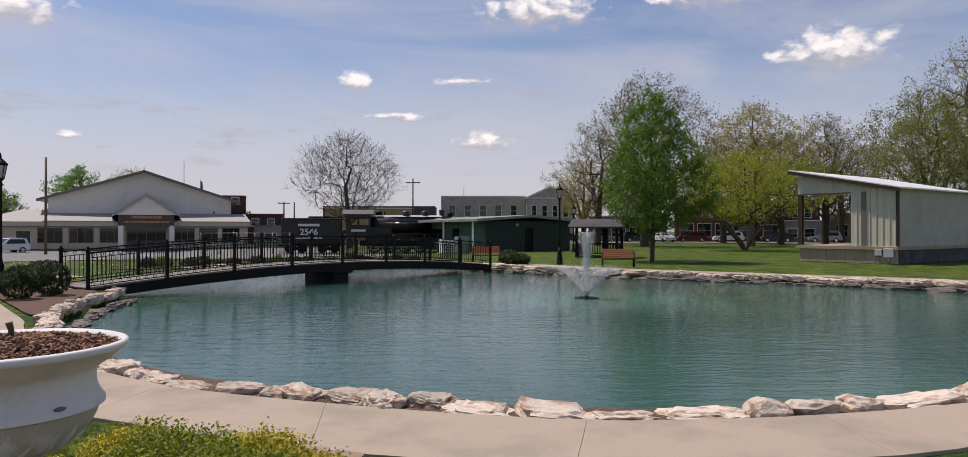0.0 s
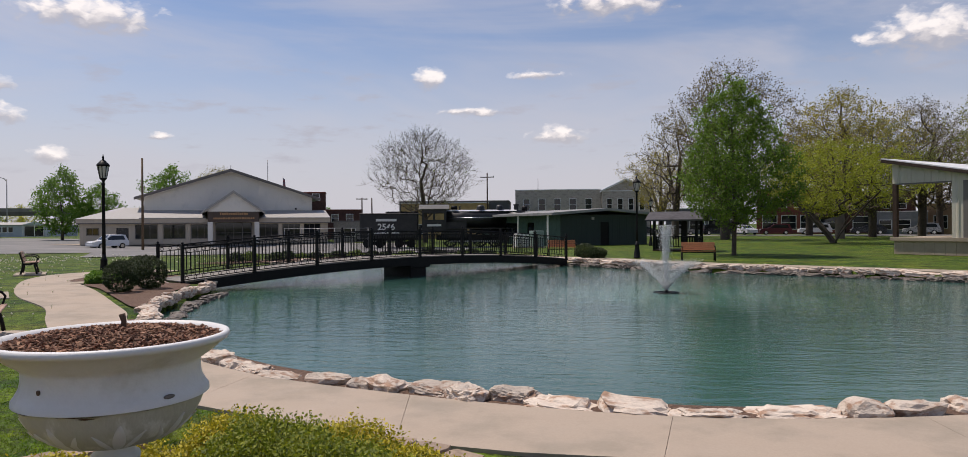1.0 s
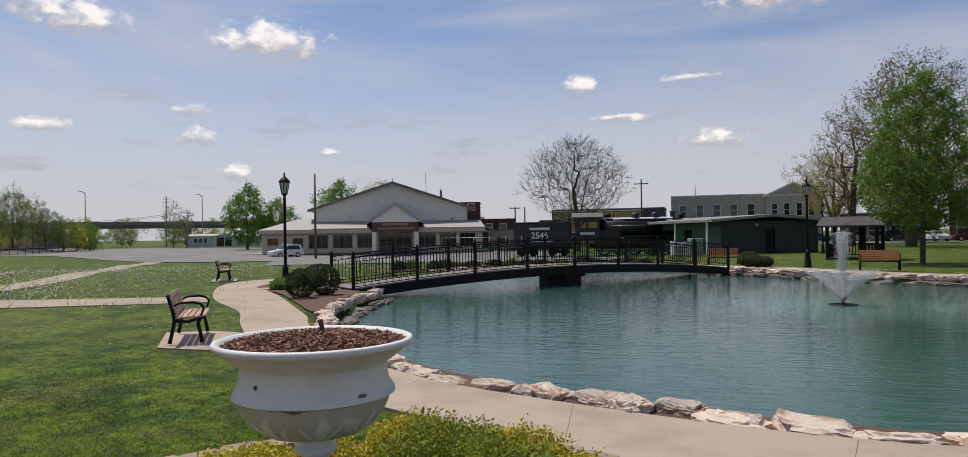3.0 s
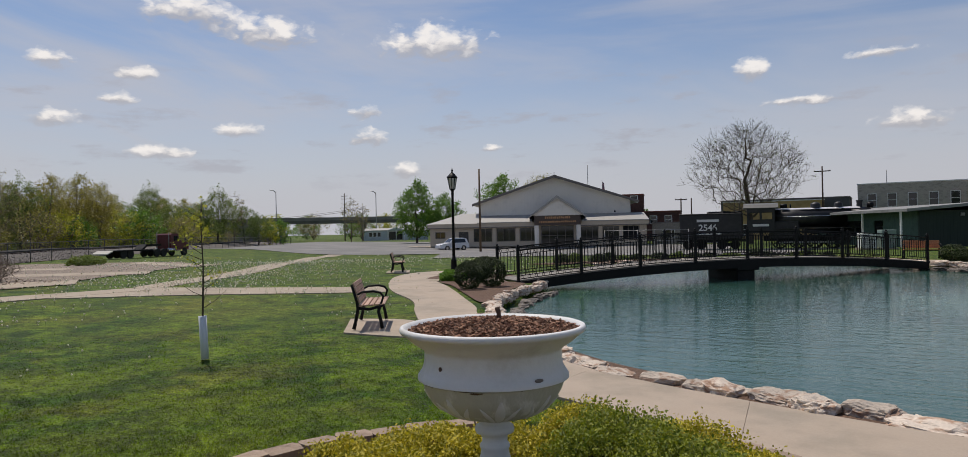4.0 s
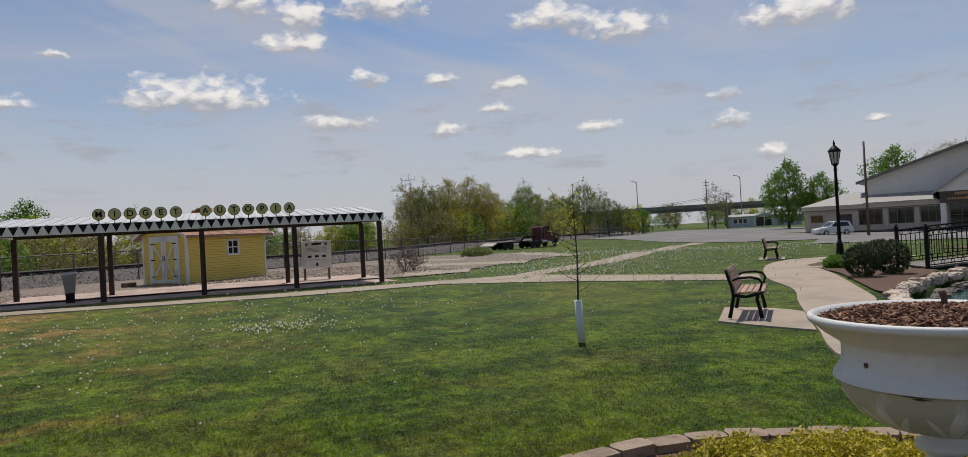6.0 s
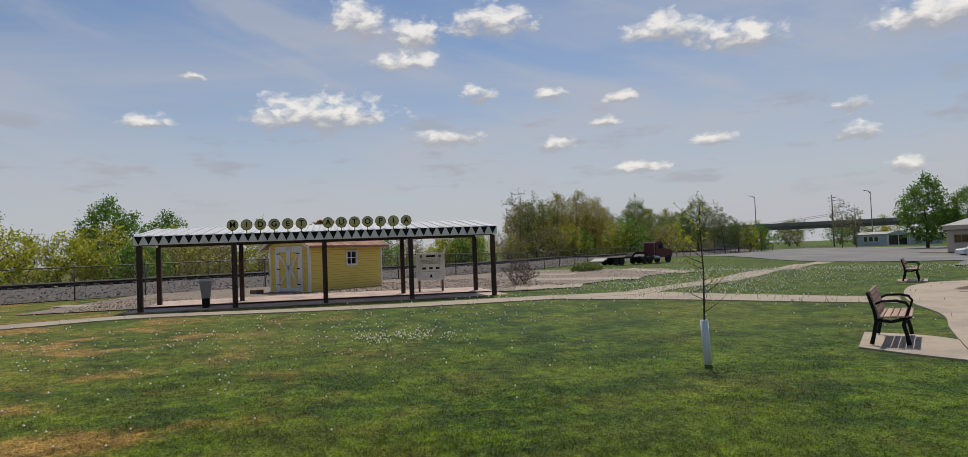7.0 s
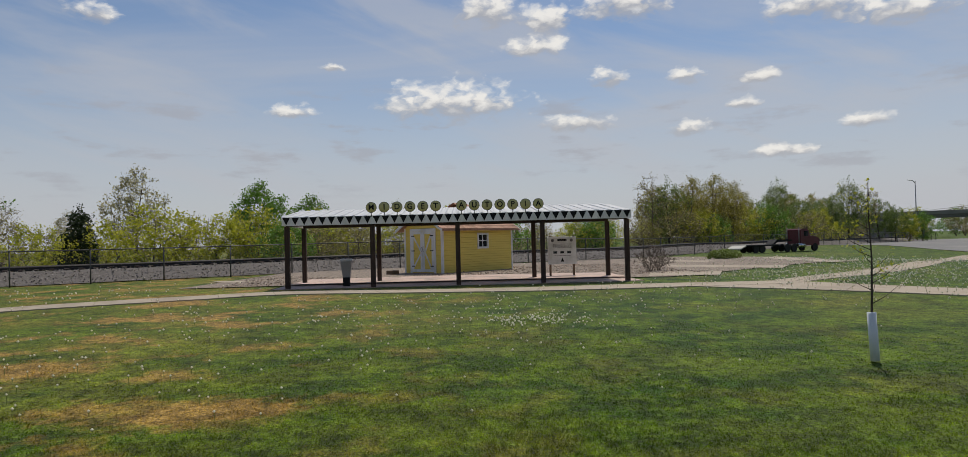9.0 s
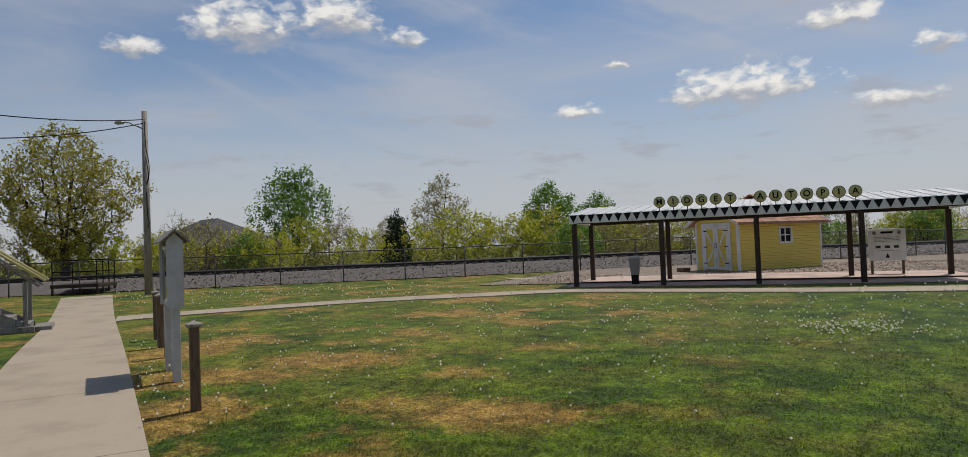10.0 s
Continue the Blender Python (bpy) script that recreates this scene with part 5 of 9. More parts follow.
    apron = [tuple((root.matrix_world @ Vector(c)).xy) for c in ((-0.4, depth * 0.6, 0), (length + 0.4, depth * 0.6, 0), (length + 0.3, depth + 2.4, 0), (-0.5, depth + 2.4, 0))]
    grid_patch("canopy_apron", apron, (14, 5), MATS["reddish_slab"], "pinkish concrete apron behind a canopy", 0.045, "paving")
    # pebbles of the yard between canopy and shed
    pebbles = Mesh()
    rnd = random.Random(15)
    for _ in range(9000):
        x, y = rnd.uniform(-37.5, -27.0), rnd.uniform(-4.5, 14.0)
        if x < -26.5 - 0.62 * (y + 6) * 0.35 - 8.5 or (x + 31.6) * 0.788 + (y - 3.86) * 0.616 < -0.1 and -3.4 < (x + 31.6) * -0.616 + (y - 3.86) * 0.788 < 5.2:
            continue
        r = rnd.uniform(0.02, 0.055)
        z = ground_z(x, y) + 0.02
        q = [Vector((rnd.uniform(-r, r), rnd.uniform(-r, r), rnd.uniform(-r, r) * 0.7)) for _ in range(4)]
        pebbles.add([(x + p.x, y + p.y, z + p.z) for p in q], [(0, 1, 2), (0, 2, 3), (0, 3, 1), (1, 3, 2)])
    solid("pebbles", pebbles, material("brown_pebble", (0.36, 0.28, 0.22), 0.95, grain=0.2, bump=0, island=0.6), "loose brown and pale pebbles of a gravel yard", "pebbles", kind="stuff")
    # litter bin under it
    q = root.matrix_world @ Vector((1.75, 0.95, 0.02))
    bin_ = thing("litter_bin", pose(q.x, q.y, q.z, 0, 0, turn + 49), "grey tapered litter bin with a pale hood and dark base", "litter bin")
    part("base", Mesh().lathe([(0.155, 0), (0.165, 0.32), (0.15, 0.33)], 4, smooth=False), BLACK, bin_)
    part("body", Mesh().lathe([(0.17, 0.30), (0.255, 0.84), (0.24, 0.85)], 4, smooth=False), material("grey_brown_plastic", (0.29, 0.27, 0.25), 0.6, grain=0.1), bin_)
    part("hood", Mesh().box(-0.2, -0.2, 0.84, 0.2, 0.2, 0.93, 0.03, m=pose(0, 0, 0, 0, 0, 45)), material("pale_grey_plastic", (0.55, 0.55, 0.55), 0.5, grain=0.06), bin_, "pale grey hood")
    # notice board behind its right end
    q = root.matrix_world @ Vector((9.45, 3.4, 0.0))
    board = thing("notice_board", pose(q.x, q.y, ground_z(q.x, q.y), 0, 0, turn + 3) @ Matrix.Diagonal((0.8, 1, 0.86, 1)), "white notice board with small print and pictures on two posts", "notice board")
    panel = Mesh().box(-0.68, -0.02, 0.55, 0.68, 0.02, 1.75, 0.006)
    part("panel", panel, WHITE_PAINT, board)
    for x in (-0.56, 0.56):
        part("leg", Mesh().box(x - 0.045, 0.02, -0.05, x + 0.045, 0.10, 1.80, 0.006), BROWN_WOOD, board)
    bar = lambda x0, z0, x1, z1, mat, lab: part("print", Mesh().box(x0, -0.026, z0, x1, -0.0205, z1), mat, board, lab)
    bar(-0.22, 1.57, 0.22, 1.65, BLACK, "dark heading")
    for k in range(4):
        bar(-0.45, 1.42 - 0.05 * k, 0.45, 1.435 - 0.05 * k, GREY_TRIM, "grey line of print")
    for x in (-0.42, -0.09, 0.24):
        bar(x, 1.02, x + 0.18, 1.12, CAR_DARK, "small dark picture")
    bar(-0.4, 0.92, 0.4, 0.935, GREY_TRIM, "grey line of print")
    part("print", Mesh().prism([(-0.08, 0.66), (0.08, 0.66), (0.0, 0.84)], "y", -0.026, -0.0205), BLACK, board, "small dark triangle emblem")
    for x in (-0.45, 0.45):
        part("print", Mesh().lathe([(0.07, -0.003), (0.07, 0.003)], 16), GREY_TRIM, board, "small round grey emblem", m=pose(x, -0.023, 1.6, 90, 0, 0))


make_canopy()


# ---- yellow shed ----
def make_shed():
    # local x along the long wall with the window, local y away; the door is in the gable end facing -x
    root = thing("shed", pose(-31.6, 3.86, 0.30, 0, 0, 128), "small yellow clapboard shed with white barn doors and shingle roof", "shed")
    L, W, H, top = 4.75, 2.4, 2.05, 2.65
    # walls: long wall faces local -y; gable end at x = 0
    wall = Mesh()
    t = 0.09
    # long wall with a window hole
    wx0, wx1, wz0, wz1 = 2.35, 2.93, 1.12, 1.66
    for x0, z0, x1, z1 in ((0, 0, wx0, H), (wx1, 0, L, H), (wx0, 0, wx1, wz0), (wx0, wz1, wx1, H)):
        wall.box(x0, 0, z0, x1, t, z1)
    part("rear_wall", Mesh().box(0, W - t, 0, L, W, H), YELLOW, root)
    for x in (0, L - t):
        part("gable_wall", Mesh().prism([(t, 0), (W - t, 0), (W - t, H), (W / 2, top), (t, H)], "x", x, x + t), YELLOW, root)
    part("wall", wall, YELLOW, root)
    for n, (sy, y0) in enumerate(((1, -0.28), (-1, W + 0.28))):
        roof = Mesh()
        roof.prism([(-0.28, H - 0.20), (W / 2, top + 0.06), (W / 2, top + 0.13), (-0.28, H - 0.12)] if sy > 0 else [(W + 0.28, H - 0.20), (W / 2, top + 0.06), (W / 2, top + 0.13), (W + 0.28, H - 0.12)], "x", -0.30, L + 0.30)
        side = part("roof", roof, SHINGLE_RED, root, "red shingle roof slope")
        # courses of shingles
        run = Vector((0, W / 2 + 0.28, top + 0.13 - (H - 0.12)))
        pitch = math.degrees(math.atan2(run.z, run.y))
        if sy > 0:
            single = Mesh().box(-0.125, 0, 0, 0.125, 0.28, 0.018).data("shingle", SHINGLE_RED)
            for row in range(6):
                for k in range(21):
                    x = -0.2 + 0.26 * k + (0.13 if row % 2 else 0)
                    if x > L + 0.2:
                        continue
                    p = Vector((x, -0.28, H - 0.115)) + run * (row / 6.2)
                    part("shingle", single, None, side, m=pose(p.x, p.y, p.z + 0.006, pitch - 2, 0, 0))
    for x in (-0.31, L + 0.28):
        for a, b in (((-0.30, H - 0.24), (W / 2, top + 0.02)), ((W + 0.30, H - 0.24), (W / 2, top + 0.02))):
            part("barge_board", Mesh().prism([a, b, (b[0], b[1] + 0.13), (a[0], a[1] + 0.13)], "x", x, x + 0.03), WHITE_PAINT, root, "white barge board")
    for x, y in ((-0.02, -0.02), (L - 0.08, -0.02), (-0.02, W - 0.08)):
        part("corner_board", Mesh().box(x, y, 0.0, x + 0.10, y + 0.10, H - 0.05, 0.004), WHITE_PAINT, root, "white corner board")
    window = part("window", Mesh().box(wx0, 0.03, wz0, wx1, 0.05, wz1), GLASS, root, "small dark window with four panes and white trim")
    frame_ = Mesh()
    for x0, z0, x1, z1 in ((wx0 - 0.09, wz0 - 0.09, wx0, wz1 + 0.09), (wx1, wz0 - 0.09, wx1 + 0.09, wz1 + 0.09), (wx0, wz1, wx1, wz1 + 0.09), (wx0, wz0 - 0.09, wx1, wz0)):
        frame_.box(x0, -0.03, z0, x1, 0.02, z1)
    part("frame", frame_, WHITE_PAINT, window)
    part("glazing_bar", Mesh().box((wx0 + wx1) / 2 - 0.02, 0.0, wz0, (wx0 + wx1) / 2 + 0.02, 0.03, wz1), WHITE_PAINT, window)
    part("glazing_bar", Mesh().box(wx0, 0.001, (wz0 + wz1) / 2 - 0.02, wx1, 0.029, (wz0 + wz1) / 2 + 0.02), WHITE_PAINT, window)
    # barn doors on the gable end
    d0, d1, dh = 0.5, 1.9, 1.86
    mid = (d0 + d1) / 2
    for a, b in ((d0, mid - 0.01), (mid + 0.01, d1)):
        leaf = part("door", Mesh().box(-0.03, a, 0.06, -0.005, b, dh), YELLOW, root, "yellow barn door leaf with white crossed boards")
        trims = Mesh()
        for y0, z0, y1, z1 in ((a, 0.06, a + 0.12, dh), (b - 0.12, 0.06, b, dh), (a + 0.12, dh - 0.12, b - 0.12, dh), (a + 0.12, 0.06, b - 0.12, 0.18)):
            trims.box(-0.05, y0, z0, -0.031, y1, z1)
        for (ya, yb) in (((a + 0.1, b - 0.1),) if a == d0 else ((b - 0.1, a + 0.1),)):
            trims.prism([(ya, dh - 0.14), (ya + 0.09, dh - 0.14), (yb, dh / 2), (ya + 0.09, 0.2), (ya, 0.2), (yb - 0.09, dh / 2)], "x", -0.048, -0.031)
        part("trim_board", trims, WHITE_PAINT, leaf)
        for z in (0.32, 1.0, 1.66):
            part("hinge", Mesh().box(-0.056, a if a == d0 else b - 0.2, z - 0.02, -0.0505, a + 0.2 if a == d0 else b, z + 0.02), BLACK, leaf)
        part("handle", Mesh().tube([(-0.055, (b - 0.05) if a == d0 else (a + 0.05), 0.95), (-0.08, (b - 0.05) if a == d0 else (a + 0.05), 1.0), (-0.08, (b - 0.05) if a == d0 else (a + 0.05), 1.12), (-0.055, (b - 0.05) if a == d0 else (a + 0.05), 1.17)], 0.012, 6), BLACK, leaf)
    casing = Mesh()
    for y0, z0, y1, z1 in ((d0 - 0.11, 0, d0 - 0.005, dh + 0.12), (d1 + 0.005, 0, d1 + 0.11, dh + 0.12), (d0 - 0.005, dh + 0.005, d1 + 0.005, dh + 0.12)):
        casing.box(-0.04, y0, z0, 0.0, y1, z1)
    part("door_casing", casing, WHITE_PAINT, root)
    cup = part("cupola", Mesh().box(L / 2 - 0.28, W / 2 - 0.28, top, L / 2 + 0.28, W / 2 + 0.28, top + 0.34, 0.01), material("yellowed_cupola", (0.42, 0.35, 0.14), 0.7), root)
    part("cupola_roof", Mesh().prism([(W / 2 - 0.45, top + 0.30), (W / 2, top + 0.48), (W / 2 + 0.45, top + 0.30), (W / 2 + 0.45, top + 0.35), (W / 2, top + 0.53), (W / 2 - 0.45, top + 0.35)], "x", L / 2 - 0.42, L / 2 + 0.42), SHINGLE_RED, cup)
    part("sill", Mesh().box(-0.02, -0.02, -0.35, L + 0.02, W + 0.02, 0.0), BROWN_WOOD, root)
    step = solid("door_step", Mesh().box(-0.4, -0.2, 0, 0.0, 0.2, 0.2, 0.01), BROWN_WOOD, "small brown wooden step beside a shed", "step", m=pose(-32.6, 1.9, ground_z(-32.6, 1.9) - 0.02, 0, 0, 132))


make_shed()


# ---- posts and sign case by the walk ----
def make_bollards():
    for k, (x, y) in enumerate([(-8.29, -4.5), (-11.46, -7.18), (-12.47, -8.07), (-13.53, -8.96)]):
        root = thing("wooden_post", pose(x, y, ground_z(x, y) - 0.02, 0, 0, 40), "brown square wooden post with a pale cap, in patchy grass", "post", "posts along the walk")
        part("shaft", Mesh().box(-0.05, -0.05, 0, 0.05, 0.05, 0.88, 0.008), BROWN_WOOD, root)
        cap = Mesh().box(-0.08, -0.08, 0.87, 0.08, 0.08, 0.91, 0.01)
        cap.add([(-0.06, -0.06, 0.91), (0.06, -0.06, 0.91), (0.06, 0.06, 0.91), (-0.06, 0.06, 0.91), (0, 0, 0.94)], [(0, 1, 4), (1, 2, 4), (2, 3, 4), (3, 0, 4)])
        part("cap", cap, GREY_WOOD, root, "pale weathered cap")


make_bollards()


def make_sign_case():
    a, b = Vector((-9.74, -5.77, 0)), Vector((-10.44, -6.4, 0))
    d = b - a
    turn = math.degrees(math.atan2(d.y, d.x))
    root = thing("sign_case", pose(a.x, a.y, 0.07, 0, 0, turn), "grey-white wooden sign case with a gabled top on two posts", "sign")
    n = d.length
    for x in (0.0, n):
        part("post", Mesh().box(x - 0.05, -0.05, -0.05, x + 0.05, 0.05, 1.80, 0.006), material("grey_white_paint", (0.50, 0.50, 0.50), 0.6, spots=(0.4, 0.4, 0.39), spot_scale=4, grain=0.1), root)
        part("end_board", Mesh().prism([(-0.10, 0.95), (0.10, 0.95), (0.10, 1.80), (0.0, 1.90), (-0.10, 1.80)], "x", x - 0.075, x - 0.052), MATS["grey_white_paint"], root)
    part("case", Mesh().box(0.051, -0.06, 0.95, n - 0.051, 0.06, 1.75, 0.006), MATS["grey_white_paint"], root)
    part("glass_door", Mesh().box(0.10, -0.068, 1.02, n - 0.10, -0.0605, 1.70), GLASS, root, "dark glass door")
    part("glass_door", Mesh().box(0.10, 0.0605, 1.02, n - 0.10, 0.068, 1.70), GLASS, root, "dark glass door")
    for s in (-1, 1):
        part("roof_board", Mesh().prism([(0.0, 1.93), (s * 0.17, 1.78), (s * 0.17, 1.80), (0.0, 1.955)], "x", -0.14, n + 0.14), GREY_WOOD, root, "weathered roof board")


make_sign_case()


# ---- wooden steps and landing at the end of the walk ----
def make_steps():
    root = thing("wooden_steps", pose(-15.5, -13.75, ground_z(-15.5, -13.75), 0, 0, 131), "weathered wooden steps with a yellow-edged handrail beside the walk", "steps")
    for k in range(4):
        part("tread", Mesh().box(-0.32 * k - 0.34, -0.6, 0.17 * k + 0.14, -0.32 * k, 0.6, 0.17 * k + 0.18, 0.005), GREY_WOOD, root)
        part("riser", Mesh().box(-0.32 * k - 0.03, -0.58, 0.17 * k, -0.32 * k - 0.005, 0.58, 0.17 * k + 0.14), GREY_WOOD, root)
    for y in (-0.62, 0.60):
        part("stringer", Mesh().prism([(0.02, 0.0), (0.02, 0.14), (-1.3, 0.84), (-1.3, 0.0)], "y", y, y + 0.03), GREY_WOOD, root)
        part("newel", Mesh().box(-0.12, y - 0.03, 0, -0.03, y + 0.06, 1.12, 0.006), GREY_WOOD, root)
        part("handrail", Mesh().tube([(0.32, y, 1.12), (-2.3, y, 3.05)], 0.035, 6), material("yellow_handrail", (0.52, 0.47, 0.22), 0.6, grain=0.1), root, "yellowed handrail")
        part("handrail", Mesh().tube([(0.2, y, 1.0), (-2.3, y, 2.85)], 0.028, 6), GREY_WOOD, root)
    part("base_beam", Mesh().box(-2.6, -0.72, -0.02, 0.1, -0.64, 0.12, 0.01), GREY_WOOD, root)
    part("foot_block", Mesh().box(0.06, -0.6, -0.02, 0.42, 0.6, 0.10, 0.01), GREY_WOOD, root)
    part("landing", Mesh().box(-2.6, -0.7, 0.62, -1.28, 0.7, 0.80, 0.01), GREY_WOOD, root)
    for x, y in ((-1.5, -0.6), (-1.5, 0.6), (-2.5, -0.6), (-2.5, 0.6)):
        part("support", Mesh().box(x - 0.06, y - 0.06, 0, x + 0.06, y + 0.06, 0.62), GREY_WOOD, root)
    root2 = thing("loading_platform", pose(-30.3, -25.6, ground_z(-30.3, -25.6), 0, 0, 20) @ Matrix.Diagonal((0.7, 0.8, 1.05, 1)), "low dark platform with black pipe railings beside the tracks", "platform")
    part("deck", Mesh().box(-1.6, -1.3, 0.30, 1.6, 1.3, 0.46, 0.02), DARK_WOOD, root2)
    for x, y in ((-1.5, -1.2), (1.5, -1.2), (-1.5, 1.2), (1.5, 1.2), (-0.5, 1.2), (0.5, 1.2)):
        part("leg", Mesh().box(x - 0.05, y - 0.05, 0, x + 0.05, y + 0.05, 0.30), DARK_WOOD, root2)
        part("rail_post", Mesh().tube([(x, y, 0.4), (x, y, 1.5)], 0.03, 6), BLACK, root2)
    for y in (-1.2, 1.2):
        for z in (1.0, 1.5):
            part("rail", Mesh().tube([(-1.5, y, z), (1.5, y, z)], 0.028, 6), BLACK, root2)
    for z in (1.0, 1.5):
        part("rail", Mesh().tube([(1.5, -1.2, z), (1.5, 1.2, z)], 0.028, 6), BLACK, root2)


make_steps()


# ---- railway and fence ----
FENCE = [(-22.0, -45.0), (-31.0, -22.5), (-36.6, -8.5), (-44.5, 11.0), (-55.5, 24.5), (-64.0, 36.0), (-77.0, 54.0), (-93.0, 76.0), (-112.0, 103.0)]


def along_line(points, step):
    return [tuple(p) for p in even(smooth_line(points, 8), step)]


def shift(points, d):
    """The line moved d metres to its left (away from the park)."""
    p = np.array(points)
    t = np.gradient(p, axis=0)
    t /= np.linalg.norm(t, axis=1)[:, None]
    return [tuple(q) for q in p + d * np.stack([-t[:, 1], t[:, 0]], 1)]


def chain_link():
    m = MATS["chain_link"] = bpy.data.materials.new("chain_link")
    m.use_nodes = True
    n = Nodes(m.node_tree)
    # a woven mesh too fine to resolve from the walk: an even share of wire and air
    wire = n.ramp(n.noise(n.add("ShaderNodeTexCoord").outputs["Object"], 1.5, 3.0), 0.3, 0.7, 0.09, 0.15)
    sh = n.add("ShaderNodeBsdfPrincipled", {"Base Color": (0.16, 0.16, 0.155, 1), "Roughness": 0.6, "Metallic": 0.3})
    mx = n.add("ShaderNodeMixShader", {0: wire, 1: n.add("ShaderNodeBsdfTransparent").outputs[0], 2: sh.outputs[0]})
    n.tree.links.new(mx.outputs[0], n.add("ShaderNodeOutputMaterial").inputs[0])
    return m


def make_fence():
    root = thing("chain_link_fence", Matrix.Identity(4), "grey chain-link fence with a top rail along a railway", "fence")
    pts = along_line(FENCE, 3.0)
    post = Mesh().tube([(0, 0, -0.1), (0, 0, 1.5)], 0.032, 6)
    post.lathe([(0.04, 1.48), (0.04, 1.53), (0.01, 1.55)], 8)
    post = post.data("post", FENCE_STEEL)
    top = [(x, y, ground_z(x, y) + 1.5) for x, y in pts]
    part("top_rail", Mesh().tube(top, 0.026, 5), FENCE_STEEL, root)
    for x, y in pts:
        part("post", post, None, root, m=pose(x, y, ground_z(x, y)))
    link = chain_link()
    v, uvs = [], []
    s = 0.0
    for i, (x, y) in enumerate(pts):
        s += 0 if not i else math.dist(pts[i], pts[i - 1])
        v += [(x, y, ground_z(x, y) + 0.03), (x, y, ground_z(x, y) + 1.5)]
        uvs += [(s, 0), (s, 1.47)]
    m = Mesh().add(v, [(2 * i, 2 * i + 2, 2 * i + 3, 2 * i + 1) for i in range(len(pts) - 1)])
    mesh = bpy.data.meshes.new("wire_mesh")
    mesh.from_pydata(m.v, [], m.f)
    layer = mesh.uv_layers.new(name="UVMap")
    for lp in mesh.loops:
        layer.data[lp.index].uv = uvs[lp.vertex_index]
    mesh.materials.append(link)
    part("wire_mesh", mesh, None, root, "diamond wire mesh")


make_fence()


def make_railway():
    root = thing("railway_track", Matrix.Identity(4), "railway track on a raised bed of grey-brown ballast", "railway", kind="structure")
    line = along_line(FENCE, 1.5)
    m = Mesh()
    cols = [(0.6, 0.02), (2.4, 0.32), (3.2, 0.55), (6.4, 0.55), (7.2, 0.3), (9.5, 0.0)]
    rows = [shift(line, d) for d, _ in cols]
    n = len(line)
    rnd = random.Random(2)
    v = [(x, y, ground_z(x, y) + h + rnd.uniform(-0.012, 0.012)) for (d, h), row in zip(cols, rows) for x, y in row]
    m.add(v, [(c * n + i, c * n + i + 1, (c + 1) * n + i + 1, (c + 1) * n + i) for c in range(len(cols) - 1) for i in range(n - 1)], True)
    part("ballast", m, BALLAST, root)
    rail_mat = material("rail_steel", (0.018, 0.014, 0.012), 0.7, 0.2, grain=0.2)
    for d in (4.1, 5.54):
        row = shift(line, d)
        rail = Mesh()
        pts = []
        for x, y in row:
            pts.append((x, y, ground_z(x, y) + 0.72))
        rail.tube(pts, 0.07, 4)
        low = [(x, y, z - 0.09) for x, y, z in pts]
        rail.tube(low, 0.085, 4)
        part("rail", rail, rail_mat, root)
    tie = Mesh().box(-0.11, -1.25, 0, 0.11, 1.25, 0.14, 0.015).data("sleeper", DARK_WOOD)
    mid = along_line(shift(along_line(FENCE, 1.5), 4.82), 0.62)
    near = [i for i, (x, y) in enumerate(mid) if -30 < y < 45][:260]
    for i in near:
        x, y = mid[i]
        x2, y2 = mid[min(i + 1, len(mid) - 1)]
        part("sleeper", tie, None, root, m=pose(x, y, ground_z(x, y) + 0.50, 0, 0, math.degrees(math.atan2(y2 - y, x2 - x))))
    stones = Mesh()
    rnd = random.Random(9)
    base = along_line(FENCE, 0.3)
    normal = shift(base, 1.0)
    for _ in range(21000):
        i = rnd.randrange(len(base))
        if not -26 < base[i][1] < 40:
            continue
        d = rnd.uniform(0.4, 3.6)
        slip = rnd.uniform(-0.4, 0.4)
        x, y = base[i][0] + (normal[i][0] - base[i][0]) * d + 0.35 * slip, base[i][1] + (normal[i][1] - base[i][1]) * d - 0.93 * slip
        z = ground_z(x, y) + np.interp(d, [0.6, 2.4, 3.2], [0.02, 0.32, 0.55])
        r = rnd.uniform(0.03, 0.075)
        q = [Vector((rnd.uniform(-r, r), rnd.uniform(-r, r), rnd.uniform(-r, r) * 0.8)) for _ in range(4)]
        stones.add([(x + p.x, y + p.y, z + p.z + 0.03) for p in q], [(0, 1, 2), (0, 2, 3), (0, 3, 1), (1, 3, 2)])
    ob = part("ballast_stones", stones, material("ballast_stone", (0.25, 0.22, 0.195), 0.95, grain=0.2, bump=0, island=0.6), root, "loose ballast stones")
    tagged(ob, kind="stuff")


make_railway()


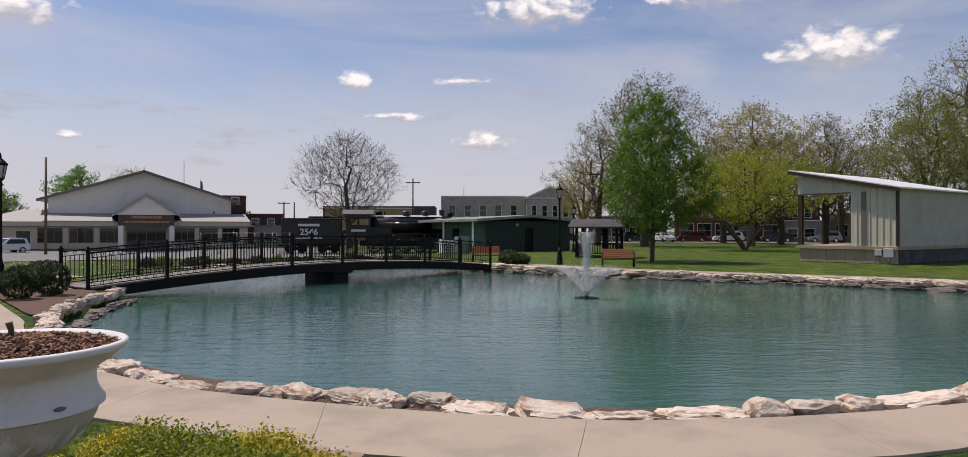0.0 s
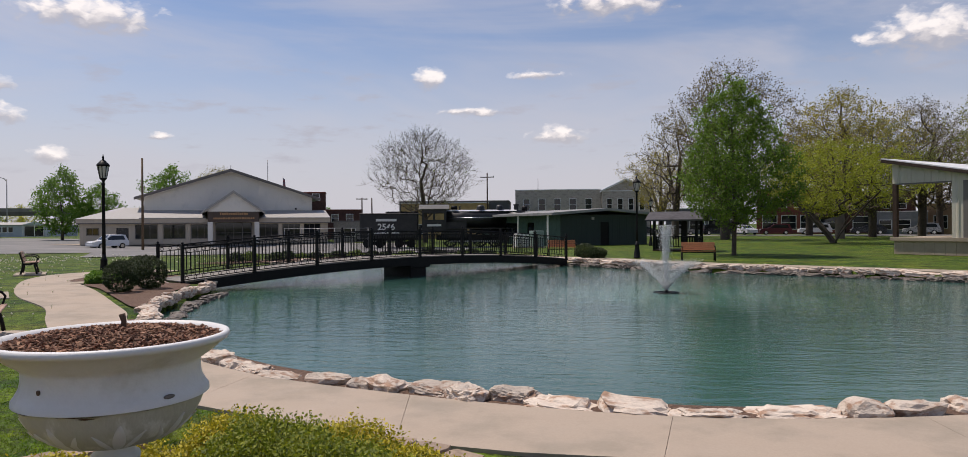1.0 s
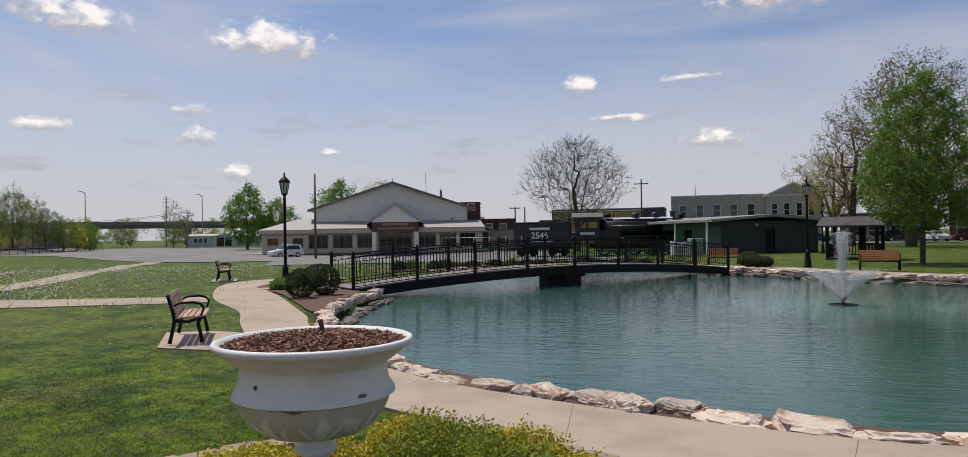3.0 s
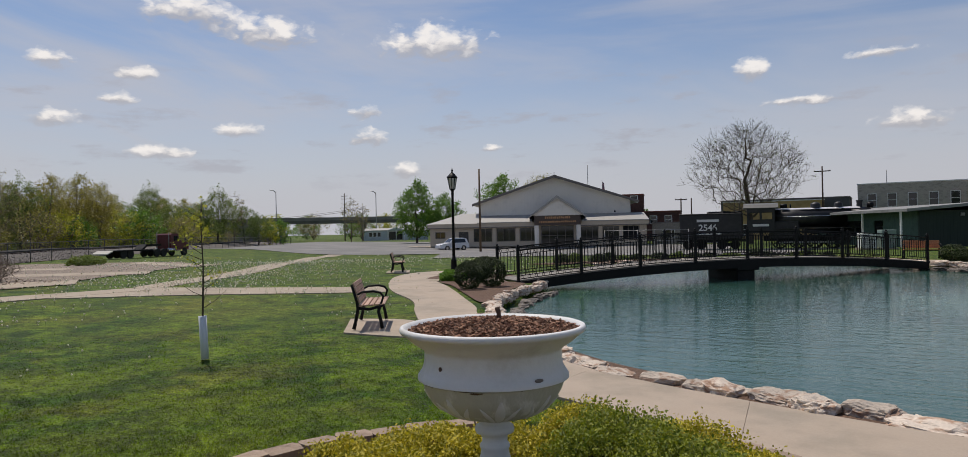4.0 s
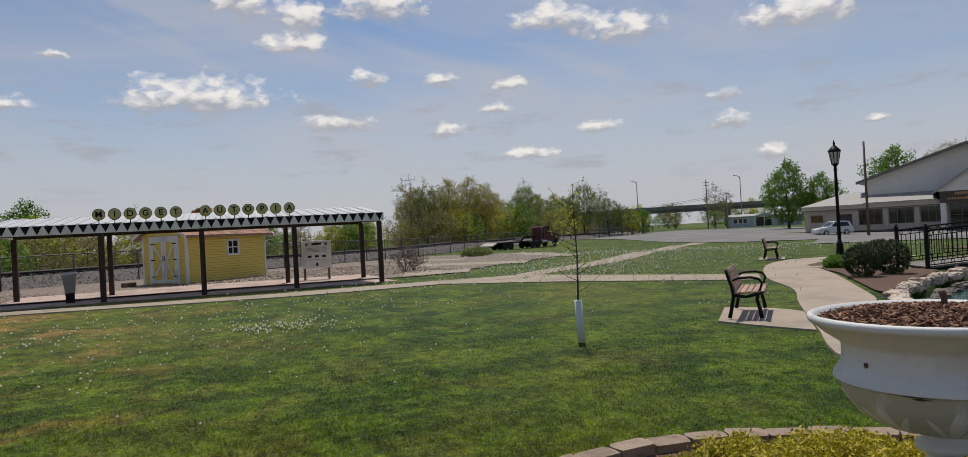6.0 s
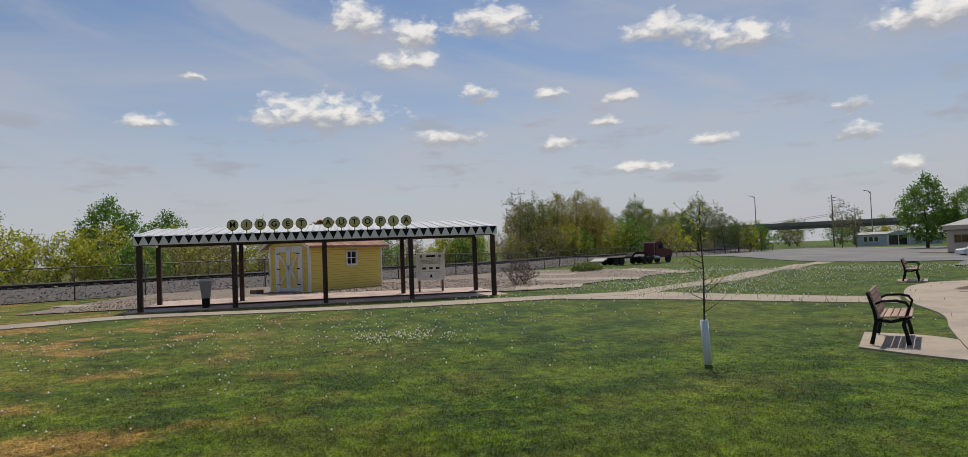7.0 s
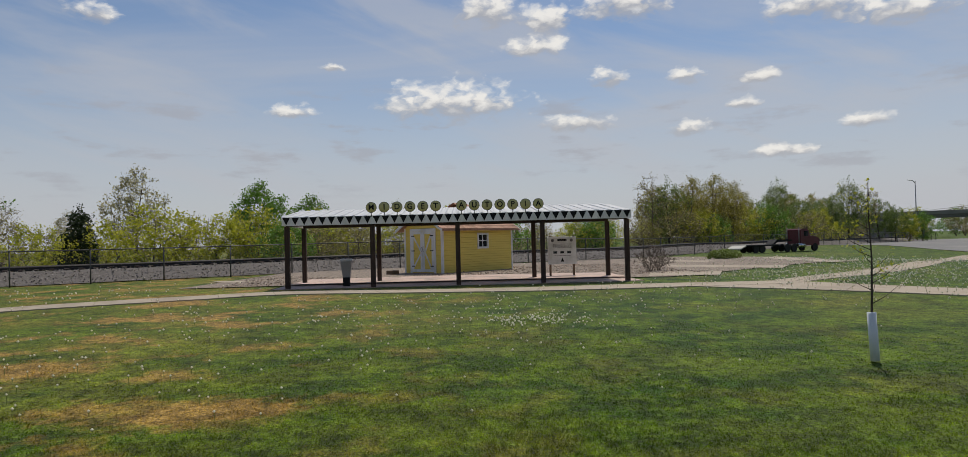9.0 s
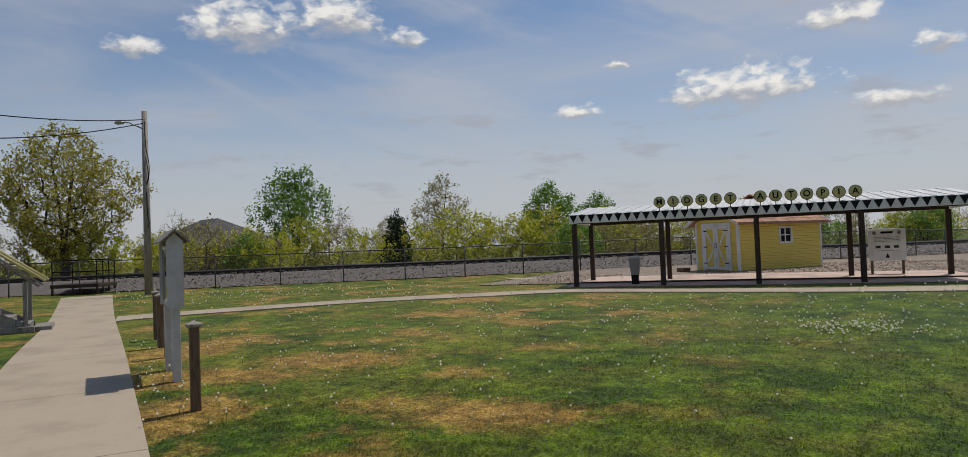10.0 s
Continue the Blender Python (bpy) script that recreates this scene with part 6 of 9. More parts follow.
# ---- trees ----
def crown_points(rnd, count, base, top, radius, peak, lobes, shell):
    """Points inside an uneven crown: half width `radius` at the share `peak` of its height."""
    ph = rnd.uniform(0, 6.283, 8)
    out = []
    while len(out) < count:
        u, a = rnd.uniform(0.0, 1.0), rnd.uniform(0, 6.283)
        w = math.sin(math.pi * (u ** (math.log(0.5) / math.log(peak)))) ** 0.75
        if rnd.uniform() > w:
            continue
        bulge = 1 + lobes * (0.5 * math.sin(3 * a + ph[0] + 4 * u) + 0.35 * math.sin(5 * a + ph[1] - 7 * u) + 0.4 * math.sin(11 * u + ph[2] + 2 * a) + 0.3 * math.sin(a + ph[3]))
        r = radius * w * bulge * rnd.uniform(0, 1) ** shell
        out.append((r * math.cos(a), r * math.sin(a), base + (top - base) * (u + lobes * 0.10 * math.sin(2 * a + ph[4]) * u)))
    return np.array(out)


def grow(seed, height, radius, base, trunk, count, peak=0.5, lobes=0.3, shell=0.45, stems=1, fork=0.55, step=0.55, rise=0.8, leader=0.8):
    """A branching skeleton that reaches towards the points of a crown. Returns nodes, their parents and the tips."""
    rnd = np.random.RandomState(seed)
    nodes, parent = [np.zeros(3)], [-1]
    for k in range(stems):
        a = 6.283 * k / stems + rnd.uniform(0, 1)
        last = 0
        n = max(3, int(height * leader / step / 1.4))
        bow = rnd.normal(0, 0.05, 2)
        for i in range(1, n + 1):
            s = i / n
            z = height * leader * s
            off = fork * radius * max(0.0, s - (0.25 if stems < 4 else 0.0)) ** 1.2 if stems > 1 else 0.03 * radius * math.sin(3 * s)
            nodes.append(np.array([off * math.cos(a) + bow[0] * z * s, off * math.sin(a) + bow[1] * z * s, z]))
            parent.append(last)
            last = len(nodes) - 1
    goals = crown_points(rnd, count, base, height, radius, peak, lobes, shell)
    near = np.hypot(goals[:, 0], goals[:, 1]) + 0.25 * np.abs(goals[:, 2] - base)
    arr = np.array(nodes)
    tips = []
    for g in goals[np.argsort(near)]:
        d = arr - g
        cost = np.sqrt((d * d).sum(1)) + rise * np.maximum(0, d[:, 2] + 0.25 * np.hypot(d[:, 0], d[:, 1])) + np.where(arr[:, 2] < base * 0.85, 3.0, 0.0)
        i = int(np.argmin(cost))
        a, ln = arr[i], math.sqrt(((arr[i] - g) ** 2).sum())
        m = max(1, int(ln / step))
        extra = []
        last = i
        for k in range(1, m + 1):
            s = k / m
            p = a + (g - a) * s + np.array([0, 0, -0.10 * ln * math.sin(math.pi * s)])
            if k < m:
                p = p + rnd.normal(0, 0.035 * step, 3)
            extra.append(p)
            parent.append(last)
            last = len(arr) + len(extra) - 1
        arr = np.vstack([arr, np.array(extra)])
        tips.append(last)
    return arr, parent, tips


def tree_parts(seed, height, radius, base, trunk, leaf_mat, leaves, size, count=300, puff=0.16, whips=2, whip=0.55, bark=None, peak=0.5, lobes=0.3, shell=0.45, stems=1, fork=0.55, step=0.55, leader=0.8, tip_r=0.011):
    arr, parent, tips = grow(seed, height, radius, base, trunk, count, peak, lobes, shell, stems, fork, step, leader=leader)
    rnd = np.random.RandomState(seed + 7)
    load = np.zeros(len(arr))
    for i in tips:
        load[i] += 1
    for i in range(len(arr) - 1, 0, -1):
        load[parent[i]] += load[i]
    thick = np.maximum(tip_r, trunk * (np.maximum(load, 0.3) / load[0] * (stems if stems > 1 else 1)) ** 0.7)
    thick = np.minimum(thick, trunk * 1.25)
    kids = {}
    for i in range(1, len(arr)):
        kids.setdefault(parent[i], []).append(i)
    wood = Mesh()
    starts = [(0, k) for k in kids[0]]
    while starts:
        a, b = starts.pop()
        chain = [a, b]
        while chain[-1] in kids:
            ks = sorted(kids[chain[-1]], key=lambda q: -load[q])
            starts += [(chain[-1], q) for q in ks[1:]]
            chain.append(ks[0])
        rad = [float(min(thick[q], thick[chain[1]])) for q in chain]
        if rad[0] > tip_r * 1.01 and len(chain) > 2:
            rad[-1] = tip_r * 0.6
        wood.tube([Vector(arr[q]) for q in chain], rad, 8 if rad[0] > 0.12 else 5 if rad[0] > 0.04 else 3, caps=False)
    spots = []
    for i in tips:
        d0 = arr[i] - arr[parent[i]]
        d0 = d0 / (np.linalg.norm(d0) + 1e-6)
        for k in range(whips):
            d = d0 + rnd.normal(0, 0.45, 3) + np.array([0, 0, 0.35])
            e = arr[i] + d / np.linalg.norm(d) * whip * rnd.uniform(0.5, 1.2)
            wood.tube([Vector(arr[i]), Vector(e)], [tip_r * 0.9, tip_r * 0.4], 3, caps=False)
            spots += [arr[i] + (e - arr[i]) * s for s in (0.3, 0.65, 1.0)]
        spots.append(arr[i])
    crown = None
    if leaves:
        v, f = scatter_leaves(spots, leaves, puff, size, seed)
        v[:, 2] = np.maximum(v[:, 2], 0.05)
        crown = leaf_mesh("crown", v, f, leaf_mat)
    return wood.data("trunk", bark or BARK), crown


def plant(name, x, y, data, label, turn=0.0, scale=1.0, group="", z=None):
    wood, crown = data
    root = thing(name, pose(x, y, ground_z(x, y) - 0.05 if z is None else z, 0, 0, turn) @ Matrix.Scale(scale, 4), label, "tree", group)
    part("trunk", wood, None, root)
    if crown:
        part("crown", crown, None, root)
    return root


MAPLE = tree_parts(101, 9.5, 3.0, 1.7, 0.13, LEAF_MAPLE, 34000, 0.066, 800, 0.12, 2, 0.5, peak=0.33, lobes=0.22, shell=0.4, leader=0.92, step=0.45)
plant("maple_tree", 8.7, 40.5, MAPLE, "bright green young maple with a dense upright crown on the lawn")
SPREADING = tree_parts(102, 8.6, 6.3, 2.4, 0.2, LEAF_SPREAD, 24000, 0.085, 700, 0.16, 2, 0.6, peak=0.5, lobes=0.35, shell=0.35, stems=4, fork=0.85, leader=0.6)
plant("spreading_tree", 22.2, 64.0, SPREADING, "yellow-green spreading tree with a forked trunk on the lawn")
TALL_A = tree_parts(103, 18.0, 6.6, 3.5, 0.46, LEAF_TAWNY, 15000, 0.095, 900, 0.25, 4, 0.9, peak=0.55, lobes=0.35, shell=0.4, stems=2, fork=0.4, leader=0.75, step=0.8, tip_r=0.012)
TALL_B = tree_parts(104, 16.0, 6.8, 3.0, 0.42, LEAF_MOSS, 19000, 0.105, 700, 0.3, 3, 0.8, peak=0.5, lobes=0.3, shell=0.4, stems=2, fork=0.45, leader=0.7, step=0.8, tip_r=0.012)
TALL_C = tree_parts(105, 16.0, 6.4, 3.0, 0.42, LEAF_GOLDEN, 16000, 0.105, 700, 0.26, 3, 0.8, bark=TWIG, peak=0.58, lobes=0.3, shell=0.4, stems=3, fork=0.5, leader=0.7, step=0.8, tip_r=0.012)
TALL_D = tree_parts(118, 19.0, 6.5, 4.0, 0.48, LEAF_OLIVE, 4200, 0.11, 560, 0.25, 4, 1.0, peak=0.6, lobes=0.4, shell=0.4, stems=2, fork=0.4, leader=0.75, step=0.8, tip_r=0.014)
for k, (x, y, d, s, t) in enumerate([(16.6, 80, TALL_A, 1.05, 0), (12.2, 86, TALL_D, 0.72, 60), (29.5, 83, TALL_C, 1.02, 140), (36.5, 92, TALL_B, 0.92, 20), (44, 96, TALL_A, 0.95, 200), (33, 104, TALL_B, 0.95, 300), (50, 84, TALL_B, 1.15, 90), (56, 84, TALL_D, 1.22, 200), (64, 80, TALL_D, 1.25, 10), (70, 92, TALL_B, 1.4, 250), (45, 74, TALL_B, 0.9, 330), (55, 70, TALL_D, 1.0, 120), (12.0, 98, TALL_C, 0.72, 10), (23, 112, TALL_B, 0.8, 75), (52, 108, TALL_A, 0.9, 33), (74, 78, TALL_A, 1.15, 75)]):
    plant("park_tree", x, y, d, "tall park tree in thin spring leaf", t, s, "tall park trees")
BARE = tree_parts(106, 14.9, 7.0, 3.2, 0.33, LEAF_MID, 2600, 0.075, 1300, 0.2, 4, 1.2, bark=BARK, peak=0.52, lobes=0.22, shell=0.5, stems=2, fork=0.45, leader=0.75, step=1.0, tip_r=0.012)
plant("bare_tree", -19.0, 92.0, BARE, "large spreading tree with mostly bare dark branches", 40)
ROUND = tree_parts(107, 9.6, 3.3, 1.8, 0.22, LEAF_GREEN, 7500, 0.13, 280, 0.22, 2, 0.5, peak=0.5, lobes=0.6, shell=0.4, stems=2, fork=0.4, leader=0.75)
DEEP = tree_parts(120, 9.0, 3.6, 0.8, 0.18, LEAF_DEEP, 12000, 0.09, 260, 0.22, 2, 0.5, peak=0.5, lobes=0.35, shell=0.38, leader=0.85)
DENSE = tree_parts(119, 9.0, 3.6, 0.8, 0.2, LEAF_GREEN, 9500, 0.14, 300, 0.24, 2, 0.5, peak=0.45, lobes=0.3, shell=0.35, leader=0.85)
OAK = tree_parts(108, 12.0, 4.6, 1.6, 0.34, LEAF_OAK, 19000, 0.11, 720, 0.2, 2, 0.5, peak=0.5, lobes=0.22, shell=0.38, stems=2, fork=0.35, leader=0.8, tip_r=0.016)
THIN = tree_parts(109, 9.0, 2.2, 1.0, 0.10, LEAF_OLIVE, 900, 0.10, 130, 0.15, 3, 0.8, bark=TWIG, peak=0.5, lobes=0.3, leader=0.95, step=0.7, tip_r=0.016)
WHITE = tree_parts(110, 8.0, 2.4, 1.6, 0.15, LEAF_BLOSSOM, 3600, 0.10, 240, 0.14, 3, 0.6, peak=0.45, lobes=0.2, leader=0.9, tip_r=0.014)
GOLDEN = tree_parts(111, 10.0, 3.1, 1.0, 0.18, LEAF_GOLDEN, 8500, 0.095, 230, 0.22, 2, 0.7, bark=TWIG, peak=0.5, lobes=0.3, stems=2, fork=0.4, leader=0.85, step=0.7, tip_r=0.015)
SOFT = tree_parts(117, 9.4, 3.0, 0.8, 0.17, LEAF_MID, 9000, 0.095, 220, 0.22, 2, 0.6, peak=0.48, lobes=0.35, leader=0.85, step=0.7, tip_r=0.014)
BRUSH = tree_parts(112, 3.9, 2.3, 0.2, 0.04, LEAF_YELLOW, 2700, 0.095, 80, 0.16, 2, 0.5, bark=TWIG, peak=0.5, lobes=0.25, shell=0.4, stems=6, fork=0.7, leader=0.75, step=0.5, tip_r=0.012)
BRUSH2 = tree_parts(113, 3.6, 2.2, 0.2, 0.04, LEAF_OLIVE, 1500, 0.09, 85, 0.16, 3, 0.6, bark=TWIG, peak=0.5, lobes=0.3, shell=0.4, stems=6, fork=0.7, leader=0.75, step=0.5, tip_r=0.013)
GREENBUSH = tree_parts(114, 4.2, 2.4, 0.2, 0.05, LEAF_GREEN, 3600, 0.10, 150, 0.18, 2, 0.4, peak=0.42, lobes=0.3, stems=4, fork=0.6, leader=0.75)
CEDAR = tree_parts(115, 5.0, 1.35, 0.2, 0.10, LEAF_YEW, 6500, 0.10, 260, 0.13, 2, 0.3, peak=0.3, lobes=0.25, leader=0.95, step=0.35)
BARE_BUSH = tree_parts(116, 4.6, 2.8, 0.2, 0.05, LEAF_OLIVE, 0, 0.1, 150, 0.4, 5, 0.8, bark=TWIG, peak=0.5, lobes=0.3, stems=8, fork=0.7, leader=0.7, tip_r=0.022)
BLADE = grass_material("grass_blade", True)
for name, x, y, d, s, t, lab in [
    ("oak_tree", -38.8, -34.6, OAK, 0.82, 0, "large round-crowned tree in fresh yellowish leaf behind the railway"),
    ("leafy_tree", -56.8, -28.4, ROUND, 0.90, 50, "green tree with an open rounded crown behind the railway"),
    ("blossom_tree", -57.5, -15.8, WHITE, 0.92, 10, "thin tree with pale blossom behind the railway"),
    ("cedar_tree", -48.8, -16.6, CEDAR, 0.82, 0, "small dark green cedar behind the railway"),
    ("leafy_tree", -61.2, -7.2, DENSE, 0.72, 200, "dense bright green tree behind the railway"),
    ("leafy_tree", -64.0, -3.5, DENSE, 0.62, 120, "dense bright green tree behind the railway"),
    ("street_tree", -79.6, 103.5, DENSE, 1.22, 20, "full green tree beside the car park"),
    ("street_tree", -76.5, 108.5, DENSE, 0.98, 140, "full green tree beside the car park"),
    ("street_tree", -71.7, 121.0, ROUND, 1.34, 80, "green tree showing over a roof"),
    ("street_tree", -64.0, 124.0, TALL_C, 0.80, 80, "thinly leaved tree showing over a roof"),
    ("verge_tree", -109.0, 118.0, THIN, 1.1, 80, "small thin tree in front of an overpass"),
    ("verge_tree", -107.0, 119.5, THIN, 0.9, 180, "small thin tree in front of an overpass"),
]:
    plant(name, x, y, d, lab, t, s)

rows = along_line(FENCE, 1.0)
kinds = [(THIN, "thin_tree", "thin spring tree with few leaves behind the railway"), (GOLDEN, "budding_tree", "budding olive-gold tree behind the railway"), (SOFT, "leafy_tree", "soft green tree behind the railway"), (WHITE, "blossom_tree", "thin pale tree behind the railway"), (ROUND, "leafy_tree", "green tree behind the railway")]
rnd = random.Random(21)
far_line = shift(rows, 1.0)


def beside(i, d):
    return rows[i][0] + (far_line[i][0] - rows[i][0]) * d, rows[i][1] + (far_line[i][1] - rows[i][1]) * d


for i in range(10, len(rows) - 1, 2):
    x, y = beside(i, rnd.uniform(10.5, 17))
    mesh, nm, lab = (BRUSH, "brush", "yellow-green brush along the railway") if rnd.random() < (0.75 if rows[i][1] < 5 else 0.45) else (BRUSH2, "brush", "olive thicket along the railway")
    plant(nm, x, y, mesh, lab, rnd.uniform(0, 360), rnd.uniform(0.7, 1.05), "brush along the railway")
for i in range(8, len(rows) - 1, 2):
    x, y = beside(i, rnd.uniform(17, 34))
    if rows[i][1] < 21 or y < -0.42 * x:
        if i % 4:
            continue
        mesh, nm, lab = kinds[rnd.choice((0, 0, 3))]
        plant(nm, x, y, mesh, lab, rnd.uniform(0, 360), rnd.uniform(0.42, 0.6), "trees behind the railway")
    else:
        mesh, nm, lab = kinds[rnd.choice((0, 1, 1, 2, 2, 0))]
        plant(nm, x, y, mesh, lab, rnd.uniform(0, 360), rnd.uniform(0.75, 1.0), "trees behind the railway")
rnd = random.Random(77)
for k in range(17):
    x, y = -215 + 8.0 * k + rnd.uniform(-3, 3), 190 + 4.9 * k + rnd.uniform(-6, 6)
    plant("distant_tree", x, y, rnd.choice((BRUSH, BRUSH2, GREENBUSH)), "distant tree beyond an overpass", rnd.uniform(0, 360), rnd.uniform(1.8, 2.6), "distant trees")
# bearing to the left of +y, distance, height, kind
for k, (az, far, high, d, full) in enumerate((
    (66.3, 84, 8.6, THIN, 9.0), (65.0, 86, 8.0, SOFT, 9.4), (63.4, 88, 8.6, GOLDEN, 10.0), (61.7, 92, 9.0, GOLDEN, 10.0), (60.3, 94, 8.2, GOLDEN, 10.0), (58.9, 98, 5.0, BRUSH, 3.9),
    (57.8, 100, 5.6, GREENBUSH, 4.2), (57.0, 110, 9.0, SOFT, 9.4), (55.6, 114, 6.6, DEEP, 9.0), (54.4, 112, 5.0, BRUSH, 3.9), (53.6, 120, 7.2, DEEP, 9.0), (52.4, 124, 9.6, SOFT, 9.4),
    (51.2, 128, 8.8, THIN, 9.0), (50.5, 130, 7.0, DEEP, 9.0), (49.5, 132, 5.6, DEEP, 9.0), (48.7, 134, 4.6, BRUSH, 3.9), (47.9, 136, 4.8, GREENBUSH, 4.2), (55.0, 106, 4.4, BRUSH2, 3.6), (62.6, 86, 4.6, BRUSH, 3.9), (64.2, 82, 4.4, BRUSH2, 3.6))):
    plant("verge_tree", -1.1 - far * math.sin(radians(az)), 0.1 + far * math.cos(radians(az)), d, "spring tree in a thicket along the railway bank", 47 * k, high / full, "verge trees")
for x, y, s in ((-46.5, -4.0, 0.72), (-57, 12, 0.9), (-66.5, 23, 0.95), (-79, 42, 1.0), (-43.5, -25, 0.7)):
    plant("green_thicket", x, y, GREENBUSH, "bright green thicket behind the fence", 30 * x, s, "green thickets")
for x, y, s in ((-28.6, 12.1, 0.25), (-29.4, 12.8, 0.23)):
    plant("dry_bush", x, y, BARE_BUSH, "leafless brown twiggy bush on gravel", 50 * x, s, "dry bushes")
for x, y in ((-46.0, 24.6), (-46.8, 25.6), (-47.6, 26.4)):
    shrub("grass_tuft", x, y, 0.7, 0.6, LEAF_MID, 1500, 0.06, int(-x * 10), "grey-green tuft on the gravel yard", "plant", "tufts")
for corners in ([(-25.4, 10.6), (-25.0, 13.2), (-27.4, 14.6), (-28.4, 12.0)], [(-32.5, 14.5), (-29.1, 18.4), (-31.4, 20.2), (-34.6, 15.6)], [(-48.0, 29.0), (-34.2, 24.6), (-37.0, 28.4), (-50.0, 31.5)], [(-41.0, 16.5), (-38.0, 19.5), (-40.5, 21.5), (-44.0, 18.5)], [(-31.8, -5.8), (-30.3, -4.2), (-31.2, -3.8), (-32.7, -5.4)]):
    grid_patch("old_slab", corners, (4, 2), PALE_CONCRETE, "old pale concrete strip in the gravel", 0.016, "paving")


# ---- windows and walls for buildings ----
def window_unit(parent, x0, z0, x1, z1, y, name="window", trim=WHITE_PAINT, bars=(1, 0), w=0.08, label=""):
    """A recessed pane with frame and bars in a wall whose outer face is at local y, facing -y."""
    pane = part(name, Mesh().box(x0, y + 0.05, z0, x1, y + 0.08, z1), GLASS, parent, label)
    fr = Mesh()
    for a, b, c, d in ((x0 - w, z0 - w, x0, z1 + w), (x1, z0 - w, x1 + w, z1 + w), (x0, z1, x1, z1 + w), (x0, z0 - w, x1, z0)):
        fr.box(a, y - 0.04, b, c, y + 0.06, d)
    part("frame", fr, trim, pane)
    for k in range(bars[0]):
        x = x0 + (x1 - x0) * (k + 1) / (bars[0] + 1)
        part("glazing_bar", Mesh().box(x - 0.03, y - 0.01, z0, x + 0.03, y + 0.05, z1), trim, pane)
    for k in range(bars[1]):
        z = z0 + (z1 - z0) * (k + 1) / (bars[1] + 1)
        part("glazing_bar", Mesh().box(x0, y - 0.008, z - 0.03, x1, y + 0.048, z + 0.03), trim, pane)
    return pane


def wall_with_holes(x0, x1, z0, z1, y0, y1, holes):
    """A wall in local x and z, pierced by holes (x0, z0, x1, z1), as one closed mesh."""
    xs = sorted({x0, x1, *(h[0] for h in holes), *(h[2] for h in holes)})
    zs = sorted({z0, z1, *(h[1] for h in holes), *(h[3] for h in holes)})
    nx, nz = len(xs), len(zs)
    v = [(x, y, z) for y in (y0, y1) for z in zs for x in xs]
    at = lambda s, j, i: s * nx * nz + j * nx + i
    full = {(j, i) for j in range(nz - 1) for i in range(nx - 1) if not any(h[0] <= xs[i] < h[2] and h[1] <= zs[j] < h[3] for h in holes)}
    f = []
    for j, i in full:
        f += [(at(0, j, i), at(0, j, i + 1), at(0, j + 1, i + 1), at(0, j + 1, i)), (at(1, j, i), at(1, j + 1, i), at(1, j + 1, i + 1), at(1, j, i + 1))]
        for dj, di, (ja, ia), (jb, ib) in ((-1, 0, (j, i), (j, i + 1)), (1, 0, (j + 1, i + 1), (j + 1, i)), (0, -1, (j + 1, i), (j, i)), (0, 1, (j, i + 1), (j + 1, i + 1))):
            if (j + dj, i + di) not in full:
                f.append((at(0, ja, ia), at(1, ja, ia), at(1, jb, ib), at(0, jb, ib)))
    used = sorted({i for face in f for i in face})
    to = {i: k for k, i in enumerate(used)}
    return Mesh().add([v[i] for i in used], [tuple(to[i] for i in face) for face in f])


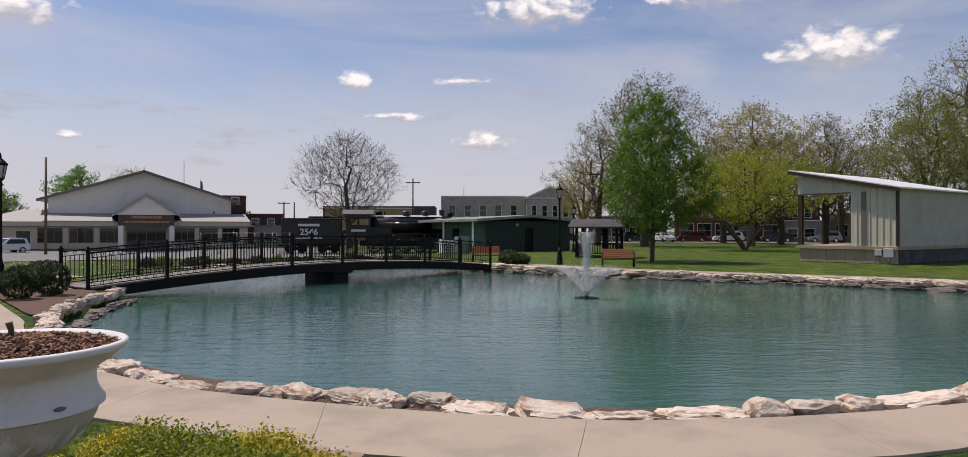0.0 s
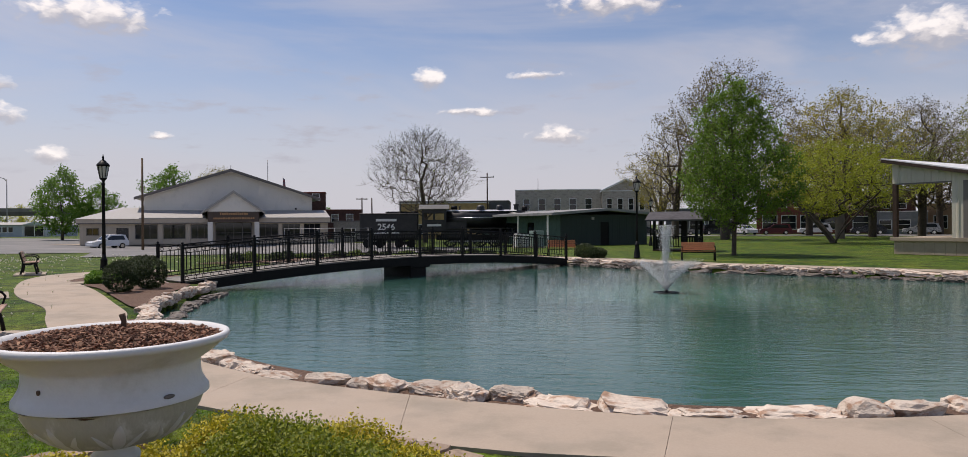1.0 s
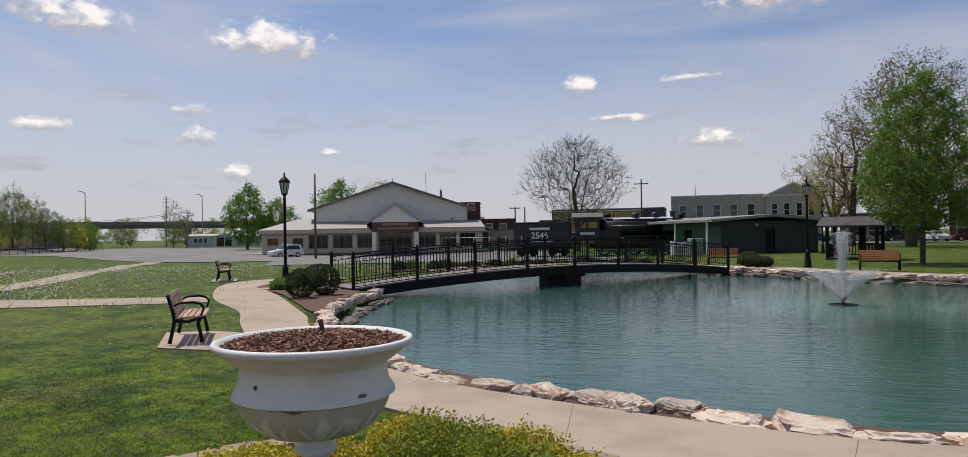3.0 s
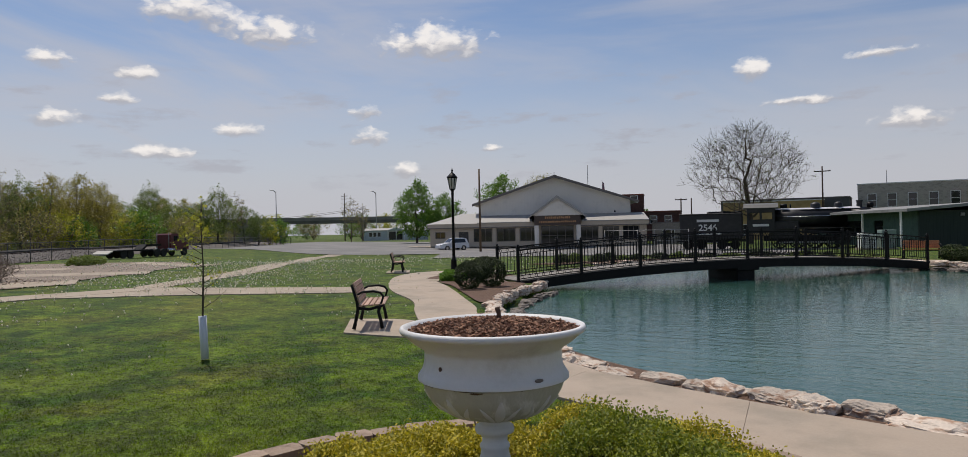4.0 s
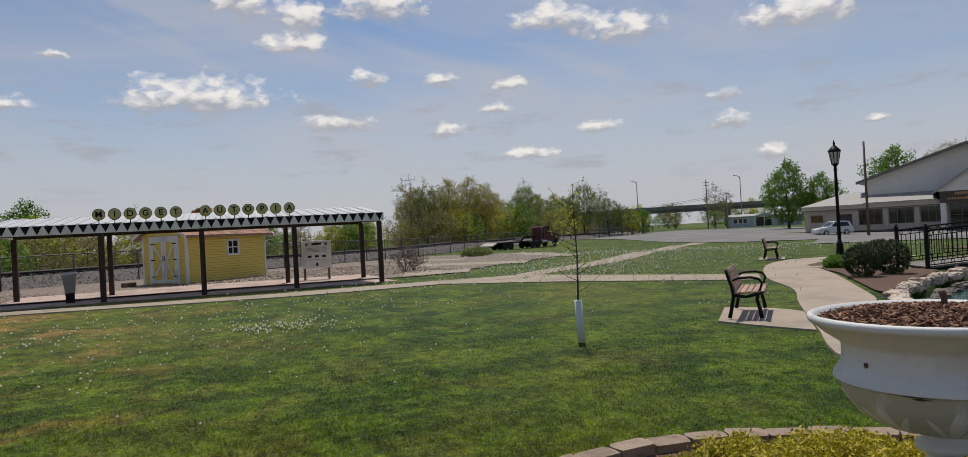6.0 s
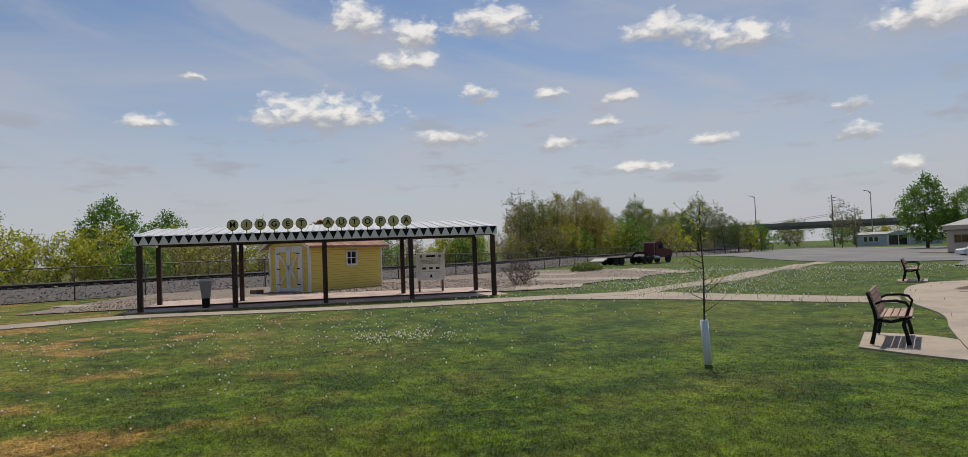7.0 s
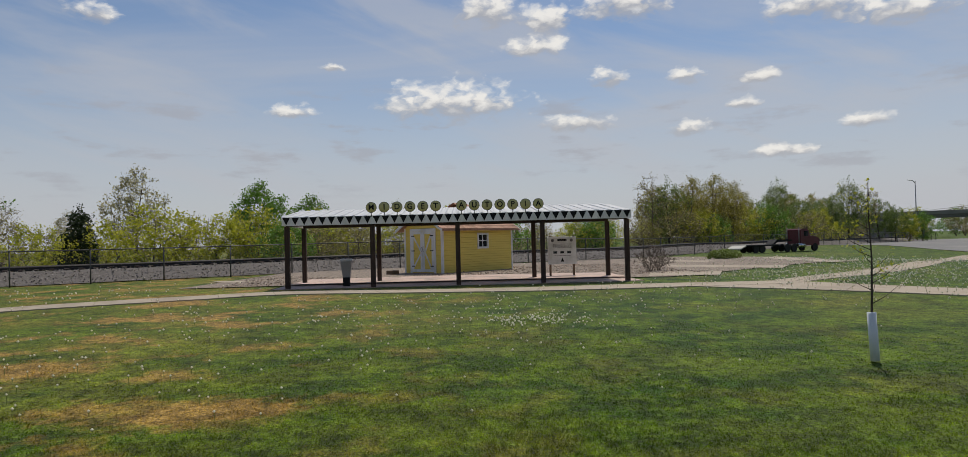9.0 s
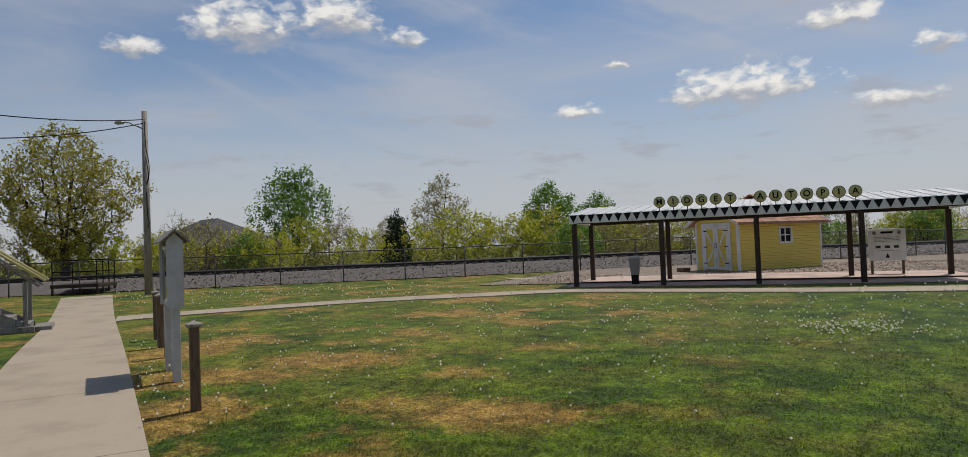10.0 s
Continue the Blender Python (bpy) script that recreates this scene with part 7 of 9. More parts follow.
# ---- community hall ----
def make_hall():
    g = -0.45
    root = thing("community_hall", pose(-47.0, 94.4, g, 0, 0, 26.5), "low tan hall with a broad cream gable and dark windows", "building")
    # front wall of the single storey, 5 m before the gable
    f = -5.0
    bays = [(-11.5, -9.0), (-8.2, -5.7), (-4.9, -2.6), (3.6, 5.9), (6.6, 8.8), (9.4, 11.5)]
    scale = 1.0
    holes = [(a, 0.75, b, 2.5) for a, b in bays] + [(-13.7, 0.0, -12.3, 2.15), (-17.0, 1.3, -15.7, 2.1), (-1.9, 0.0, 2.5, 2.75)]
    part("front_wall", wall_with_holes(-17.8, 12.6, 0, 3.3, f, f + 0.3, holes), TAN_WALL, root)
    part("side_wall", Mesh().box(-17.8, f + 0.3, 0, -17.5, 14, 3.3), TAN_WALL, root)
    part("side_wall", Mesh().box(12.3, f + 0.3, 0, 12.6, 0, 3.3), TAN_WALL, root)
    for a, b in bays:
        window_unit(root, a, 0.75, b, 2.5, f, "shop_window", GREY_TRIM, (2, 0), 0.06, "dark shop window")
    window_unit(root, -17.0, 1.3, -15.7, 2.1, f, trim=GREY_TRIM, label="small dark window")
    part("door", Mesh().box(-13.7, f + 0.1, 0, -12.3, f + 0.16, 2.15), CAR_DARK, root, "dark glazed door")
    for x in (-8.6, -5.3, -2.3, 3.1, 6.25, 9.1, 11.9):
        part("pilaster", Mesh().box(x - 0.26, f - 0.12, 0, x + 0.26, f - 0.002, 2.7, 0.02), TAN_WALL, root, "pale pilaster")
    part("fascia", Mesh().box(-18.1, f - 0.5, 2.78, -2.9, f - 0.4, 3.3), TAN_WALL, root, "tan fascia")
    part("fascia", Mesh().box(3.4, f - 0.5, 2.78, 12.9, f - 0.4, 3.3), TAN_WALL, root, "tan fascia")
    part("soffit_trim", Mesh().box(-18.1, f - 0.52, 2.66, -2.9, f - 0.004, 2.78), GREY_TRIM, root, "brown trim line")
    part("soffit_trim", Mesh().box(3.4, f - 0.52, 2.66, 12.9, f - 0.004, 2.78), GREY_TRIM, root, "brown trim line")
    for a, b in ((-11.0, -3.2), (3.6, 12.9)):
        part("porch_roof", Mesh().prism([(f - 0.6, 3.3), (0.0, 4.35), (0.0, 4.5), (f - 0.6, 3.42)], "x", a, b), METAL_ROOF, root, "pale metal lean-to roof")
    hip = Mesh().add([(-18.2, f - 0.6, 3.3), (-11.0, f - 0.6, 3.3), (-11.0, 14, 3.3), (-18.2, 14, 3.3), (-14.0, 1.5, 4.9), (-11.0, 1.5, 4.9), (-11.0, 9, 4.9), (-14.0, 9, 4.9)],
                     [(0, 1, 5, 4), (0, 4, 7, 3), (4, 5, 6, 7), (3, 7, 6, 2), (1, 2, 6, 5), (0, 3, 2, 1)])
    part("hip_roof", hip, METAL_ROOF, root, "pale hipped metal roof")
    # gable hall
    part("gable_wall", Mesh().prism([(-11.0, 0), (11.0, 0), (11.0, 6.35), (0.0, 9.95), (-11.0, 6.35)], "y", 0, 0.3), CREAM_WALL, root, "broad cream gable wall")
    part("hall_wall", Mesh().box(-11.0, 0.3, 0, -10.7, 38, 6.35), CREAM_WALL, root)
    part("hall_wall", Mesh().box(10.7, 0.3, 0, 11.0, 38, 6.35), CREAM_WALL, root)
    part("hall_wall", Mesh().prism([(-11.0, 0), (11.0, 0), (11.0, 6.35), (0.0, 9.95), (-11.0, 6.35)], "y", 38.0, 38.3), CREAM_WALL, root)
    for s in (-1, 1):
        part("main_roof", Mesh().prism([(0, 9.98), (s * 12.1, 6.02), (s * 12.1, 6.22), (0, 10.22)], "y", -0.9, 38.6), METAL_ROOF, root, "pale metal roof slope")
        part("barge_board", Mesh().prism([(0, 9.85), (s * 12.15, 5.88), (s * 12.15, 6.24), (0, 10.24)], "y", -0.98, -0.905), GREY_TRIM, root, "brown barge board")
    part("roof_finial", Mesh().tube([(0, 0, 10.2), (0, 0, 10.75)], 0.05, 6), GREY_TRIM, root)
    part("louvre", Mesh().box(8.6, -0.03, 4.6, 8.85, 0.0, 4.85), BLACK, root, "small dark vent")
    # entrance porch with its own gable and sign band
    e = f - 1.2
    part("porch_gable", Mesh().prism([(-3.2, 4.2), (3.8, 4.2), (0.3, 6.75)], "y", e, e + 0.2), CREAM_WALL, root, "cream entrance gable")
    for s in (-1, 1):
        part("porch_slope", Mesh().prism([(0.3, 6.72), (0.3 + s * 3.95, 3.9), (0.3 + s * 3.95, 4.1), (0.3, 6.95)], "y", e - 0.3, 0.0), SHINGLE_GREY, root, "grey porch roof slope")
        part("porch_barge", Mesh().prism([(0.3, 6.62), (0.3 + s * 3.98, 3.84), (0.3 + s * 3.98, 4.12), (0.3, 6.98)], "y", e - 0.36, e - 0.305), METAL_ROOF, root, "pale grey barge board")
    board = part("sign_band", Mesh().box(-2.9, e, 2.85, 3.5, e + 0.2, 4.2), material("brown_sign_band", (0.085, 0.06, 0.048), 0.7, grain=0.15), root, "dark brown sign band with cream lettering too faint to read")
    cream = material("orange_lettering", (0.50, 0.27, 0.12), 0.6)
    rnd_ = random.Random(1)
    for z, x0, x1, h in ((3.75, -1.4, 1.9, 0.34), (3.2, -2.2, 2.7, 0.26)):
        x = x0
        while x < x1:
            w = rnd_.uniform(0.14, 0.26)
            part("lettering", Mesh().box(x, e - 0.03, z, x + w, e - 0.002, z + h * rnd_.uniform(0.75, 1.0)), cream, board)
            x += w + 0.07
    for x in (-2.6, 3.2):
        part("porch_post", Mesh().box(x - 0.3, e, 0, x + 0.3, e + 0.5, 2.85, 0.02), CREAM_WALL, root)
    window_unit(root, -1.9, 0.1, 2.5, 2.7, f, "entrance_glazing", GREY_TRIM, (3, 1), 0.08, "dark glazed entrance")
    part("mast", Mesh().tube([(5.2, 6, 8.2), (5.2, 6, 12.2)], 0.05, 5), STEEL, root, "thin roof mast")
    grid_patch("pavement", [(-63.5, 80.0), (-34.0, 94.0), (-34.8, 96.0), (-64.3, 82.0)], (10, 2), PALE_CONCRETE, "pale concrete pavement before a hall", 0.12, "pavement")


make_hall()


def box_building(name, x, y, turn, w, d, h, wall_mat, label, windows=(), roof=None, trim=WHITE_PAINT, z=None, category="building", parapet=0.35, coping=None):
    """A flat-roofed block; local x along its front, facing -y; windows: x0, z0, x1, z1 on the front."""
    root = thing(name, pose(x, y, ground_z(x, y) - 0.1 if z is None else z, 0, 0, turn), label, category)
    part("front_wall", wall_with_holes(0, w, 0, h, 0, 0.35, windows), wall_mat, root)
    part("rear_wall", Mesh().box(0, d - 0.35, 0, w, d, h), wall_mat, root)
    part("side_wall", Mesh().box(0, 0.35, 0, 0.35, d - 0.35, h), wall_mat, root)
    part("side_wall", Mesh().box(w - 0.35, 0.35, 0, w, d - 0.35, h), wall_mat, root)
    part("roof", Mesh().box(0.35, 0.35, h - parapet - 0.2, w - 0.35, d - 0.35, h - parapet), roof or SHINGLE_GREY, root)
    cop = Mesh()
    for a, b, c, e in ((-0.08, -0.08, w + 0.08, 0.40), (-0.08, d - 0.40, w + 0.08, d + 0.08), (-0.08, 0.40, 0.40, d - 0.40), (w - 0.40, 0.40, w + 0.08, d - 0.40)):
        cop.box(a, b, h, c, e, h + 0.16)
    part("coping", cop, coping or trim, root)
    for x0, z0, x1, z1 in windows:
        window_unit(root, x0, z0, x1, z1, 0.0, trim=trim, bars=(0, 1), w=0.1)
    return root


# stone block with a pedimented end
stone_hall = box_building("stone_building", -10.0, 130.0, 1.0, 15.5, 14, 8.6, GREY_STONE, "two-storey grey stone building with a pale cornice and pale windows", [(1.5 + 2.8 * k, 5.0, 2.6 + 2.8 * k, 7.0) for k in range(5)] + [(1.5 + 2.8 * k, 1.2, 2.6 + 2.8 * k, 3.4) for k in range(5)], z=-0.6)
gable_end = box_building("stone_wing", 5.6, 128.5, 1.0, 8.6, 14, 8.2, GREY_STONE, "grey stone wing with a pediment and tall pale windows", [(0.9 + 1.9 * k, 4.9, 1.7 + 1.9 * k, 6.9) for k in range(4)], z=-0.6)
part("pediment", Mesh().prism([(0.0, 8.2), (8.6, 8.2), (4.3, 10.2)], "y", 0.0, 0.6), GREY_STONE, gable_end)
for s in (-1, 1):
    part("raking_cornice", Mesh().prism([(4.3, 10.15), (4.3 + s * 4.6, 8.05), (4.3 + s * 4.6, 8.35), (4.3, 10.5)], "y", -0.25, 8.0), WHITE_PAINT, gable_end, "pale raking cornice")
part("flag_mast", Mesh().tube([(4.0, 6, 8.2), (4.0, 6, 11.2)], 0.05, 5), STEEL, stone_hall)
# brick blocks behind the hall
MATS_DARK_BRICK = material("dark_brick", (0.10, 0.045, 0.038), 0.9, spots=(0.07, 0.03, 0.028), spot_scale=2, grain=0.3, grain_scale=8)
box_building("brick_tower", -43.6, 113.0, 18, 3.4, 5, 7.8, MATS_DARK_BRICK, "tall dark red brick block behind a hall", [(1.4, 6.6, 2.4, 7.6)], coping=RED_BRICK)
box_building("brick_block", -40.3, 114.0, 18, 6.0, 8, 4.9, MATS_DARK_BRICK, "lower dark brick block behind a hall", [(1.0, 3.0, 2.0, 4.2), (3.4, 3.0, 4.4, 4.2)], coping=RED_BRICK)
box_building("tan_block", -27.0, 112.0, 8, 14, 10, 5.8, material("ochre_wall", (0.42, 0.29, 0.13), 0.85, spots=(0.34, 0.23, 0.10), spot_scale=0.8, grain=0.1), "low ochre-walled building behind a bare tree", [(2.0, 1.0, 4.0, 2.4), (7.0, 1.0, 9.0, 2.4)])
box_building("grey_block", -29.5, 121.0, 3, 19, 12, 6.3, material("grey_render", (0.10, 0.098, 0.098), 0.85, spots=(0.075, 0.072, 0.07), spot_scale=0.6, grain=0.1), "long low dark grey building behind a locomotive", [(2 + 4 * k, 2.6, 3.4 + 4 * k, 3.8) for k in range(4)], coping=GREY_TRIM)
box_building("grey_shed", -33.5, 98.0, 12, 9, 6, 3.0, GREY_WOOD, "weathered grey low shed beyond the bridge", [(1.5, 1.0, 3.0, 2.0)], coping=GREY_TRIM)
# shops behind the park trees
box_building("brick_shop", 32.0, 128.0, -14, 13.0, 10, 7.8, RED_BRICK, "two-storey red brick shop with pale-framed windows", [(1.2 + 2.4 * k, 4.6, 2.3 + 2.4 * k, 6.4) for k in range(5)] + [(1.0 + 3.0 * k, 0.9, 3.2 + 3.0 * k, 3.2) for k in range(4)])
box_building("brick_shop", 45.5, 124.6, -14, 10.0, 10, 7.0, MATS["dark_brick"], "dark red brick shop behind park trees", [(1.0 + 2.2 * k, 4.2, 2.0 + 2.2 * k, 5.8) for k in range(4)] + [(1.0 + 3.0 * k, 0.9, 3.2 + 3.0 * k, 2.9) for k in range(3)])
box_building("grey_shop", 17.0, 131.0, -10, 14.0, 10, 4.6, material("slate_wall", (0.13, 0.135, 0.145), 0.85, spots=(0.10, 0.10, 0.11), spot_scale=0.8, grain=0.1), "low slate-grey shop behind parked cars", [(1.0 + 3.2 * k, 0.9, 3.4 + 3.2 * k, 2.6) for k in range(4)])
box_building("tan_shop", 52.5, 113.5, -25, 11.0, 10, 4.6, material("peach_wall", (0.42, 0.27, 0.17), 0.85, spots=(0.36, 0.22, 0.14), spot_scale=0.8, grain=0.1), "peach-coloured shop seen beyond a stage", [(1.2 + 3.2 * k, 1.0, 2.8 + 3.2 * k, 2.8) for k in range(3)])
box_building("pale_roofed_shop", 44.5, 112.0, -22, 7.0, 8, 3.4, material("blue_grey_wall", (0.26, 0.28, 0.30), 0.85, spots=(0.2, 0.22, 0.24), spot_scale=0.8, grain=0.1), "low blue-grey shop with a pale roof edge beyond a stage", [(1.0 + 2.4 * k, 0.9, 2.4 + 2.4 * k, 2.2) for k in range(2)])
box_building("grey_siding_shop", 66.0, 84.0, -40, 11.0, 10, 4.4, material("grey_siding", (0.22, 0.225, 0.23), 0.8, spots=(0.17, 0.175, 0.18), spot_scale=1.0, grain=0.1), "low grey shop with pale trim beyond the park", [(1.0 + 3.2 * k, 0.9, 3.4 + 3.2 * k, 2.4) for k in range(3)])


# ---- dark green low building ----
def make_low_building():
    root = thing("dark_green_building", pose(-0.9, 62.0, ground_z(0, 62) - 0.05, 0, 0, 31), "long low dark green building with a wide pale roof edge", "building")
    w, d, h = 9.0, 17.0, 2.75
    part("front_wall", wall_with_holes(0, w, 0, h, 0, 0.2, [(4.0, 0, 4.9, 2.1)]), DARK_GREEN, root)
    part("door", Mesh().box(4.0, 0.08, 0, 4.9, 0.14, 2.1), BLACK, root, "black door")
    part("side_wall", Mesh().box(w - 0.2, 0.2, 0, w, d, h), DARK_GREEN, root)
    part("rear_wall", Mesh().box(0.2, d - 0.2, 0, w - 0.2, d, h), DARK_GREEN, root)
    side = Mesh()
    for a, b in ((0.2, 5.0), (6.4, 8.2), (13.5, d)):
        side.box(0, a, 0, 0.2, b, h)
    for a, b in ((5.0, 6.4), (8.2, 13.5)):
        side.box(0, a, 0, 0.2, b, 0.8)
        side.box(0, a, 2.1, 0.2, b, h)
    part("side_wall", side, material("mid_green_boards", (0.05, 0.10, 0.085), 0.7, spots=(0.035, 0.075, 0.065), spot_scale=2, grain=0.15), root)
    for a, b in ((5.0, 6.4), (8.2, 10.7), (10.8, 13.5)):
        pane = part("window", Mesh().box(0.08, a, 0.8, 0.11, b, 2.1), GLASS, root, "dark window")
        part("sill", Mesh().box(-0.06, a - 0.05, 0.72, 0.08, b + 0.05, 0.8), WHITE_PAINT, pane)
    roof = Mesh().prism([(-1.3, h - 0.05), (w / 2, h + 0.35), (w + 0.8, h - 0.1), (w + 0.8, h + 0.1), (w / 2, h + 0.58), (-1.3, h + 0.16)], "y", -0.7, d + 0.6)
    part("roof", roof, material("roof_felt", (0.27, 0.27, 0.265), 0.85, spots=(0.20, 0.20, 0.195), spot_scale=0.9, grain=0.15), root, "pale grey felt roof")
    part("lamp_box", Mesh().box(3.0, -0.12, 2.3, 3.3, 0.0, 2.55, 0.02), STEEL, root)
    for y in (0.4, 6.0, 12.0):
        part("eave_post", Mesh().box(-1.15, y, 0, -1.03, y + 0.12, h - 0.02), WHITE_PAINT, root, "thin pale eave post")
    for x, y, w2, h2, m, lab in ((-4.0, 56.4, 1.0, 1.15, WHITE_PAINT, "white metal air-conditioning unit beside a low building"), (-2.8, 56.9, 0.95, 1.35, material("pale_green_metal", (0.20, 0.27, 0.24), 0.6, grain=0.1), "pale green metal utility cabinet beside a low building")):
        unit = thing("utility_cabinet", pose(x, y, ground_z(x, y), 0, 0, 25), lab, "cabinet", "utility cabinets")
        part("body", Mesh().box(-w2 / 2, -0.4, 0.1, w2 / 2, 0.4, h2, 0.03), m, unit)
        part("plinth", Mesh().box(-w2 / 2 - 0.1, -0.5, 0, w2 / 2 + 0.1, 0.5, 0.1), PALE_CONCRETE, unit)
        for k in range(5):
            part("louvre", Mesh().box(-w2 / 2 + 0.1, -0.42, 0.35 + 0.14 * k, w2 / 2 - 0.1, -0.402, 0.40 + 0.14 * k), STEEL, unit)


make_low_building()


# ---- locomotive and tender ----
def make_train():
    g = -0.45
    turn = 10.6
    place = pose(-20.9, 69.4, g, 0, 0, turn)
    wheel = Mesh().tube([(0, -0.07, 0), (0, 0.07, 0)], 0.42, 20)
    wheel.tube([(0, -0.09, 0), (0, 0.09, 0)], 0.1, 10)
    wheel = wheel.data("wheel", BLACK)
    driver = Mesh()
    driver.lathe([(0.62, -0.07), (0.72, -0.07), (0.72, 0.07), (0.62, 0.07), (0.62, -0.07)], 28, close=False)
    for k in range(12):
        a = 2 * math.pi * k / 12
        driver.tube([(0.1 * math.cos(a), 0.1 * math.sin(a), 0), (0.64 * math.cos(a), 0.64 * math.sin(a), 0)], 0.035, 5)
    driver.lathe([(0.14, -0.1), (0.14, 0.1)], 12)
    driver = driver.data("driving_wheel", BLACK)
    soot = material("black_steel_plate", (0.010, 0.010, 0.011), 0.5, spots=(0.018, 0.017, 0.017), spot_scale=2.0, grain=0.2)
    tender = thing("tender", place, "black riveted steam locomotive tender with white lettering", "tender")
    body = Mesh().box(0, -1.35, 0.95, 5.7, 1.35, 3.35, 0.08)
    part("body", body, soot, tender)
    part("rim", Mesh().box(-0.04, -1.39, 3.30, 5.74, 1.39, 3.42, 0.03), soot, tender)
    part("frame", Mesh().box(-0.3, -1.2, 0.72, 6.0, 1.2, 0.94, 0.02), BLACK, tender)
    for x in (0.7, 1.9, 3.8, 5.0):
        for y in (-0.75, 0.75):
            part("wheel", wheel, None, tender, m=pose(x, y, 0.42))
    for x in (1.3, 4.4):
        part("bogie_frame", Mesh().box(x - 1.0, -0.98, 0.30, x + 1.0, -0.86, 0.62, 0.03), BLACK, tender)
    white = material("white_lettering", (0.62, 0.62, 0.60), 0.6)
    letters("2546", 0.85, white, tender, pose(2.6, -1.356, 2.05, 90, 0, 0), "number")
    part("lettering", Mesh().box(1.6, -1.362, 2.62, 3.6, -1.352, 2.86), white, tender, "white line of lettering")
    part("lettering", Mesh().box(1.35, -1.362, 1.42, 3.85, -1.352, 1.60), white, tender, "white line of lettering")
    coal = Mesh()
    rnd_ = random.Random(6)
    for _ in range(160):
        x, y = rnd_.uniform(2.6, 5.5), rnd_.uniform(-1.1, 1.1)
        coal.box(-0.12, -0.1, -0.08, 0.14, 0.1, 0.1, m=pose(x, y, 3.36 + rnd_.uniform(0, 0.12), rnd_.uniform(0, 90), rnd_.uniform(0, 90), 0))
    tagged(part("coal", coal, BLACK, tender), kind="stuff")
    loco = thing("steam_locomotive", place, "black preserved steam locomotive with a sheen painted along its boiler", "locomotive")
    cab = Mesh().box(6.1, -1.4, 1.5, 8.5, -1.34, 2.75)
    cab.box(6.1, 1.34, 1.5, 8.5, 1.4, 2.75)
    cab.box(6.1, -1.4, 3.4, 8.5, -1.34, 3.85)
    cab.box(6.1, 1.34, 3.4, 8.5, 1.4, 3.85)
    for x in (6.1, 7.2, 8.3):
        cab.box(x, -1.4, 2.75, x + 0.2, -1.34, 3.4)
        cab.box(x, 1.34, 2.75, x + 0.2, 1.4, 3.4)
    cab.box(8.44, -1.34, 1.5, 8.5, 1.34, 3.85)
    cab.box(6.1, -1.34, 1.5, 6.16, 1.34, 3.6)
    part("cab", cab, soot, loco)
    part("cab_roof", Mesh().prism([(-1.55, 3.82), (-1.1, 4.12), (0, 4.28), (1.1, 4.12), (1.55, 3.82), (1.5, 3.76), (0, 4.16), (-1.5, 3.76)], "x", 5.8, 8.8), material("dull_roof", (0.10, 0.10, 0.095), 0.6), loco, "dull grey cab roof")
    part("lettering", Mesh().box(6.6, -1.408, 2.1, 8.0, -1.402, 2.32), white, loco, "white line of lettering")
    boiler = Mesh().tube([(8.5, 0, 2.75), (10.4, 0, 2.75), (10.9, 0, 2.75), (14.9, 0, 2.75)], [0.98, 0.98, 0.88, 0.86], 28)
    part("boiler", boiler, soot, loco)
    # light reflected off the boiler's top, put in as a silver strip
    sheen_strip = Mesh()
    v = []
    for x in (8.55, 15.6):
        for k in range(9):
            a = radians(58 + 64 * k / 8)
            v.append((x, 0.995 * math.cos(a), 2.75 + 0.995 * math.sin(a)))
    sheen_strip.add(v, [(k, k + 1, 10 + k, 9 + k) for k in range(8)], True)
    part("boiler_jacket", sheen_strip, material("silver_sheen", (0.62, 0.62, 0.62), 0.4, 0.3, grain=0.15), loco, "silver strip standing for light reflected off the boiler's top")
    part("smokebox", Mesh().tube([(14.9, 0, 2.75), (16.4, 0, 2.75)], 0.92, 28), soot, loco)
    part("smokebox_door", Mesh().lathe([(0.9, 0), (0.85, 0.08), (0.4, 0.2), (0.05, 0.24)], 24), soot, loco, m=pose(16.4, 0, 2.75, 0, 90, 0))
    part("chimney", Mesh().lathe([(0.34, 3.55), (0.24, 3.7), (0.23, 4.1), (0.30, 4.25), (0.26, 4.3)], 18, centre=(15.6, 0)), soot, loco)
    for x, r in ((12.0, 0.42), (13.9, 0.36)):
        part("dome", Mesh().lathe([(r + 0.12, 3.5), (r, 3.68), (r, 4.0), (r * 0.8, 4.15), (r * 0.3, 4.22), (0.02, 4.23)], 20, centre=(x, 0)), soot, loco)
    part("generator", Mesh().tube([(9.0, -0.35, 3.95), (9.6, -0.35, 3.95)], 0.2, 12), BLACK, loco)
    part("whistle", Mesh().tube([(9.9, 0.2, 3.7), (9.9, 0.2, 4.15)], 0.07, 8), BLACK, loco)
    part("running_board", Mesh().box(8.5, -1.4, 1.82, 16.2, -0.8, 1.90, 0.01), soot, loco)
    part("running_board", Mesh().box(8.5, 0.8, 1.82, 16.2, 1.4, 1.90, 0.01), soot, loco)
    part("firebox", Mesh().box(8.0, -1.0, 0.9, 10.6, 1.0, 2.6, 0.1), soot, loco)
    part("frame", Mesh().box(7.5, -0.6, 0.7, 16.9, 0.6, 1.2, 0.03), BLACK, loco)
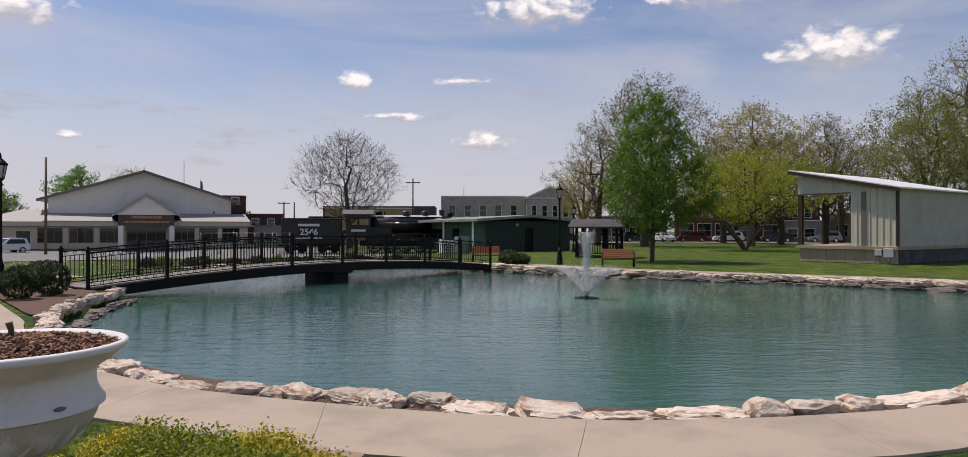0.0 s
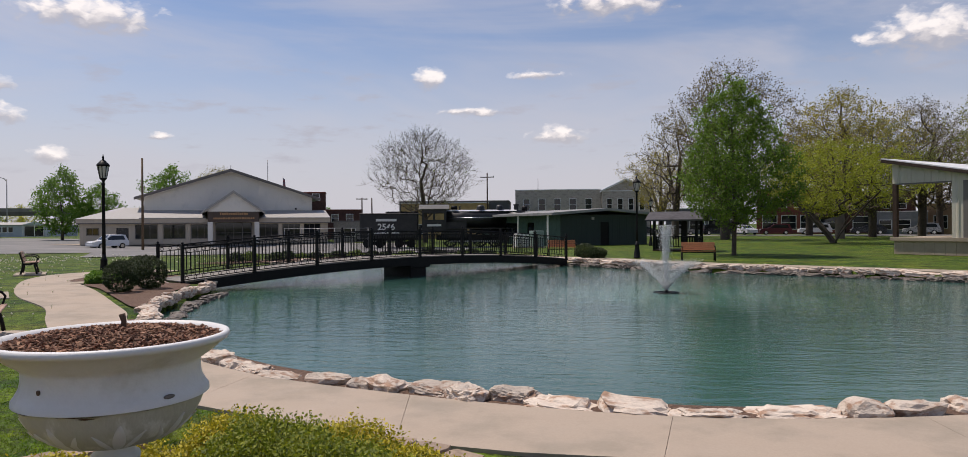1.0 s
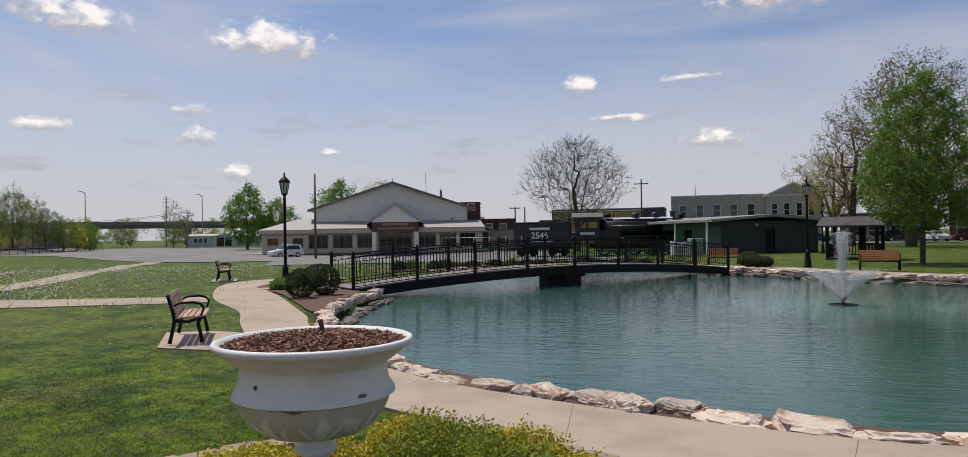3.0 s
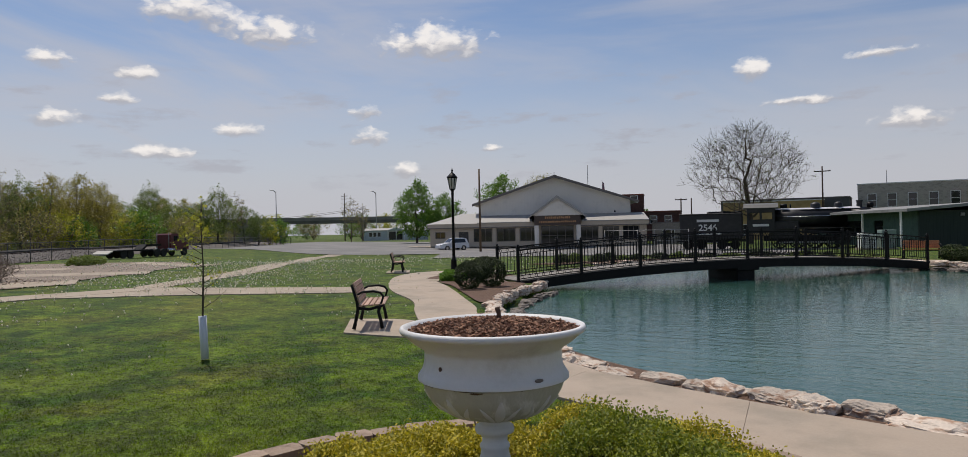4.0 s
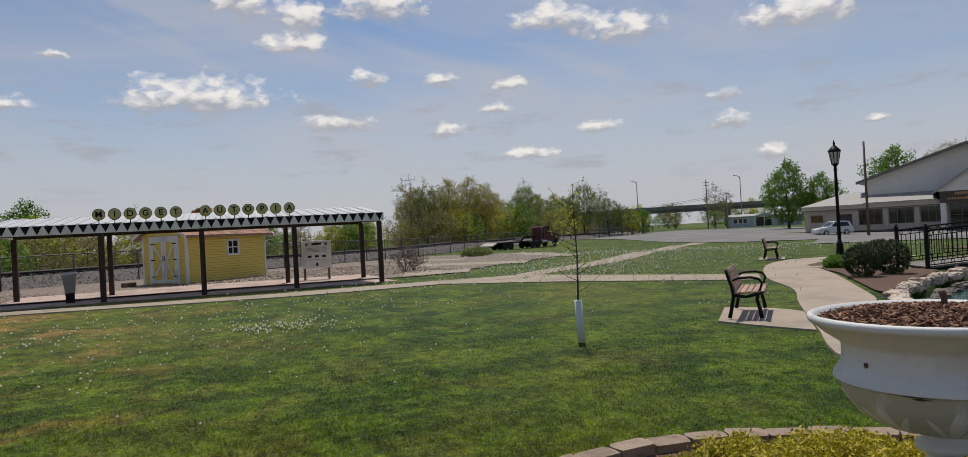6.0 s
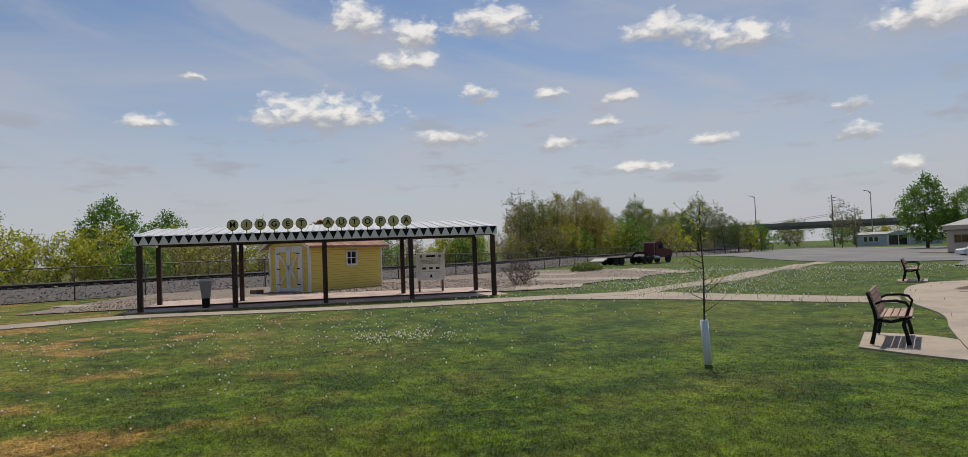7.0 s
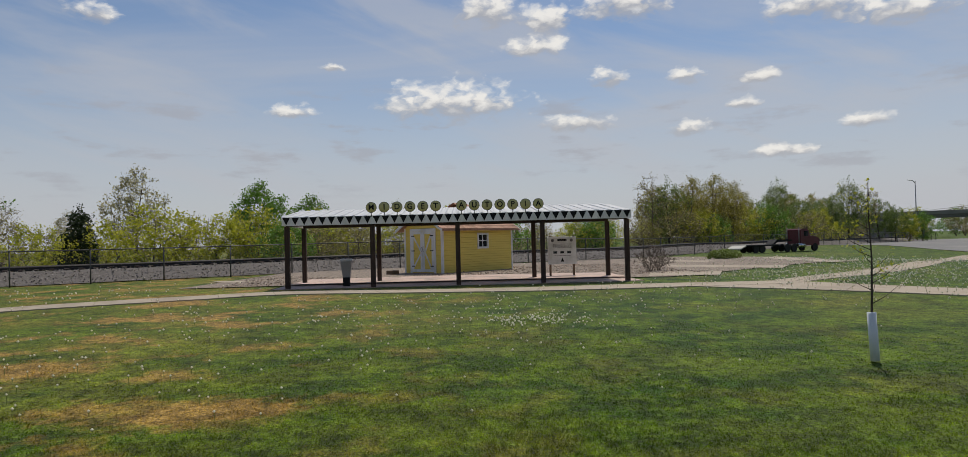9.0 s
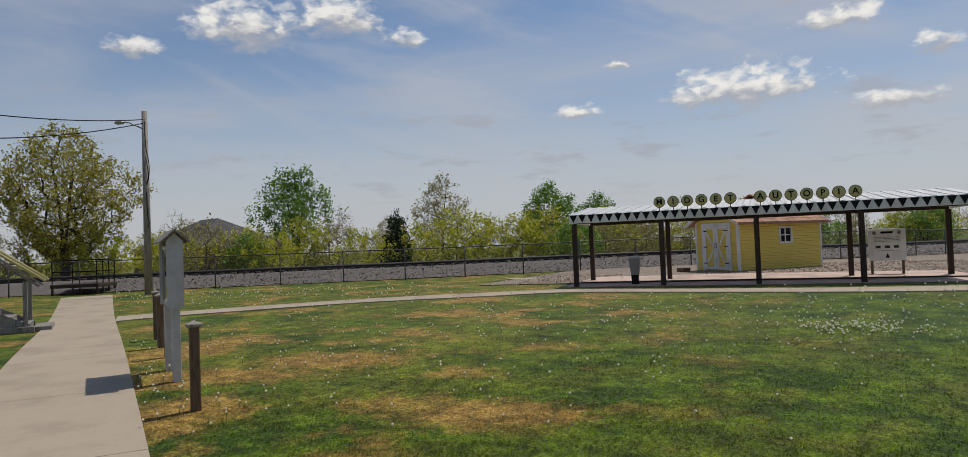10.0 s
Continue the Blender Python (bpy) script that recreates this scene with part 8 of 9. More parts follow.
    for y in (-0.75, 0.75):
        for x in (8.9, 10.4, 11.9, 13.4):
            part("driving_wheel", driver, None, loco, m=pose(x, y, 0.72, 90, 0, 0))
        part("leading_wheel", wheel, None, loco, m=pose(15.6, y, 0.42))
        s = math.copysign(1, y)
        part("coupling_rod", Mesh().box(8.8, y + s * 0.16, 0.52, 13.5, y + s * 0.22, 0.66, 0.01), STEEL, loco, "bare steel coupling rod")
        part("cylinder", Mesh().tube([(14.5, y + s * 0.35, 0.95), (15.8, y + s * 0.35, 0.95)], 0.4, 18), soot, loco)
        part("air_tank", Mesh().tube([(10.9, y + s * 0.4, 1.6), (13.8, y + s * 0.4, 1.6)], 0.2, 12), BLACK, loco)
        part("handrail", Mesh().tube([(8.6, s * 1.02, 2.95), (16.2, s * 0.98, 2.95)], 0.025, 6), CHROME, loco)
    part("pilot", Mesh().prism([(16.5, 0.15), (17.6, 0.12), (16.7, 0.95), (16.5, 0.95)], "y", -1.1, 1.1), BLACK, loco)
    part("headlamp", Mesh().tube([(16.2, 0, 3.85), (16.7, 0, 3.85)], 0.24, 14), BLACK, loco)
    track = thing("display_track", place, "short railway track under a displayed locomotive", "railway", kind="structure")
    for y in (-0.75, 0.75):
        part("rail", Mesh().box(-3, y - 0.035, -0.15, 20, y + 0.035, 0.0), STEEL, track)
    for k in range(36):
        part("sleeper", Mesh().box(-2.8 + 0.63 * k, -1.25, -0.32, -2.58 + 0.63 * k, 1.25, -0.15), DARK_WOOD, track)
    part("ballast", Mesh().prism([(-2.4, -0.45), (2.4, -0.45), (1.6, -0.2), (-1.6, -0.2)], "x", -4, 21), BALLAST, track)
    fence = thing("pipe_fence", pose(-27.5, 66.0, ground_z(-27.5, 66.0), 0, 0, 12), "grey pipe fence before the displayed train", "fence")
    for k in range(6):
        part("post", Mesh().tube([(1.6 * k, 0, 0), (1.6 * k, 0, 2.0)], 0.04, 6), STEEL, fence)
    for z in (0.9, 1.95):
        part("rail", Mesh().tube([(0, 0, z), (8, 0, z)], 0.03, 6), STEEL, fence)


make_train()


# ---- kiosk ----
def make_kiosk():
    root = thing("kiosk", pose(6.75, 47.3, ground_z(6.75, 47.3), 0, 0, -18), "small dark open park shelter with a grey shingle roof and balustrade", "shelter")
    w, d = 2.6, 2.2
    for x in (-w / 2, w / 2):
        for y in (-d / 2, d / 2):
            part("post", Mesh().box(x - 0.09, y - 0.09, 0, x + 0.09, y + 0.09, 1.95, 0.01), BLACK, root)
    part("floor", Mesh().box(-w / 2 - 0.1, -d / 2 - 0.1, 0, w / 2 + 0.1, d / 2 + 0.1, 0.1), DARK_WOOD, root)
    for s in (-1, 1):
        part("roof_slope", Mesh().prism([(s * (d / 2 + 0.5), 1.9), (0, 2.42), (0, 2.52), (s * (d / 2 + 0.5), 2.0)], "x", -w / 2 - 0.5, w / 2 + 0.5), SHINGLE_GREY, root)
    for x in (-w / 2, w / 2):
        part("gable", Mesh().prism([(-d / 2 - 0.1, 1.93), (d / 2 + 0.1, 1.93), (0, 2.4)], "x", x - 0.03, x + 0.03), BLACK, root)
    for y, x0, x1 in ((-d / 2, -w / 2, -0.4), (-d / 2, 0.45, w / 2), (d / 2, -w / 2, w / 2)):
        part("rail", Mesh().box(x0, y - 0.04, 0.85, x1, y + 0.04, 0.93), BLACK, root)
        part("rail", Mesh().box(x0, y - 0.03, 0.18, x1, y + 0.03, 0.24), BLACK, root)
        k = 0
        x = x0 + 0.12
        while x < x1 - 0.05:
            part("baluster", Mesh().box(x - 0.03, y - 0.02, 0.24, x + 0.03, y + 0.02, 0.85), BLACK, root)
            x += 0.17
    for x in (-w / 2, w / 2):
        part("rail", Mesh().box(x - 0.04, -d / 2, 0.85, x + 0.04, d / 2, 0.93), BLACK, root)
        for k in range(10):
            y = -d / 2 + 0.2 + 0.2 * k
            part("baluster", Mesh().box(x - 0.02, y - 0.03, 0.1, x + 0.02, y + 0.03, 0.85), BLACK, root)
    part("panel", Mesh().box(0.2, -0.1, 0.1, 0.55, 0.25, 1.9), BLACK, root, "dark upright display panel")


make_kiosk()


# ---- stage ----
def make_stage():
    root = thing("bandstand_stage", pose(17.3, 41.5, 0.0, 0, 0, -53), "cream ribbed-metal open stage with a sloping white roof", "stage")
    w, d = 5.35, 10.0
    low = lambda x: 5.05 - 1.1 * x / w
    base = thing("stage_base", root.matrix_world.copy(), "raised concrete stage base of grey blocks", "stage base", kind="structure")
    for k in range(10):
        part("panel", Mesh().box(0.08 + 0.527 * k, 0, 0, 0.08 + 0.527 * k + 0.517, 0.2, 0.72, 0.006), PALE_CONCRETE, base)
    # this side of the base lies in shade, which is put into its colour
    part("side", Mesh().box(w - 0.2, 0.2, 0, w, d, 0.72), material("shaded_stage_skirt", (0.05, 0.052, 0.058), 0.8, spots=(0.09, 0.09, 0.095), spot_scale=1.5, grain=0.15), base, "stage skirt with its shade put into the dark colour")
    part("side", Mesh().box(0.08, 0.2, 0, 0.28, d, 0.72), PALE_CONCRETE, base)
    part("deck", Mesh().box(-0.1, -0.12, 0.72, w + 0.1, d + 0.1, 0.92, 0.015), PALE_CONCRETE, base, "concrete stage deck")
    part("corner_post", Mesh().box(0.0, 0.0, 0.92, 0.22, 0.22, 3.82), DARK_WOOD, root)
    part("corner_post", Mesh().box(0.0, d - 0.22, 0.92, 0.22, d, 3.82), DARK_WOOD, root)
    rib = lambda x0, x1, z0: Mesh().add([(x0, 0, z0), (x1, 0, z0), (x1, 0, low(x1)), (x0, 0, low(x0)), (x0, 0.1, z0), (x1, 0.1, z0), (x1, 0.1, low(x1)), (x0, 0.1, low(x0))], [(0, 1, 2, 3), (7, 6, 5, 4), (0, 4, 5, 1), (1, 5, 6, 2), (2, 6, 7, 3), (3, 7, 4, 0)])
    n = 16
    for k in range(n):
        x0, x1 = w * k / n + 0.006, w * (k + 1) / n - 0.006
        p = part("wall_panel", rib(x0, x1, 3.82 if x1 < 3.2 else 0.92), RIB_WALL, root)
        part("wall_panel", rib(x0, x1, 3.82), RIB_WALL, root, m=pose(0, d - 0.1, 0))
        part("seam", Mesh().box(x1 - 0.02, -0.035, 3.82 if x1 < 3.2 else 0.92, x1 + 0.02, -0.001, low(x1) - 0.02), RIB_WALL, p)
    part("jamb", Mesh().box(3.58, -0.05, 0.92, 3.826, 0.15, 3.82), GREY_TRIM, root, "dark trim")
    part("head", Mesh().box(0.22, -0.05, 3.75, 3.02, 0.15, 3.82), GREY_TRIM, root, "dark trim")
    part("corner_trim", Mesh().box(w - 0.02, -0.06, 0.92, w + 0.06, 0.2, low(w)), DARK_WOOD, root, "dark corner trim")
    part("rear_wall", Mesh().box(w - 0.1, 0.2, 0.92, w, d - 0.12, low(w) - 0.02), material("grey_back_wall", (0.43, 0.415, 0.36), 0.7, spots=(0.37, 0.355, 0.31), spot_scale=1.0, grain=0.05), root, "plain grey back wall")
    v = []
    for y in (-0.3, d + 0.3):
        v += [(-0.45, y, low(-0.45) + 0.02), (w + 0.35, y, low(w + 0.35) + 0.02), (w + 0.35, y, low(w + 0.35) + 0.1), (-0.45, y, low(-0.45) + 0.1)]
    part("roof", Mesh().add(v, [(0, 1, 2, 3), (7, 6, 5, 4), (0, 4, 5, 1), (1, 5, 6, 2), (2, 6, 7, 3), (3, 7, 4, 0)]), WHITE_PAINT, root, "white metal roof")
    part("roof_edge", Mesh().add([(-0.45, -0.34, low(-0.45) - 0.14), (w + 0.35, -0.34, low(w + 0.35) - 0.14), (w + 0.35, -0.34, low(w + 0.35) + 0.04), (-0.45, -0.34, low(-0.45) + 0.04), (-0.45, -0.305, low(-0.45) - 0.14), (w + 0.35, -0.305, low(w + 0.35) - 0.14), (w + 0.35, -0.305, low(w + 0.35) + 0.04), (-0.45, -0.305, low(-0.45) + 0.04)], [(0, 1, 2, 3), (7, 6, 5, 4), (0, 4, 5, 1), (1, 5, 6, 2), (2, 6, 7, 3), (3, 7, 4, 0)]), DARK_WOOD, root, "dark roof edge")
    for x, s, z in ((4.75, 0.5, 0.52), (4.3, 0.36, 0.6)):
        box = thing("meter_box", root.matrix_world @ pose(x, -0.13, z - 0.18), "pale grey electric meter box on the stage base", "meter box", "meter boxes")
        part("body", Mesh().box(0, 0, 0, s, 0.12, s * 0.95, 0.015), material("meter_grey", (0.40, 0.43, 0.46), 0.5, grain=0.06), box)
        part("conduit", Mesh().tube([(s / 2, 0.06, 0.0), (s / 2, 0.06, -0.34)], 0.03, 8), STEEL, box)


make_stage()


# ---- vehicles ----
def make_car(x, y, turn, paint, label, kind="suv", length=4.6, z=None):
    root = thing("car", pose(x, y, ground_z(x, y) + 0.04 if z is None else z, 0, 0, turn), label, "car", "parked cars")
    L, W, H = length, 1.85, 1.68 if kind == "suv" else 1.45
    h = L / 2
    low = [(-h, 0.35), (-h + 0.02, 0.95), (-h + 0.2, 1.02), (h - 1.25, 1.0), (h - 0.25, 0.88), (h, 0.72), (h, 0.32)]
    top = [(-h + 0.12, 1.0), (-h + (0.35 if kind == "suv" else 0.75), H - 0.08), (-h + 0.9, H), (h - 2.1, H - 0.03), (h - 1.2, 1.0)]

    def shell(outline, half, taper):
        m = Mesh()
        n = len(outline)
        zs = [z for _, z in outline]
        k = lambda z: half * (1 - taper * (z - min(zs)) / (max(zs) - min(zs) + 1e-6))
        v = [(a, -k(z), z) for a, z in outline] + [(a, k(z), z) for a, z in outline]
        return m.add(v, [tuple(range(n - 1, -1, -1)), tuple(range(n, 2 * n))] + [(i, (i + 1) % n, n + (i + 1) % n, n + i) for i in range(n)])

    body = part("body", shell(low, W / 2, 0.04), paint, root)
    part("cabin", shell(top, W / 2 - 0.06, 0.18), paint, root)
    glass = [(-h + 0.45, 1.04), (-h + 0.62, H - 0.16), (h - 2.15, H - 0.16), (h - 1.45, 1.04)]
    for s in (-1, 1):
        g = Mesh()
        v = [(a, s * ((W / 2 - 0.06) * (1 - 0.18 * (z - 1.0) / (H - 1.0)) + 0.012), z) for a, z in glass]
        g.add(v, [(0, 1, 2, 3)])
        part("side_window", g, GLASS, root)
        part("mirror", Mesh().box(h - 1.6, s * (W / 2 + 0.02) - 0.08, 1.0, h - 1.45, s * (W / 2 + 0.02) + 0.08, 1.14, 0.02), paint, root)
        part("headlight", Mesh().box(h - 0.16, s * 0.7 - 0.18, 0.66, h + 0.005, s * 0.7 + 0.18, 0.80, 0.02), LAMP_GLASS, root)
        part("tail_light", Mesh().box(-h - 0.005, s * 0.72 - 0.12, 0.72, -h + 0.1, s * 0.72 + 0.12, 0.98, 0.02), CAR_RED, root)
        for a in (-h + 0.85, h - 0.88):
            tyre = part("wheel", Mesh().tube([(a, s * (W / 2 - 0.21), 0.33), (a, s * (W / 2 + 0.015), 0.33)], 0.335, 20), RUBBER, root)
            part("rim", Mesh().tube([(a, s * (W / 2 + 0.014), 0.33), (a, s * (W / 2 + 0.03), 0.33)], 0.21, 16), CHROME, tyre)
    for (a0, z0), (a1, z1) in ((top[0], top[1]), (top[3], top[4])):
        q = [(a0 + (a1 - a0) * t, z0 + (z1 - z0) * t) for t in (0.12, 0.88)]
        nx = 0.015 if a1 > a0 and z1 < z0 else -0.015
        v = []
        for a, z in q:
            half = (W / 2 - 0.06) * (1 - 0.18 * (z - 1.0) / (H - 1.0)) - 0.1
            v += [(a + nx, -half, z), (a + nx, half, z)]
        part("windscreen", Mesh().add(v, [(0, 1, 3, 2)]), GLASS, root)
    part("bumper", Mesh().box(-h - 0.05, -W / 2 + 0.08, 0.38, -h + 0.1, W / 2 - 0.08, 0.58, 0.03), paint, root)
    part("bumper", Mesh().box(h - 0.1, -W / 2 + 0.08, 0.34, h + 0.05, W / 2 - 0.08, 0.54, 0.03), paint, root)
    return root


make_car(-53.9, 77.6, 243, CAR_WHITE, "white estate car parked on asphalt before a hall", "suv", 4.2, z=-0.72)
for k, (x, y, t, paint, kind, lab) in enumerate([
    (12.0, 118, 12, CAR_DARK, "car", "dark parked car along a street"), (17.5, 118, 14, CAR_SILVER, "suv", "silver parked car along a street"),
    (23.0, 117, 8, CAR_DARK, "suv", "dark parked car along a street"), (27.2, 116, -75, CAR_WHITE, "car", "white parked car along a street"),
    (31.5, 115, 170, CAR_RED, "suv", "maroon parked car along a street"), (36.8, 113.5, 172, CAR_WHITE, "suv", "white parked off-road car along a street"),
    (43.5, 111, 165, CAR_DARK, "car", "dark parked car along a street"), (49.5, 108, 160, CAR_SILVER, "suv", "silver parked car along a street"),
    (55.0, 105, 155, CAR_WHITE, "suv", "white parked car along a street"), (60.5, 101.5, 150, CAR_DARK, "suv", "dark parked car along a street"), (7.5, 110, 20, CAR_DARK, "suv", "dark parked car along a street")]):
    make_car(x, y, t, paint, lab, kind)
grid_patch("street", [(2, 112), (70, 88), (76, 98), (4, 126)], (16, 3), ASPHALT, "asphalt street behind the park trees", 0.03, "road")


def make_truck():
    ax, ay = -58.8, 34.2
    root = thing("lorry", pose(ax, ay, ground_z(ax, ay) + 0.02, 0, 0, 107) @ Matrix.Scale(0.72, 4), "maroon lorry tractor with a black gooseneck trailer parked on gravel", "lorry")
    wheel = Mesh().tube([(0, -0.14, 0), (0, 0.14, 0)], 0.5, 20).data("wheel", RUBBER)
    cab = Mesh()
    cab.prism([(8.8, 0.75), (8.8, 2.75), (9.0, 2.9), (10.1, 2.9), (10.5, 2.0), (12.0, 1.75), (12.25, 1.5), (12.25, 0.75)], "y", -1.05, 1.05)
    part("cab", cab, CAR_RED, root)
    for s in (-1, 1):
        part("side_window", Mesh().box(9.35, s * 1.055 - 0.006, 1.95, 10.15, s * 1.055 + 0.006, 2.6), GLASS, root)
        part("exhaust", Mesh().tube([(8.6, s * 0.9, 0.8), (8.6, s * 0.9, 3.05)], 0.06, 8), GREY_TRIM, root)
        for x in (6.3, 7.5, 11.4):
            part("wheel", wheel, None, root, m=pose(x, s * 0.95, 0.5))
        for x in (0.7, 1.8):
            part("trailer_wheel", wheel, None, root, m=pose(x, s * 0.95, 0.5))
        part("fuel_tank", Mesh().tube([(8.2, s * 0.95, 0.75), (9.4, s * 0.95, 0.75)], 0.3, 12), CHROME, root)
    part("windscreen", Mesh().prism([(10.13, 2.72), (10.44, 2.05), (10.46, 2.06), (10.15, 2.73)], "y", -0.9, 0.9), GLASS, root)
    part("chassis", Mesh().box(5.4, -0.5, 0.6, 9.0, 0.5, 0.9, 0.02), BLACK, root)
    part("trailer_bed", Mesh().box(-1.0, -1.2, 0.82, 4.6, 1.2, 1.0, 0.02), BLACK, root)
    part("gooseneck", Mesh().prism([(4.2, 0.85), (5.2, 1.35), (7.6, 1.35), (7.6, 1.55), (5.0, 1.6), (4.2, 1.05)], "y", -0.6, 0.6), BLACK, root)
    part("ramp", Mesh().prism([(-1.9, 0.5), (-1.0, 0.84), (-1.0, 0.98), (-1.9, 0.62)], "y", -1.1, 1.1), material("pale_ramp", (0.45, 0.43, 0.38), 0.6), root, "pale tail ramp")
    part("grille", Mesh().box(12.26, -0.6, 0.95, 12.3, 0.6, 1.55), CHROME, root)


make_truck()


# ---- far street furniture, homes, overpass ----
def make_pole(x, y, top, r, mat, label, arms=(), category="pole", name="utility_pole", turn=0.0):
    z = ground_z(x, y)
    root = thing(name, pose(x, y, z - 0.1, 0, 0, turn), label, category)
    part("shaft", Mesh().tube([(0, 0, 0), (0, 0, top - z)], [r, r * 0.7], 10), mat, root)
    for h, half in arms:
        part("cross_arm", Mesh().box(-half, -0.06, h - z - 0.07, half, 0.06, h - z + 0.07), mat, root)
        for x0 in (-half + 0.1, half - 0.1):
            part("insulator", Mesh().lathe([(0.05, h - z + 0.07), (0.07, h - z + 0.14), (0.03, h - z + 0.2)], 8, centre=(x0, 0)), LAMP_GLASS, root)
    return root


make_pole(-43.3, 67.9, 8.9, 0.14, BROWN_WOOD, "tall plain brown wooden pole before a hall")
p10 = make_pole(-27.8, -20.2, 8.05, 0.16, GREY_WOOD, "weathered wooden utility pole with a small lamp and hanging cables")
part("lamp_arm", Mesh().tube([(0.05, -0.05, 7.1), (0.3, -0.5, 7.35), (0.42, -0.75, 7.38)], 0.03, 6), STEEL, p10)
part("lamp_head", Mesh().box(0.32, -1.05, 7.3, 0.54, -0.7, 7.42, 0.03), STEEL, p10)
for k, pts in enumerate(([(0.12, 0.1, 5.9), (0.3, 0.35, 5.2), (0.28, 0.3, 4.9), (0.14, 0.12, 4.8)], [(0.13, 0.1, 7.4), (0.16, 0.14, 6.4), (0.34, 0.42, 5.6), (0.36, 0.42, 5.0), (0.15, 0.14, 4.7)], [(0.14, 0.12, 4.4), (0.2, 0.2, 3.4), (0.3, 0.34, 3.1), (0.16, 0.14, 2.9)])):
    part("cable", Mesh().tube(smooth_line([p for p in pts], 5), 0.018, 5), BLACK, p10, "loose black cable")
for k, (a, b, sag) in enumerate((((-27.8, -20.2, 7.6), (-15.5, -19.6, 6.2), 0.3), ((-27.8, -20.2, 7.45), (-14.0, -20.4, 5.2), 0.5))):
    pts = [tuple(np.array(a) * (1 - t) + np.array(b) * t - np.array([0, 0, sag * 4 * t * (1 - t)])) for t in np.linspace(0, 1, 14)]
    solid("overhead_wire", Mesh().tube(pts, 0.02, 5), BLACK, "black overhead cable running to a wooden pole", "cable", "overhead wires")
make_pole(-13.2, 113.0, 10.2, 0.14, DARK_WOOD, "dark utility pole with cross arms behind a locomotive", ((9.5, 1.1),))
make_pole(-33.5, 112.0, 6.4, 0.14, DARK_WOOD, "short dark utility pole with cross arms", ((6.2, 0.9),), turn=20)
make_pole(-32.0, 112.5, 6.4, 0.14, DARK_WOOD, "short dark utility pole with cross arms", (), turn=20)
flag = make_pole(-42.0, 100.5, 9.2, 0.05, STEEL, "thin grey flagpole with a drooping dark flag", name="flagpole", category="flagpole")
part("flag", Mesh().prism([(0.05, 6.9), (0.32, 6.9), (0.42, 8.0), (0.3, 9.2), (0.05, 9.4)], "y", -0.02, 0.02), material("faded_flag", (0.10, 0.09, 0.13), 0.9, spots=(0.2, 0.05, 0.06), spot_scale=3), flag)
for x, y, top in ((-150.3, 133.4, 13.9), (-131.1, 152.2, 13.4)):
    lp = make_pole(x, y, top, 0.14, STEEL, "tall grey street light with a curved arm", name="street_light", category="street light")
    part("arm", Mesh().tube([(0, 0, top - 0.3), (-0.3, -0.5, top + 0.3), (-0.9, -1.4, top + 0.5)], 0.09, 6), STEEL, lp)
make_pole(-137.5, 146.4, 13.2, 0.2, GREY_WOOD, "distant grey wooden utility pole with cross arms", ((12.4, 1.1), (11.6, 1.1)))
make_pole(-126.0, 141.0, 9.0, 0.16, GREY_WOOD, "distant grey wooden utility pole with cross arms", ((8.6, 1.0),))
for z in (8.6, 8.2):
    pts = [tuple(np.array((-180.0, 120.0, z - 2.5)) * (1 - t) + np.array((-126.0, 141.0, z)) * t - np.array([0, 0, 1.2 * 4 * t * (1 - t)])) for t in np.linspace(0, 1, 14)]
    solid("overhead_wire", Mesh().tube(pts, 0.035, 4), BLACK, "distant overhead wire above an overpass", "cable", "overhead wires")


def make_mobile_home():
    root = thing("mobile_home", pose(-127.0, 142.3, -0.3, 0, 0, 40), "long pale blue-grey mobile home with dark windows and a porch", "mobile home")
    wall = material("pale_blue_siding", (0.44, 0.50, 0.54), 0.7, spots=(0.38, 0.43, 0.47), spot_scale=0.8, grain=0.08)
    holes = [(1.4, 1.2, 2.2, 2.3), (2.5, 1.2, 3.3, 2.3), (3.6, 1.2, 4.4, 2.3), (6.6, 0.3, 10.2, 2.5), (12.0, 1.2, 13.0, 2.3), (14.4, 1.2, 15.4, 2.3)]
    part("front_wall", wall_with_holes(0, 17, 0, 2.8, 0, 0.15, holes), wall, root)
    part("rear_wall", Mesh().box(0, 4.3, 0, 17, 4.45, 2.8), wall, root)
    part("end_wall", Mesh().box(0, 0.15, 0, 0.15, 4.3, 2.8), wall, root)
    part("end_wall", Mesh().box(16.85, 0.15, 0, 17, 4.3, 2.8), wall, root)
    for h in holes:
        window_unit(root, *h, 0.0, bars=(0, 0), w=0.1)
    for s in ((-0.3, 2.2), (4.75, 2.2)):
        part("roof_slope", Mesh().prism([(s[0], 2.75), (2.2, 3.3), (2.2, 3.42), (s[0], 2.87)], "x", -0.3, 17.3), METAL_ROOF, root)
    part("porch_gable", Mesh().prism([(6.0, 2.8), (11.0, 2.8), (8.5, 3.6)], "y", -1.2, -1.05), wall, root)
    for x in (6.3, 8.5, 10.7):
        part("porch_post", Mesh().box(x - 0.08, -1.2, 0, x + 0.08, -1.04, 2.8), WHITE_PAINT, root)


make_mobile_home()


